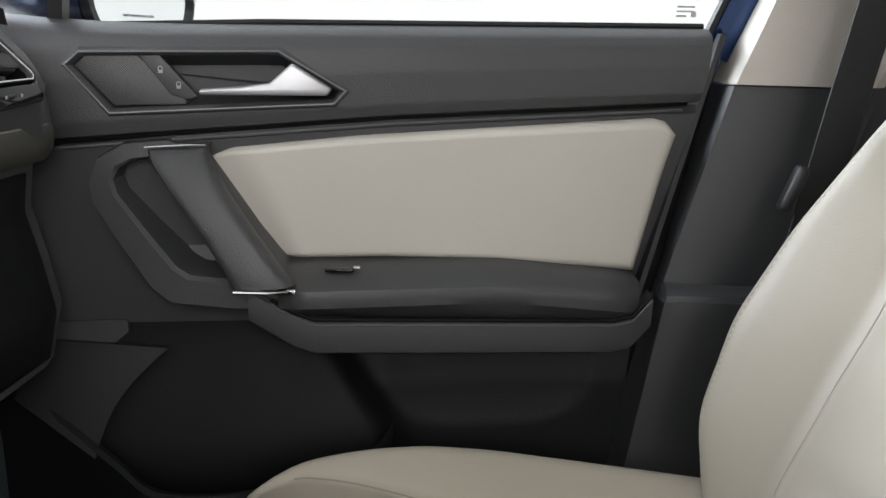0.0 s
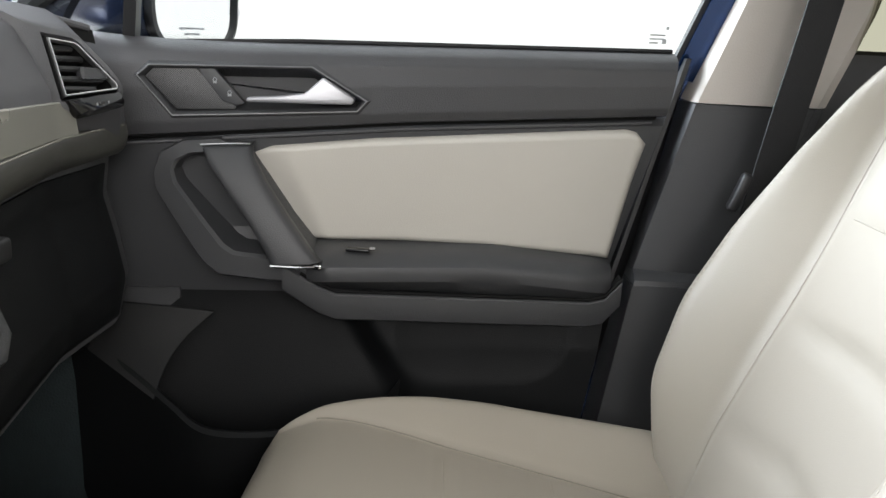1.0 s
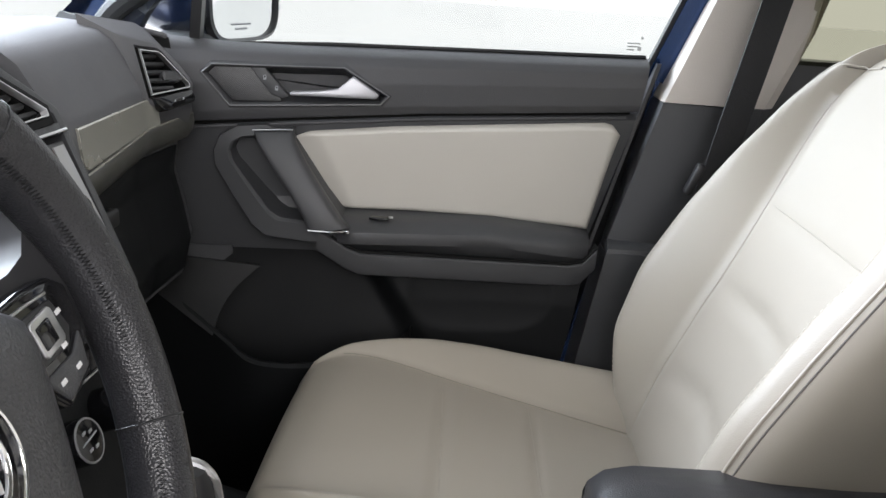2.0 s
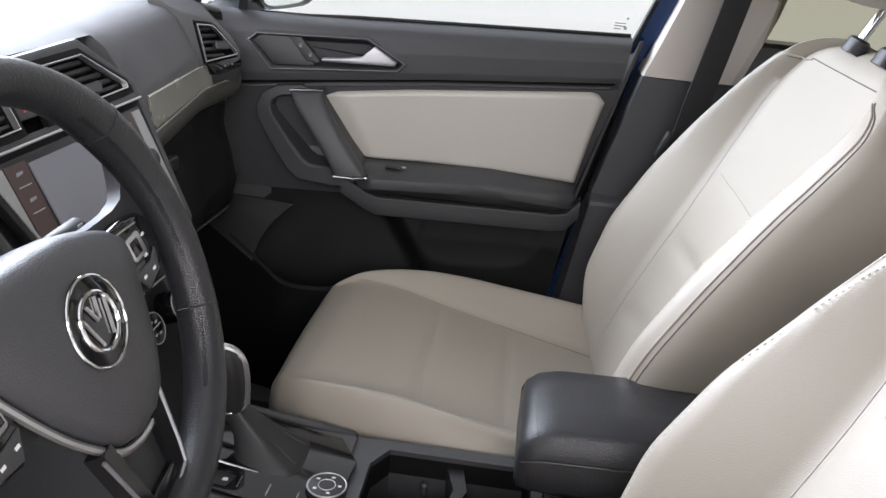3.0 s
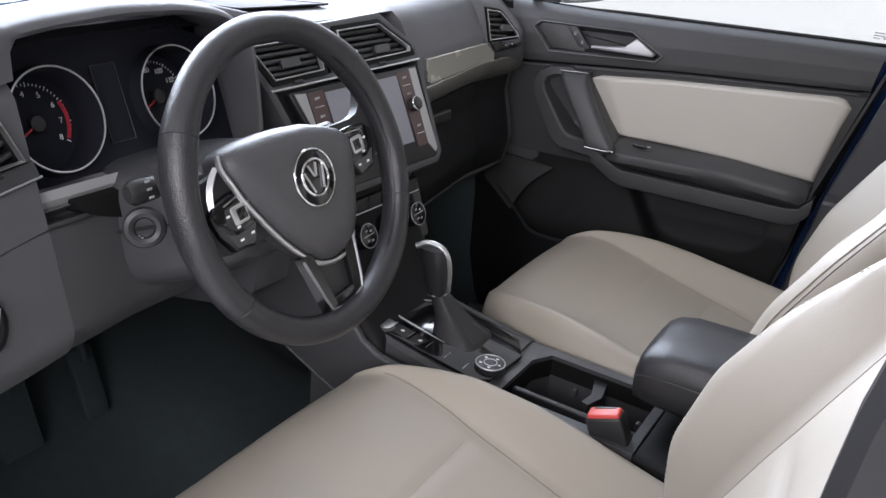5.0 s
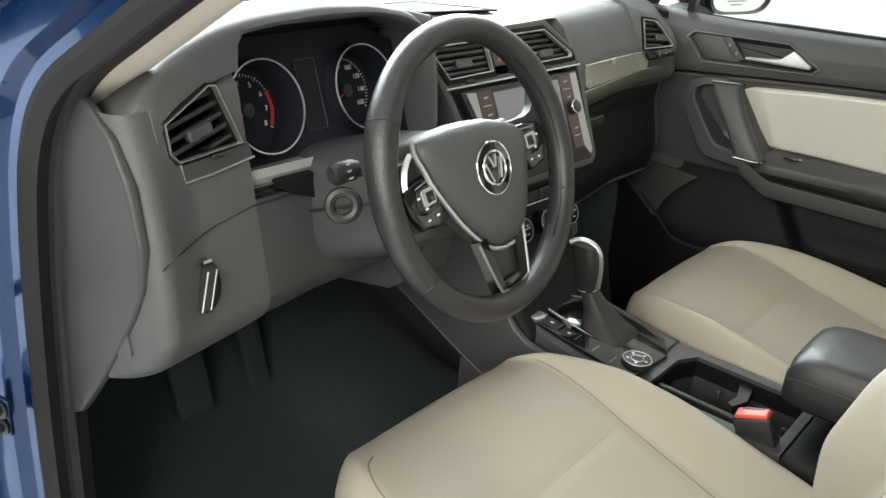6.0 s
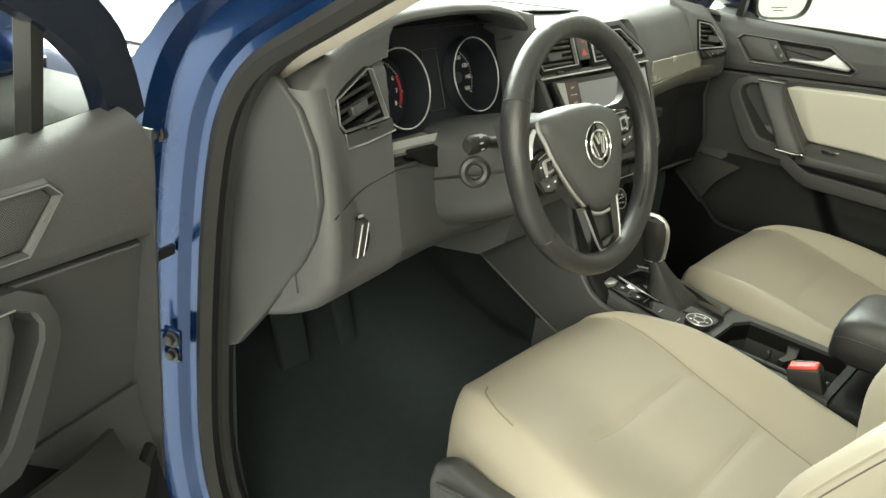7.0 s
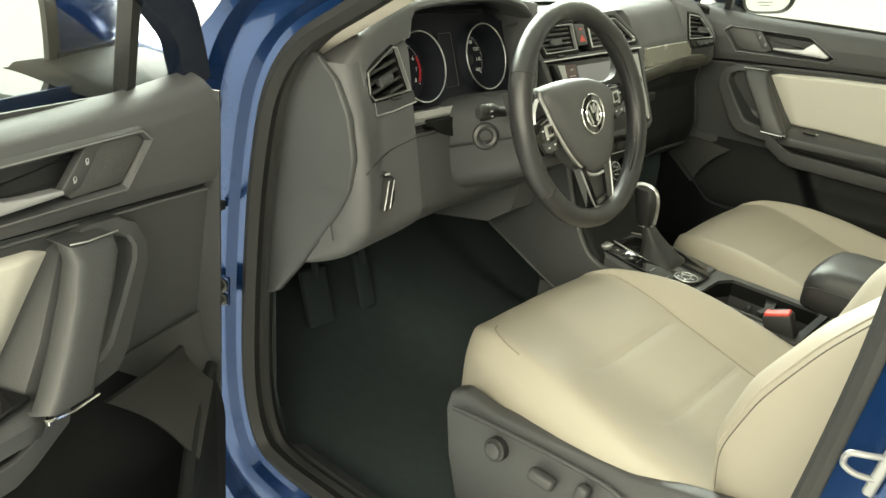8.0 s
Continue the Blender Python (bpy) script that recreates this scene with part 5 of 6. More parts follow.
for a in (-0.072, -0.010, 0.054):
    part("climate_knob", disc(cl_at(a, -0.016, 0.038), cl_n, 0.0195, 0.026, 30, 0.003), GLOSS, clim, "black climate knob")
    part("knob_ring", ring(cl_at(a, -0.016, 0.0375), cl_n, 0.0180, 0.0010, 30), SILVER, clim)
    part("knob_line", tube([cl_at(a - 0.012, -0.016, 0.0382), cl_at(a + 0.012, -0.014, 0.0382)], 0.0007, 6), GREYPRINT, clim)
    for da, db in ((-0.004, 0.008), (0.005, 0.006), (-0.004, -0.007), (0.005, -0.008)):
        part("knob_mark", rbox(0.001, 0.005, 0.003, 0.0003, Matrix.Translation(cl_at(a + da, -0.016 + db, 0.0383))), GREYPRINT, clim)
for k in range(6):
    part("climate_key", rbox(0.014, 0.030, 0.020, 0.002, Matrix.Translation(cl_at(-0.082 + 0.032 * k, 0.030, 0.0145))), DARK, clim)
    part("key_mark", rbox(0.001, 0.008, 0.003, 0.0003, Matrix.Translation(cl_at(-0.082 + 0.032 * k, 0.032, 0.0218))), GREYPRINT, clim)
part("climate_line", tube([cl_at(-0.098, 0.0165, 0.019), cl_at(0.094, 0.0165, 0.019)], 0.0012, 6), SATIN, clim, "silver line under the keys")
foot_rows = []
for x, z, y0, y1 in ((-0.318, 1.005, -0.085, 0.130), (-0.300, 0.946, -0.084, 0.129), (-0.280, 0.90, -0.083, 0.128), (-0.262, 0.856, -0.082, 0.127), (-0.243, 0.820, -0.081, 0.126), (-0.222, 0.790, -0.080, 0.125), (-0.205, 0.775, -0.080, 0.125), (-0.195, 0.70, -0.080, 0.125)):
    foot_rows.append([dp(x - 0.14, y0 - 0.002, z - 0.02), dp(x - 0.012, y0, z), dp(x - 0.003, y0 + 0.004, z), dp(x, y0 + 0.014, z), dp(x, y1 - 0.014, z), dp(x - 0.003, y1 - 0.004, z), dp(x - 0.012, y1, z), dp(x - 0.14, y1 + 0.002, z - 0.02)])
part("stack_foot", loft(foot_rows), SHADED_LOWER, dash, "charcoal foot of the centre stack", angle=50)
cheek = [(-0.53, 0.795), (-0.48, 0.766), (-0.39, 0.724), (-0.30, 0.684), (-0.18, 0.640), (-0.05, 0.615), (-0.05, 0.748), (-0.12, 0.757), (-0.20, 0.768), (-0.226, 0.782), (-0.246, 0.806), (-0.268, 0.848), (-0.290, 0.900), (-0.312, 0.965), (-0.40, 0.965), (-0.50, 0.90)]
for y, k in ((-0.080, -1), (0.124, 1)):
    part("tunnel_cheek", plate([dp(x, y, z) for x, z in cheek], Vector((0, k * 0.014, 0)), 0.005), HARD, dash, "charcoal side panel of the tunnel")
    part("cheek_edge", tube(smooth_path([dp(x, y + k * 0.0135, z + 0.004) for x, z in cheek[:6]], 4), 0.0022, 6), HARD, dash)

# ---- instruments ----
def rounded(pairs, x, reach=0.018):
    return sum(lerp(pairs, x + reach * k) for k in (-1, -0.5, 0, 0.5, 1)) / 5


HOOD_Z = [(-0.68, 1.118), (-0.657, 1.150), (-0.64, 1.177), (-0.61, 1.205), (-0.57, 1.226), (-0.52, 1.242), (-0.45, 1.253), (-0.36, 1.259), (-0.28, 1.256), (-0.21, 1.243), (-0.17, 1.222), (-0.148, 1.199)]
HOOD_X = [(-0.657, -0.352), (-0.62, -0.354), (-0.57, -0.364), (-0.50, -0.374), (-0.34, -0.367), (-0.20, -0.374), (-0.148, -0.385)]
hood = []
for k in range(57):
    y = -0.6575 + 0.5095 * k / 56
    zt, xr = rounded(HOOD_Z, y), rounded(HOOD_X, y)
    low = min(1.196, zt - 0.012)
    flank = max(0, min(1, (-0.47 - y) / 0.09))
    row = [(-0.66, low - 0.020 * flank), (-0.56, low + 0.35 * (zt - low) * (1 - flank)), (-0.46, zt - 0.002 - 0.024 * flank), (-0.41, zt + 0.002 - 0.008 * flank), (xr - 0.010, zt), (xr - 0.003, zt - 0.003), (xr, zt - 0.008)]
    if y > -0.492:
        row += [(xr - 0.003, zt - 0.013), (-0.41, zt - 0.016), (-0.47, zt - 0.018)]
    else:
        row += [(max(xr, end_x(y, z) + 0.0015), z) if y > -0.63 else (xr, z) for z in (zt - 0.022, zt - 0.036, zt - 0.050)]
    hood.append([dp(x, y, z) for x, z in row])
part("cluster_hood", loft(hood, closed=False), SOFT, dash, "soft charcoal hood over the instruments", angle=60)
for y, sgn in ((-0.503, 1), (-0.166, -1)):
    fore = -0.030 if sgn > 0 else 0.0
    part("cluster_cheek", plate([dp(x + (fore if x > -0.45 else 0), y, z) for x, z in ((-0.375, 1.235), (-0.358, 1.16), (-0.350, 1.09), (-0.36, 1.06), (-0.47, 1.06), (-0.47, 1.235))], Vector((0, sgn * 0.006, 0)), 0.002), DIAL if sgn > 0 else SOFT, dash)
ic_at, ic_n = frame_of((-0.418, -0.330, 1.135), (-0.045, 1, 0), (-0.36, 0, 1))
gauges = ((-0.104, ("1", "2", "3", "4", "5", "6", "7", "8"), 0.000), (0.071, ("20", "40", "60", "80", "100", "120", "140", "160"), 0.001))


def panel_keep(a, b):
    u, v = -0.180 + 0.345 * a, -0.082 + 0.167 * b
    if any((u - a0) ** 2 + (v - b0) ** 2 < 0.0575 ** 2 for a0, _, b0 in gauges):
        return False
    return v < 0.085 - 0.43 * max(0, abs(u + 0.005) - 0.105)


clus = part("instrument_panel", sheet(lambda a, b: ic_at(-0.180 + 0.345 * a, -0.082 + 0.167 * b, 0.0), 138, 68, tuple(ic_n * -0.004), keep=panel_keep), DIAL, dash, "dark instrument panel")
DEEP = -0.028
for a0, marks, b0 in gauges:
    g = part("gauge", loft([[ic_at(a0 + r * math.cos(w), b0 + r * math.sin(w), h) for w in (2 * math.pi * j / 48 for j in range(48))] for r, h in ((0.061, 0.001), (0.0585, 0.008), (0.0575, 0.018), (0.0562, 0.019), (0.0545, 0.010), (0.0535, DEEP))], caps=False), DIAL, clus, "round instrument with silver ring")
    part("gauge_ring", ring(ic_at(a0, b0, 0.019), ic_n, 0.0568, 0.0012, 56), SATIN, g, "silver gauge ring")
    part("dial_face", disc(ic_at(a0, b0, DEEP + 0.002), ic_n, 0.0540, 0.003, 48), DIAL, g)
    rot = Matrix((ic_at(1, 0) - ic_at(0, 0), ic_at(0, 1) - ic_at(0, 0), ic_n)).transposed().to_4x4()
    for k, w in enumerate(marks):
        ang = radians(205 - 240 * (k + 0.4) / 7.4)
        words_on(w, 0.0092, Matrix.Translation(ic_at(a0 + 0.034 * math.cos(ang), b0 + 0.034 * math.sin(ang), DEEP + 0.0025)) @ rot, WHITE, g)
    bm = bmesh.new()
    for k in range(41):
        ang = radians(205 - 240 * k / 40)
        m = Matrix.Translation(ic_at(a0 + 0.044 * math.cos(ang), b0 + 0.044 * math.sin(ang), DEEP + 0.0025)) @ rot @ pose(0, 0, 0, 0, 0, math.degrees(ang))
        bmesh.ops.create_cube(bm, size=1, matrix=m @ Matrix.Diagonal((0.005 if k % 5 == 0 else 0.0025, 0.0009, 0.0004, 1)))
    tagged(part("scale_marks", bm, WHITE, g), kind="stuff")
    if a0 < 0:
        part("red_zone", loft([[ic_at(a0 + r * math.cos(w), b0 + r * math.sin(w), DEEP + h) for r, h in ((0.040, 0.0025), (0.0445, 0.0025), (0.0445, 0.0032), (0.040, 0.0032))] for w in (radians(d) for d in range(-32, 29, 5))]), NEEDLE, g, "red rev zone")
    ang = radians(208)
    part("needle", tube([ic_at(a0, b0, DEEP + 0.008), ic_at(a0 + 0.041 * math.cos(ang), b0 + 0.041 * math.sin(ang), DEEP + 0.006)], 0.0013, 6), NEEDLE, g)
    part("needle_cap", disc(ic_at(a0, b0, DEEP + 0.011), ic_n, 0.009, 0.008, 24, 0.002), DARK, g)
part("centre_display", plate([ic_at(a, b, 0.002) for a, b in ((-0.034, 0.050), (0.000, 0.050), (0.000, -0.040), (-0.034, -0.040))], ic_n * -0.002), DIAL, clus, "narrow centre display")
for a, b, c, d in ((-0.034, 0.050, 0.0, 0.050), (0.0, 0.050, 0.0, -0.040), (0.0, -0.040, -0.034, -0.040), (-0.034, -0.040, -0.034, 0.050)):
    part("display_line", tube([ic_at(a, b, 0.003), ic_at(c, d, 0.003)], 0.0004, 5), HARD, clus)
part("display_key", rbox(0.004, 0.018, 0.007, 0.001, Matrix.Translation(ic_at(0.0, -0.066, 0.004))), DARK, clus)
part("display_mark", rbox(0.001, 0.007, 0.003, 0.0003, Matrix.Translation(ic_at(0.0, -0.066, 0.0065))), WHITE, clus)
rows = []
for k in range(13):
    y = -0.490 + 0.155 * k / 12
    rows.append([dp(x, y, z) for x, z in ((-0.43, 1.068), (-0.370, 1.074), (-0.362, 1.080), (-0.359, 1.070), (-0.364, 1.058), (-0.43, 1.054))])
part("cluster_sill", loft(rows), GREYPANEL, dash, "champagne strip under the instruments")

# light switch, vent to the side glass, dash-top grilles
SX = end_x(-0.58, 0.985)
lsw = part("light_switch", loft([[dp(SX + h - 0.24 * 0.030 * k * math.sin(w) - 0.16 * 0.024 * k * math.cos(w), -0.589 + 0.024 * k * math.cos(w), 0.985 + 0.030 * k * math.sin(w)) for w in (2 * math.pi * j / 36 for j in range(36))] for h, k in ((-0.004, 1.0), (0.005, 0.97), (0.007, 0.90), (0.003, 0.84))]), DARK, dash, "oval black light switch plate")


def switch_at(v, w, h):
    """A point of the switch: along its slanted handle, across it, and out."""
    return dp(SX + h - 0.24 * v, -0.591 + 0.36 * v + w, 0.985 + 0.85 * v)


part("switch_handle", loft([[switch_at(c * 0.024 * k, w * a, h) for a, c in ((-1, -1), (1, -1), (1, 1), (-1, 1))] for h, w, k in ((0.0, 0.0080, 1.0), (0.014, 0.0055, 1.05), (0.017, 0.0040, 0.95))]), DARK, lsw, "black switch handle with silver edges")
for w in (-0.0055, 0.0055):
    part("handle_edge", tube([switch_at(v, w, 0.0165) for v in (-0.024, 0.0, 0.022)], 0.0011, 6), SILVER, lsw, "silver edge")
part("switch_mark", rbox(0.002, 0.010, 0.004, 0.0008, Matrix.Translation(switch_at(0.029, 0.0, 0.006))), GREYPRINT, lsw)
for s in (-1, 1):
    at, n = frame_of((-0.478, -0.566, 1.214), (-0.80, 0.58, 0.10), (-0.58, -0.80, -0.12)) if s < 0 else frame_of((-0.462, 0.588, 1.199), (0.55, 0.83, -0.20), (-0.83, 0.55, 0.10))
    rim_g = [(-0.075, -0.024), (0.075, -0.022), (0.075, 0.022), (-0.075, 0.026)] if s < 0 else [(-0.062, -0.022), (0.062, -0.016), (0.062, 0.018), (-0.062, 0.026)]
    g = part("demister_grille", loft([[at(a, b, h) for a, b in shrink(rim_g[::-1], k)] for k, h in ((-0.008, -0.010), (-0.004, 0.004), (0.0, 0.005), (0.002, 0.002), (0.003, -0.006))], caps="end"), VENT, dash, "black demister grille")
    for k in range(9):
        a = -0.052 + 0.013 * k
        part("slat", tube([at(a + 0.004, -0.020, 0.003), at(a - 0.004, 0.020, 0.003)], 0.0022, 6), HARD, g)
    part("grille_edge", tube([at(-0.075, 0.030, 0.005), at(0.0, 0.028, 0.006), at(0.075, 0.026, 0.005)] if s < 0 else [at(-0.060, -0.026, 0.005), at(0.0, -0.0235, 0.006), at(0.060, -0.020, 0.005)], 0.004, 8), TRIM if s < 0 else SOFT, g)
tray = [(-0.615, -0.062, 1.2030), (-0.480, -0.072, 1.2140), (-0.450, 0.085, 1.2135), (-0.615, 0.062, 1.2030)]
tr = part("dash_tray", plate([dp(*p) for p in tray], Vector((0, 0, 0.0025)), 0.001), VENT, dash, "dark dash-top tray")
for p, q in zip(tray, tray[1:] + tray[:1]):
    part("tray_lip", tube([dp(*p) + Vector((0, 0, 0.003)), dp(*q) + Vector((0, 0, 0.003))], 0.0012, 6), SOFT, tr)

# knee panel and steering column
knee = []
for y in (-0.492, -0.475, -0.455, -0.43, -0.40, -0.36, -0.30, -0.20, -0.10):
    k = max(0, min(1, (-0.38 - y) / 0.11))
    k = k * k * (3 - 2 * k)
    knee.append([dp(x + k * (end_x(-0.492, z) - 0.001 - x if 0.92 < z < 1.06 and x > -0.36 else 0.012 if x > -0.4 else 0), y, z) for x, z in ((-0.352, 1.05), (-0.345, 1.0), (-0.339, 0.965), (-0.335, 0.935), (-0.345, 0.908), (-0.375, 0.888), (-0.46, 0.870), (-0.50, 1.0))])
part("knee_panel", loft(knee), HARD, dash, "hard charcoal knee panel", angle=40)
part("knee_seam", tube(smooth_path([dp(x, y, z) for x, y, z in ((end_x(-0.492, 1.046), -0.490, 1.046), (-0.345, -0.45, 1.046), (-0.350, -0.40, 1.047))], 4), 0.0011, 6), DARK, dash)
# the seam's reflection, drawn as a thin lighter tube
part("panel_glint", tube([dp(-0.3205, -0.652, 1.041), dp(-0.3215, -0.640, 1.038), dp(-0.3235, -0.627, 1.035)], 0.0012, 6), LIT_EDGE, dash, "painted glint on the panel joint")
part("panel_seam", tube(smooth_path([dp(end_x(y, z) + 0.0005, y, z) for y, z in ((-0.652, 1.030), (-0.62, 1.034), (-0.56, 1.040), (-0.49, 1.046))], 4), 0.0009, 6), DARK, dash)

# ---- steering wheel ----
WC, WT, WR = Vector((-0.1563, -0.3169, 1.1058)), radians(21), 0.161
WN = Vector((math.cos(WT), 0, math.sin(WT)))
WU0 = Vector((-math.sin(WT), 0, math.cos(WT)))
ROLL = radians(8)
WS = Vector((0, 1, 0)) * math.cos(ROLL) + WU0 * math.sin(ROLL)
WU = WU0 * math.cos(ROLL) - Vector((0, 1, 0)) * math.sin(ROLL)
wheel = thing("steering_wheel", "black leather three-spoke steering wheel with silver trim, turned slightly", "steering wheel", WC)


def wp(y, v, n=0.0):
    """A point of the wheel: to the passenger's side, up, towards the driver."""
    return WS * y + WU * v + WN * n


def rim_ring(a, fat=1.0):
    r = WR
    return [wp((r + 0.0155 * fat * math.cos(b)) * math.cos(a), (r + 0.0155 * fat * math.cos(b)) * math.sin(a), 0.0175 * fat * math.sin(b)) for b in (2 * math.pi * j / 16 for j in range(16))]


def fat_at(a):
    """The rim is thicker where the thumbs rest."""
    d = min(abs(((a - t + math.pi) % (2 * math.pi)) - math.pi) for t in (0.55, math.pi - 0.55))
    return 1.0 + 0.10 * math.exp(-(d / 0.22) ** 2)


rim = part("rim", loft([rim_ring(2 * math.pi * k / 128, fat_at(2 * math.pi * k / 128)) for k in range(129)], caps=False), BLACK_LEATHER, wheel, "black leather rim", angle=60)
for a in (0.62, math.pi - 0.62, -0.5, math.pi + 0.5):
    ringp = rim_ring(a, 1.012 * fat_at(a))
    part("rim_seam", tube(ringp, 0.0007, 5, True), DARK, rim)
lace = []
for k in range(241):
    a = -0.95 + 1.75 * k / 240
    b = math.pi + (0.10 if k % 2 else -0.10) + 0.5
    q = 0.0157 * fat_at(a)
    lace.append(wp((WR + q * math.cos(b)) * math.cos(a), (WR + q * math.cos(b)) * math.sin(a), 0.0178 * fat_at(a) * abs(math.sin(b))))
part("rim_lacing", tube(lace, 0.0006, 4), RUBBER, rim, "black laced seam of the rim")
hub = [(0.0, 0.060), (0.03, 0.0585), (0.058, 0.053), (0.083, 0.045), (0.098, 0.035), (0.100, 0.022), (0.097, 0.002), (0.091, -0.024), (0.082, -0.054), (0.069, -0.076), (0.050, -0.089), (0.028, -0.0925), (0.008, -0.089),
       (-0.010, -0.077), (-0.030, -0.058), (-0.046, -0.041), (-0.066, -0.016), (-0.079, 0.003), (-0.087, 0.018), (-0.094, 0.034), (-0.093, 0.045), (-0.083, 0.052), (-0.058, 0.057), (-0.03, 0.0595)]
hub = hub[::-1]


def turned(a, b, h):
    """A point of the airbag cover, which sits a little turned against the rim."""
    c, d = math.cos(radians(9)), math.sin(radians(9))
    return wp(a * c + b * d - 0.009, b * c - a * d, h)


def hub_ring(k, h):
    return [turned(a * k, b * k - 0.004 * (1 - k), h) for a, b in hub]


air = part("airbag_cover", loft([hub_ring(0.96, -0.034), hub_ring(1.0, -0.014), hub_ring(0.995, -0.006), hub_ring(0.97, 0.001), hub_ring(0.92, 0.0065), hub_ring(0.82, 0.0115), hub_ring(0.65, 0.0150), hub_ring(0.42, 0.0165), hub_ring(0.2, 0.0168)]), AIRBAG, wheel, "charcoal airbag cover", angle=50)
part("emblem_plate", disc(wp(0.0, 0.0, 0.0182), WN, 0.0305, 0.006, 40, 0.001), GLOSS, air, "round black badge plate")
part("emblem_ring", ring(wp(0.0, 0.0, 0.0182), WN, 0.0305, 0.0012, 44), CHROME, air, "chrome badge ring")
part("emblem_ring", ring(wp(0.0, 0.0, 0.0190), WN, 0.0195, 0.0016, 36), CHROME, air)
for a0, b0, a1, b1 in ((-0.0150, 0.0095, -0.0075, -0.0140), (-0.0062, 0.0150, -0.0012, 0.0015), (0.0062, 0.0150, 0.0012, 0.0015), (0.0150, 0.0095, 0.0075, -0.0140)):
    part("emblem_bar", tube([wp(a0, b0, 0.0193), wp(a1, b1, 0.0193)], 0.0014, 6), SATIN, air)
for sgn in (-1, 1):
    run = ((-0.0955, 0.047, -0.003), (-0.0975, 0.034, 0.0), (-0.0905, 0.017, 0.002), (-0.082, 0.001, 0.001), (-0.0685, -0.018, 0.0), (-0.0485, -0.043, -0.002), (-0.032, -0.061, -0.003), (-0.0115, -0.0800, -0.003), (0.007, -0.092, -0.003), (0.028, -0.0955, -0.003)) if sgn < 0 else ((0.028, -0.0955, -0.003), (0.051, -0.092, -0.004), (0.071, -0.079, -0.006), (0.083, -0.058, -0.012))
    line = smooth_path([turned(*p) for p in run], 5)
    part("silver_line", tube(line, 0.0032, 8, up=WN), SATIN, wheel, "silver line along the airbag cover")
    # side spokes
    rise = 0.014 if sgn < 0 else 0.0
    sp = [[wp(sgn * a, b, h) for b, h in ((t + rise, -0.012), (t * 0.4 + m * 0.6, -0.007), (m, -0.010), (m, -0.024), (t + rise, -0.024))] for a, t, m in ((0.060, 0.036, -0.034), (0.095, 0.032, -0.034), (0.118, 0.030, -0.032), (0.134, 0.032, -0.027), (0.143, 0.040, -0.022), (0.149, 0.050, -0.018), (0.156, 0.064, -0.014))]
    part("spoke", loft(sp), SPOKE, wheel, "side spoke", angle=60)
    def pp(a, b, h=0.0):
        return wp(sgn * (a + 0.004) + 0.002, b, h - 0.001)

    pod = part("button_pod", plate([pp(*p) for p in ((0.064, 0.027), (0.100, 0.025), (0.122, 0.021), (0.132, 0.012), (0.128, -0.010), (0.116, -0.030), (0.090, -0.034), (0.078, -0.016))], WN * -0.014, 0.003), GLOSS, wheel, "gloss black button pod")
    part("button", plate([pp(*p, 0.0015) for p in ((0.078, 0.017), (0.112, 0.013), (0.116, -0.004), (0.108, -0.011), (0.078, -0.008))], WN * -0.004, 0.0012), DARK, pod)
    part("button_ring", plate([pp(0.097 + 0.0105 * a, 0.003 + 0.0095 * b, 0.003) for a, b in ((-1, -0.8), (-0.8, -1), (0.8, -1), (1, -0.8), (1, 0.8), (0.8, 1), (-0.8, 1), (-1, 0.8))], WN * -0.004, 0.001), SATIN, pod, "silver button surround")
    part("button", plate([pp(0.095 + 0.006 * a, 0.003 + 0.006 * b, 0.004) for a, b in ((-1, -1), (1, -1), (1, 1), (-1, 1))], WN * -0.004, 0.001), GLOSS, pod)
    part("button", plate([pp(*p, 0.0015) for p in ((0.080, -0.013), (0.108, -0.015), (0.121, -0.009), (0.114, -0.026), (0.090, -0.030))], WN * -0.004, 0.0012), HARD, pod, "lower rocker button")
    part("pod_line", tube([pp(0.070, 0.0215, 0.0005), pp(0.092, 0.0195, 0.0005), pp(0.112, 0.0165, 0.0005)], 0.0009, 6), SATIN, pod, "silver line over the buttons")
    for y, v in ((0.083, 0.010), (0.112, 0.006), (0.104, -0.008), (0.090, -0.020), (0.106, -0.021)):
        part("button_mark", plate([pp(y + 0.0022 * a, v + 0.0011 * b, 0.0021) for a, b in ((-1, -1), (1, -1), (1, 1), (-1, 1))], WN * -0.0008), WHITE, pod)
    if sgn < 0:
        part("spoke_trim", loft([[wp(-a - w, b + 0.5 * w, h) for w, h in ((-0.004, -0.006), (0.0, -0.002), (0.004, -0.006), (0.0, -0.012))] for a, b in ((0.099, 0.052), (0.108, 0.046), (0.116, 0.037), (0.1215, 0.026), (0.124, 0.014), (0.1235, 0.002))]), SATIN, wheel, "satin silver spoke trim", angle=60)
    # lower spoke legs
    leg = [[wp(sgn * (a + w), b, h) for w, h in ((-0.007, 0.000), (0.007, 0.002), (0.009, -0.012), (-0.007, -0.014))] for a, b in ((0.034, -0.075), (0.030, -0.100), (0.026, -0.125), (0.022, -0.150))]
    part("lower_spoke", loft(leg), GLOSS, wheel, "gloss black lower spoke")
    part("lower_spoke_edge", tube([wp(sgn * a, b, 0.002) for a, b in ((0.044, -0.078), (0.038, -0.105), (0.033, -0.128), (0.028, -0.143), (0.012, -0.147))], 0.0017, 6, up=WN), SILVER, wheel)
part("lower_spoke_back", plate([wp(a, b, -0.006) for a, b in ((-0.036, -0.07), (0.036, -0.07), (0.024, -0.152), (-0.024, -0.152))], WN * -0.012, 0.003), DARK, wheel)
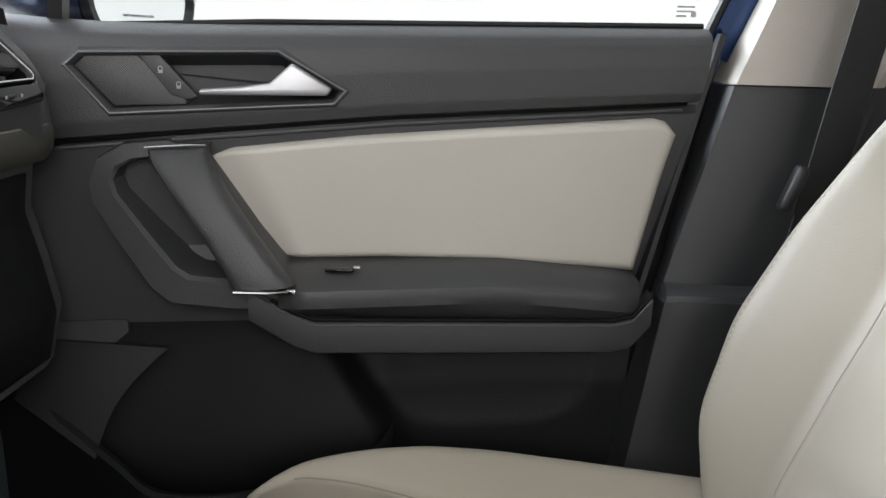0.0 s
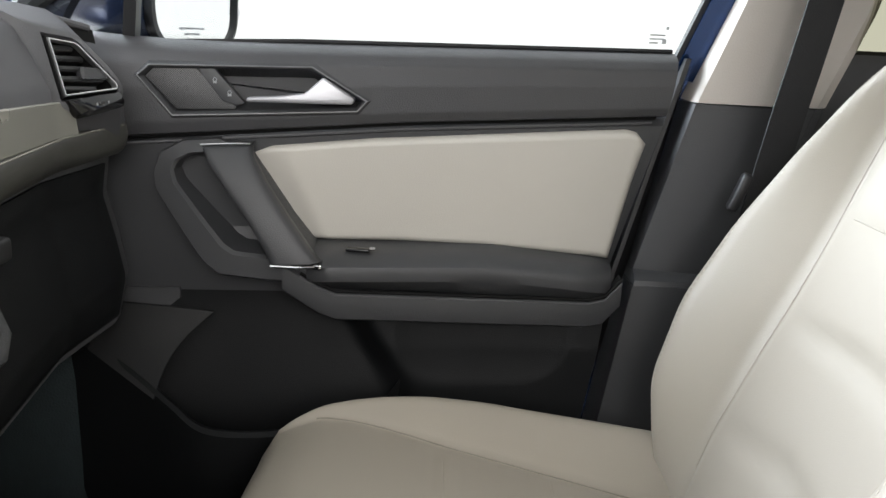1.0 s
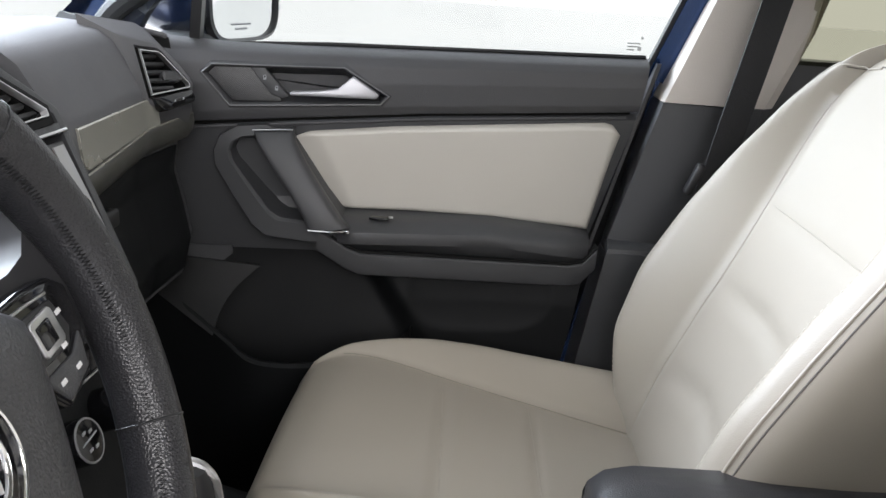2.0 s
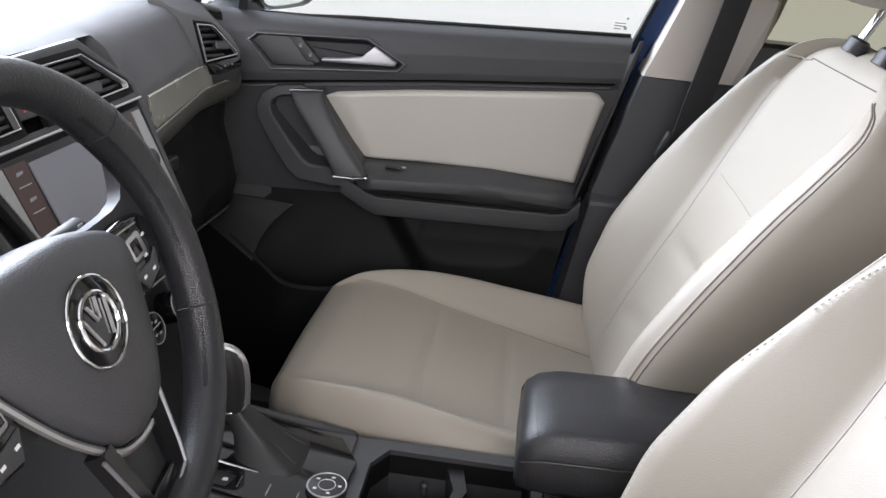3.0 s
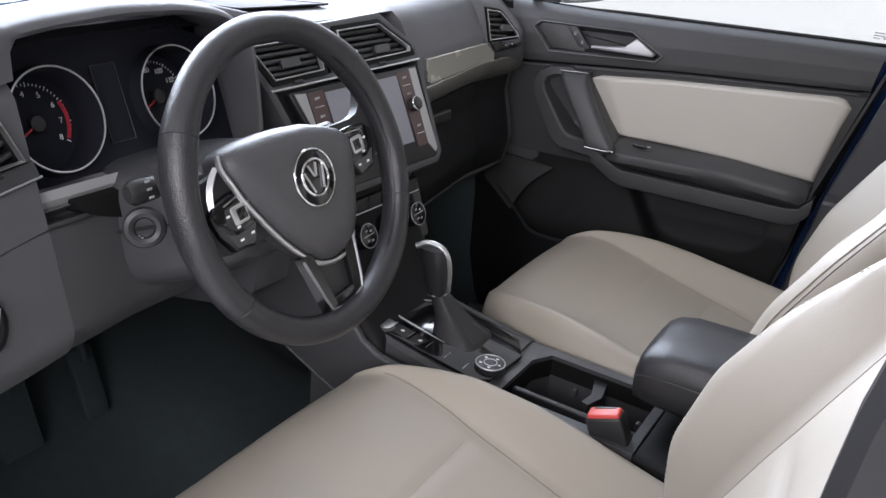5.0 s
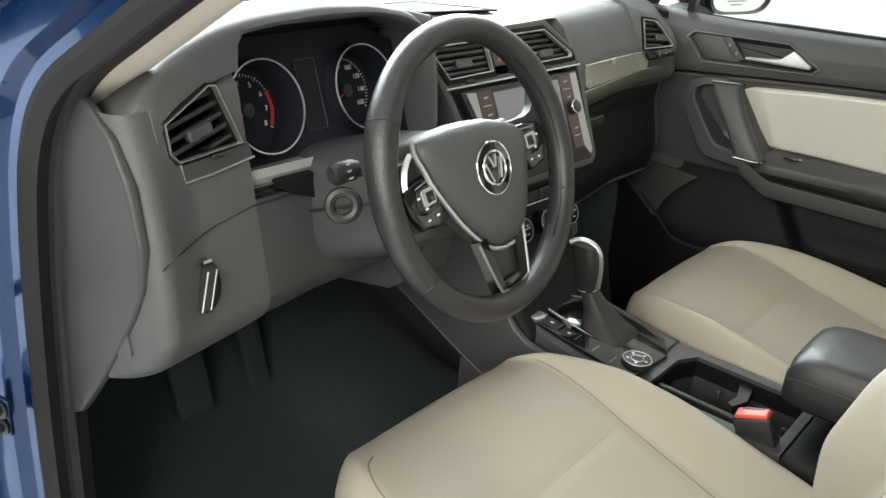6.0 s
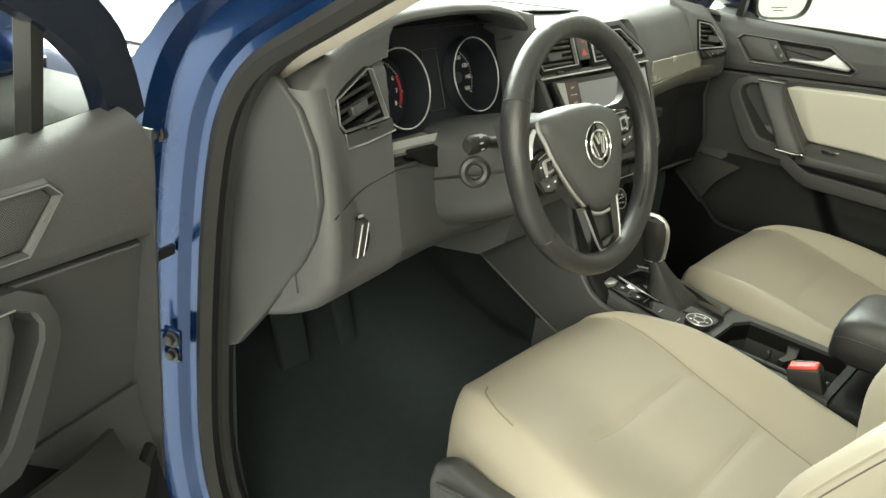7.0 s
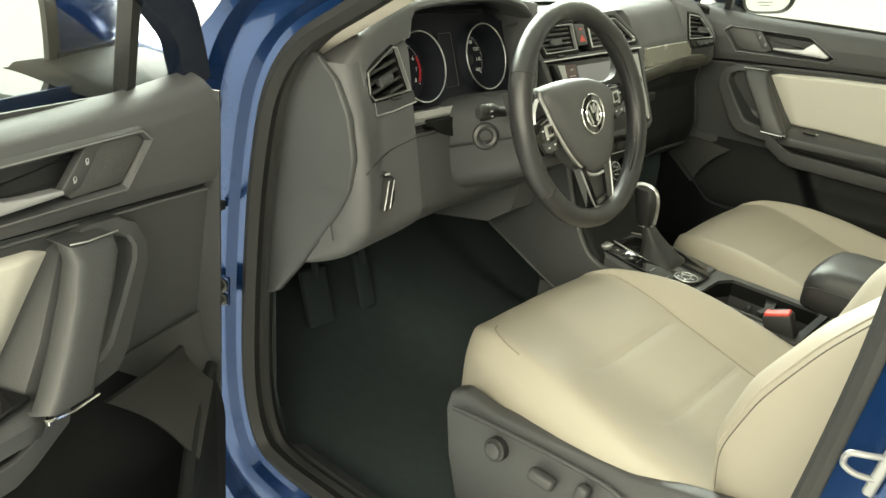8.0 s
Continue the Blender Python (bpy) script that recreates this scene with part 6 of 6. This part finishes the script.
part("lower_spoke_foot", plate([wp(a, b, 0.0) for a, b in ((-0.022, -0.134), (0.022, -0.134), (0.020, -0.150), (-0.020, -0.150))], WN * -0.010, 0.002), GLOSS, wheel)
part("hub_back", loft([[wp(r * math.cos(a), r * 0.9 * math.sin(a), h) for a in (2 * math.pi * j / 24 for j in range(24))] for h, r in ((-0.018, 0.058), (-0.035, 0.055), (-0.055, 0.045))]), DARK, wheel)

column = thing("steering_column", "charcoal steering column shroud with control stalks", "steering column", WC)


def cp(y, v, n):
    return Vector((0, 1, 0)) * y + WU0 * v + WN * n


part("shroud", loft([[cp(w * math.copysign(abs(math.cos(a)) ** 0.5, math.cos(a)), -0.015 + h * math.copysign(abs(math.sin(a)) ** 0.6, math.sin(a)), n) for a in (2 * math.pi * j / 24 for j in range(24))] for n, w, h in ((-0.055, 0.050, 0.045), (-0.065, 0.062, 0.058), (-0.10, 0.075, 0.068), (-0.16, 0.085, 0.075), (-0.24, 0.09, 0.08))]), HARD, column, "charcoal column shroud")
part("shroud_gap", tube([cp(y, -0.015, n) for y, n in ((-0.0505, -0.057), (-0.077, -0.10), (-0.087, -0.16), (-0.0915, -0.235))], 0.0022, 6), DARK, column)
part("stalk_boot", ring(cp(-0.150, -0.003, -0.078), (0.7, -0.6, 0.2), 0.015, 0.006, 28), DARK, column, "round dark boot of the stalk")
STALKS = ((-1, 0.024, ((0.06, 0.0, -0.085), (0.10, 0.004, -0.082), (0.135, 0.008, -0.078)), (0.118, 0.158)), (1, 0.026, ((0.045, 0.0, -0.085), (0.066, 0.005, -0.062), (0.086, 0.010, -0.044)), (0.066, 0.116)))
for s, dv, way, (y0, y1) in STALKS:
    st = part("stalk", tube(smooth_path([cp(s * y, dv + v, n) for y, v, n in way], 5), 0.008, 12), DARK, column, "black control stalk")
    tip_v, tip_n = dv + way[2][1], way[2][2]
    part("stalk_end", loft([[cp(s * y, tip_v + h * math.sin(a), tip_n + w * math.cos(a)) for a in (2 * math.pi * j / 16 for j in range(16))] for y, h, w in ((y0, 0.008, 0.009), (y0 + 0.008, 0.012, 0.010), (y1 - 0.006, 0.013, 0.010), (y1, 0.009, 0.007))]), DARK, st, "broad stalk end")
    for k in range(3):
        part("stalk_mark", rbox(0.0008, 0.006, 0.0025, 0.0002, Matrix.Translation(cp(s * (y1 - 0.018), tip_v - 0.008 + 0.008 * k, tip_n + 0.0115))), GREYPRINT, st)

# solid black piece in place of the shaded hollow under the instrument sill
rows = []
for k in range(17):
    f = k / 16
    y = -0.455 + 0.275 * f
    sag = 0.034 * math.sin(math.pi * f) ** 0.7
    rows.append([Vector((x, y, z)) - WC for x, z in ((-0.372, 1.066), (-0.350, 1.064), (-0.342, 1.058 - sag), (-0.372, 1.052 - sag))])
part("recess_shade", loft(rows), VENT, column, "black piece standing for the shaded recess above the column")

# pedals in the dark footwell
for y, w in ((-0.34, 0.07), (-0.20, 0.045)):
    ped = tagged(part("pedal", plate([Vector((-0.72, y + a * w / 2, 0.56 + b * 0.06)) + Vector((b * -0.02, 0, 0)) for a, b in ((-1, -1), (1, -1), (1, 1), (-1, 1))], Vector((-0.015, 0, 0)), 0.004), CARPET), "black rubber pedal in the footwell", "pedal")
    arm = part("pedal_arm", tube([(-0.73, y, 0.60), (-0.76, y, 0.72), (-0.80, y, 0.80)], 0.008, 8), CARPET, ped)

# ---- centre console ----
CV = Vector((0, 0.02, 0.4))
console = thing("centre_console", "charcoal centre console with gear lever, cup holders and armrest", "console", CV)


def kp(x, y, z):
    return Vector((x, y, z)) - CV


def top_z(x):
    return 0.762 + max(0, -(x + 0.10)) * 0.17


rows = []
for x in (-0.34, -0.29, -0.25, -0.20, -0.12, -0.045):
    z, w = top_z(x) + (0.02 if x < -0.3 else 0), 0.090
    rows.append([kp(x, 0.024 + a * w, zz) for a, zz in ((-1.05, 0.42), (-1.02, z - 0.03), (-0.96, z - 0.006), (-0.88, z), (0.88, z), (0.96, z - 0.006), (1.02, z - 0.03), (1.05, 0.42))])
part("console_front", loft(rows), HARD, console, "charcoal front part of the console")
# cup holder section: walls round an opening
inner = [(-0.020, -0.044), (-0.020, 0.060), (-0.002, 0.092), (0.060, 0.092), (0.165, 0.092), (0.172, 0.080), (0.172, -0.044)]


ringo = [(-0.045, -0.066), (-0.045, 0.064), (-0.045, 0.114), (0.06, 0.116), (0.185, 0.114), (0.185, 0.08), (0.185, -0.066)]
part("cup_section", loft([[kp(x, y * 1.02 - 0.0005, 0.42) for x, y in ringo], [kp(x, y, 0.735) for x, y in ringo], [kp(x, y * 0.97 + 0.0007, 0.757) for x, y in ringo], [kp(x, y, 0.758) for x, y in inner], [kp(x, y, 0.750) for x, y in inner], [kp(x * 0.96 + 0.003, y * 0.95 + 0.001, 0.66) for x, y in inner]]), HARD, console, "charcoal cup holder section")
part("cup_liner", loft([[kp(x * 0.985 + 0.001, y * 0.985 + 0.0004, z) for x, y in inner] for z in (0.752, 0.664)], caps="end"), VENT, console, "black cup holder liner")
part("cup_divider", loft([[kp(x, y, z) for x, y in ((0.070, 0.092), (0.090, 0.092), (0.098, 0.050), (0.088, 0.020), (0.078, 0.024), (0.082, 0.050))] for z in (0.66, 0.745)]), DARK, console, "divider between the cup holders")
part("cup_rail", rbox(0.185, 0.010, 0.05, 0.003, Matrix.Translation(kp(0.076, -0.006, 0.722))), DARK, console)
for x, y in ((0.03, 0.012), (0.045, 0.084), (0.11, 0.004), (0.155, 0.06)):
    part("cup_clip", rbox(0.008, 0.010, 0.016, 0.003, Matrix.Translation(kp(x, y, 0.715))), HARD, console)
# gloss panel with gear gate
plate_o = [(-0.262, -0.040), (-0.235, -0.052), (-0.060, -0.054), (-0.040, -0.040), (-0.034, 0.050), (-0.060, 0.092), (-0.235, 0.100), (-0.262, 0.085)]
gp = part("gear_panel", plate([kp(x, y, top_z(x) + 0.003) for x, y in plate_o[::-1]], Vector((0, 0, -0.006)), 0.0015), GLOSS, console, "gloss black gear panel")
gate = [(-0.228, -0.006), (-0.226, 0.060), (-0.205, 0.080), (-0.110, 0.080), (-0.090, 0.066), (-0.086, 0.010), (-0.098, -0.010)]
pts = [kp(x, y, top_z(x) + 0.0055) for x, y in gate]
part("gate_line", tube([p for q, r in zip(pts, pts[1:] + pts[:1]) for p in (q, (q + r) / 2)], 0.0017, 6, True), SATIN, gp, "silver line round the gear gate")
part("gate_base", plate([kp(x, y, top_z(x) + 0.0042) for x, y in shrink([(a, b) for a, b in gate[::1]], 0.004)], Vector((0, 0, -0.003))), DARK, gp)
lever = part("gear_lever", loft([[kp(cx + rx * math.copysign(abs(math.cos(a)) ** 0.55, math.cos(a)), cy + ry * math.copysign(abs(math.sin(a)) ** 0.55, math.sin(a)), z) for a in (2 * math.pi * j / 24 for j in range(24))] for cx, cy, z, rx, ry in ((-0.132, 0.034, 0.768, 0.042, 0.044), (-0.132, 0.034, 0.774, 0.040, 0.041), (-0.140, 0.034, 0.784, 0.031, 0.032), (-0.152, 0.034, 0.800, 0.022, 0.023), (-0.166, 0.033, 0.816, 0.016, 0.017), (-0.176, 0.032, 0.830, 0.013, 0.014))]), RUBBER, console, "black leather gear lever gaiter", angle=50)
for yy, zz in ((-0.004, 0.0), (0.040, 0.0)):
    part("gaiter_fold", tube(smooth_path([kp(-0.098, 0.034 + (yy + 0.004) * 0.9 - 0.020, 0.7755), kp(-0.115, 0.034 + (yy - 0.018) * 0.7, 0.787), kp(-0.140, 0.034 + (yy - 0.018) * 0.45, 0.804), kp(-0.160, 0.034 + (yy - 0.018) * 0.3, 0.822)], 4), 0.0022, 6), RUBBER, lever)
part("lever_knob", loft([[kp(cx + rx * math.copysign(abs(math.cos(a)) ** 0.6, math.cos(a)), cy + ry * math.copysign(abs(math.sin(a)) ** 0.7, math.sin(a)), z) for a in (2 * math.pi * j / 20 for j in range(20))] for cx, cy, z, rx, ry in ((-0.178, 0.031, 0.829, 0.014, 0.015), (-0.180, 0.029, 0.845, 0.018, 0.017), (-0.182, 0.026, 0.870, 0.021, 0.018), (-0.186, 0.023, 0.893, 0.023, 0.018), (-0.188, 0.021, 0.905, 0.020, 0.015), (-0.188, 0.021, 0.909, 0.013, 0.010))]), DARK, lever, "dark leather gear knob")
part("knob_trim", tube(smooth_path([kp(-0.210, 0.010, 0.905), kp(-0.196, 0.016, 0.912), kp(-0.176, 0.022, 0.909), kp(-0.164, 0.026, 0.894), kp(-0.161, 0.030, 0.868), kp(-0.162, 0.032, 0.836)], 5), 0.0045, 10), SATIN, lever, "silver spine of the knob")
part("knob_collar", ring(kp(-0.178, 0.031, 0.829), (-0.15, 0, 1), 0.0145, 0.0014, 24), SATIN, lever)
part("start_button", disc(kp(-0.219, -0.042, top_z(-0.219) + 0.010), (0, -0.1, 1), 0.013, 0.010, 28, 0.002), SATIN, console, "round silver start button")
kn = part("mode_knob", disc(kp(-0.055, -0.012, top_z(-0.055) + 0.012), (0, 0, 1), 0.0225, 0.012, 36, 0.003), DARK, console, "round drive mode knob")
part("knob_ring", ring(kp(-0.055, -0.012, top_z(-0.055) + 0.0115), (0, 0, 1), 0.0215, 0.0011, 36), SATIN, kn)
part("knob_ring", ring(kp(-0.055, -0.012, top_z(-0.055) + 0.0122), (0, 0, 1), 0.0095, 0.0007, 24), SATIN, kn)
for k in range(5):
    a = 2 * math.pi * k / 5
    part("knob_mark", rbox(0.004, 0.003, 0.0005, 0.0001, Matrix.Translation(kp(-0.055 + 0.0145 * math.cos(a), -0.012 + 0.0145 * math.sin(a), top_z(-0.055) + 0.0123))), WHITE, kn)
for k in range(4):
    x = -0.195 + 0.032 * k
    key = part("console_key", rbox(0.029, 0.024, 0.005, 0.0015, Matrix.Translation(kp(x, -0.034, top_z(x) + 0.004)) @ pose(0, 0, 0, 0, 9, 0)), DARK, gp, "console button")
    part("key_mark", rbox(0.006, 0.005, 0.0005, 0.0001, Matrix.Translation(kp(x, -0.034, top_z(x) + 0.0068))), WHITE, gp)
    part("key_line", rbox(0.0008, 0.020, 0.0006, 0.0002, Matrix.Translation(kp(x + 0.016, -0.034, top_z(x) + 0.0062))), SATIN, gp)
    part("gear_mark", rbox(0.004, 0.004, 0.0005, 0.0001, Matrix.Translation(kp(-0.20 + 0.028 * k, -0.0155, top_z(-0.2 + 0.028 * k) + 0.0036))), WHITE, gp)
for k in range(3):
    x = -0.17 + 0.030 * k
    part("key_line", rbox(0.0010, 0.014, 0.0006, 0.0002, Matrix.Translation(kp(x, 0.089, top_z(x) + 0.0036))), SATIN, gp)
part("park_bracket", rbox(0.004, 0.024, 0.003, 0.001, Matrix.Translation(kp(-0.213, -0.034, top_z(-0.213) + 0.006))), SATIN, gp)
part("gate_mark", rbox(0.004, 0.030, 0.002, 0.0005, Matrix.Translation(kp(-0.076, 0.030, top_z(-0.076) + 0.004))), SATIN, gp)
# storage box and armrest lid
part("armrest_base", rbox(0.12, 0.18, 0.33, 0.008, Matrix.Translation(kp(0.243, 0.024, 0.590))), SHADED_LOWER, console, "dark base under the armrest")
part("storage_box", rbox(0.32, 0.165, 0.37, 0.012, Matrix.Translation(kp(0.39, 0.030, 0.60))), HARD, console, "charcoal storage box")
lid_rows = []
for x, k, dz in ((0.132, 0.80, -0.030), (0.136, 0.93, -0.012), (0.150, 0.99, -0.002), (0.175, 1.0, 0.004), (0.25, 1.0, 0.006), (0.40, 1.0, 0.006), (0.52, 1.0, 0.004)):
    c, w = 0.070, 0.078
    zt, zb = 0.872 + dz, 0.795 - 0.15 * min(0, dz)
    lid_rows.append([kp(x + 0.016, c + a * w * k, z) for a, z in ((-0.90, zb), (-0.98, zb + 0.008), (-1.0, zb + 0.030), (-0.985, zb + 0.046), (-0.93, zt - 0.008), (-0.80, zt - 0.001), (-0.3, zt + 0.002), (0.3, zt + 0.002), (0.80, zt - 0.001), (0.93, zt - 0.008), (0.985, zb + 0.046), (1.0, zb + 0.030), (0.98, zb + 0.008), (0.90, zb))])
lid = part("armrest_lid", loft(lid_rows), BLACK_LEATHER, console, "black leather armrest lid", angle=60)
part("lid_seam", tube(smooth_path([kp(0.536, -0.0080, 0.843), kp(0.316, -0.0080, 0.843), kp(0.196, -0.0080, 0.841), kp(0.166, -0.0070, 0.838), kp(0.153, -0.001, 0.832), kp(0.149, 0.03, 0.830), kp(0.149, 0.11, 0.830)], 5), 0.0014, 6), DARK, lid, "stitched seam round the lid")

# ---- belts ----
buckle = thing("belt_buckle", "black seat belt buckle with a red release button", "belt buckle", (0.14, -0.06, 0.62))
wide = Vector((0.93, 0.06, 0.36)).normalized()
tall = (Vector((-0.32, -0.12, 0.93)) - wide * wide.dot(Vector((-0.32, -0.12, 0.93)))).normalized()
bm_m = Matrix.Translation(Vector((0.151, -0.044, 0.748)) - Vector((0.14, -0.06, 0.62))) @ Matrix((wide.cross(tall), wide, tall)).transposed().to_4x4()
bk = part("buckle_body", rbox(0.026, 0.050, 0.088, 0.004, bm_m), DARK, buckle, "black buckle housing")
part("release_button", rbox(0.021, 0.044, 0.012, 0.003, bm_m @ Matrix.Translation((0.0, 0, 0.0425))), RED, bk, "red release button")
part("button_slot", rbox(0.004, 0.030, 0.003, 0.001, bm_m @ Matrix.Translation((-0.007, 0, 0.0478))), DARK, bk)
part("buckle_stem", tube([bm_m @ Vector((0, 0, -0.03)), bm_m @ Vector((0.002, 0, -0.09)), bm_m @ Vector((0.01, 0, -0.16))], 0.01, 8), DARK, buckle)
belt = thing("seat_belt", "black seat belt webbing hanging from the pillar", "seat belt", (0.40, 0.70, 1.0))
way = [Vector(p) - Vector((0.40, 0.70, 1.0)) for p in ((0.442, 0.712, 1.335), (0.428, 0.706, 1.27), (0.412, 0.702, 1.19), (0.398, 0.70, 1.12), (0.386, 0.70, 1.05), (0.372, 0.705, 0.95), (0.362, 0.71, 0.80))]
part("webbing", tube(smooth_path(way, 5), 0.02, section=[(-0.0010, -0.023), (0.0010, -0.023), (0.0010, 0.023), (-0.0010, 0.023)], up=(1, 0.25, 0)), BELT, belt, "black webbing")
part("belt_guide", rbox(0.075, 0.018, 0.035, 0.006, Matrix.Translation(Vector((0.446, 0.722, 1.345)) - Vector((0.40, 0.70, 1.0)))), TRIM, belt, "beige belt guide")
part("belt_tongue", rbox(0.014, 0.016, 0.05, 0.005, Matrix.Translation(Vector((0.352, 0.697, 1.030)) - Vector((0.40, 0.70, 1.0))) @ pose(0, 0, 0, 0, 20, 0)), DARK, belt, "black belt tongue")
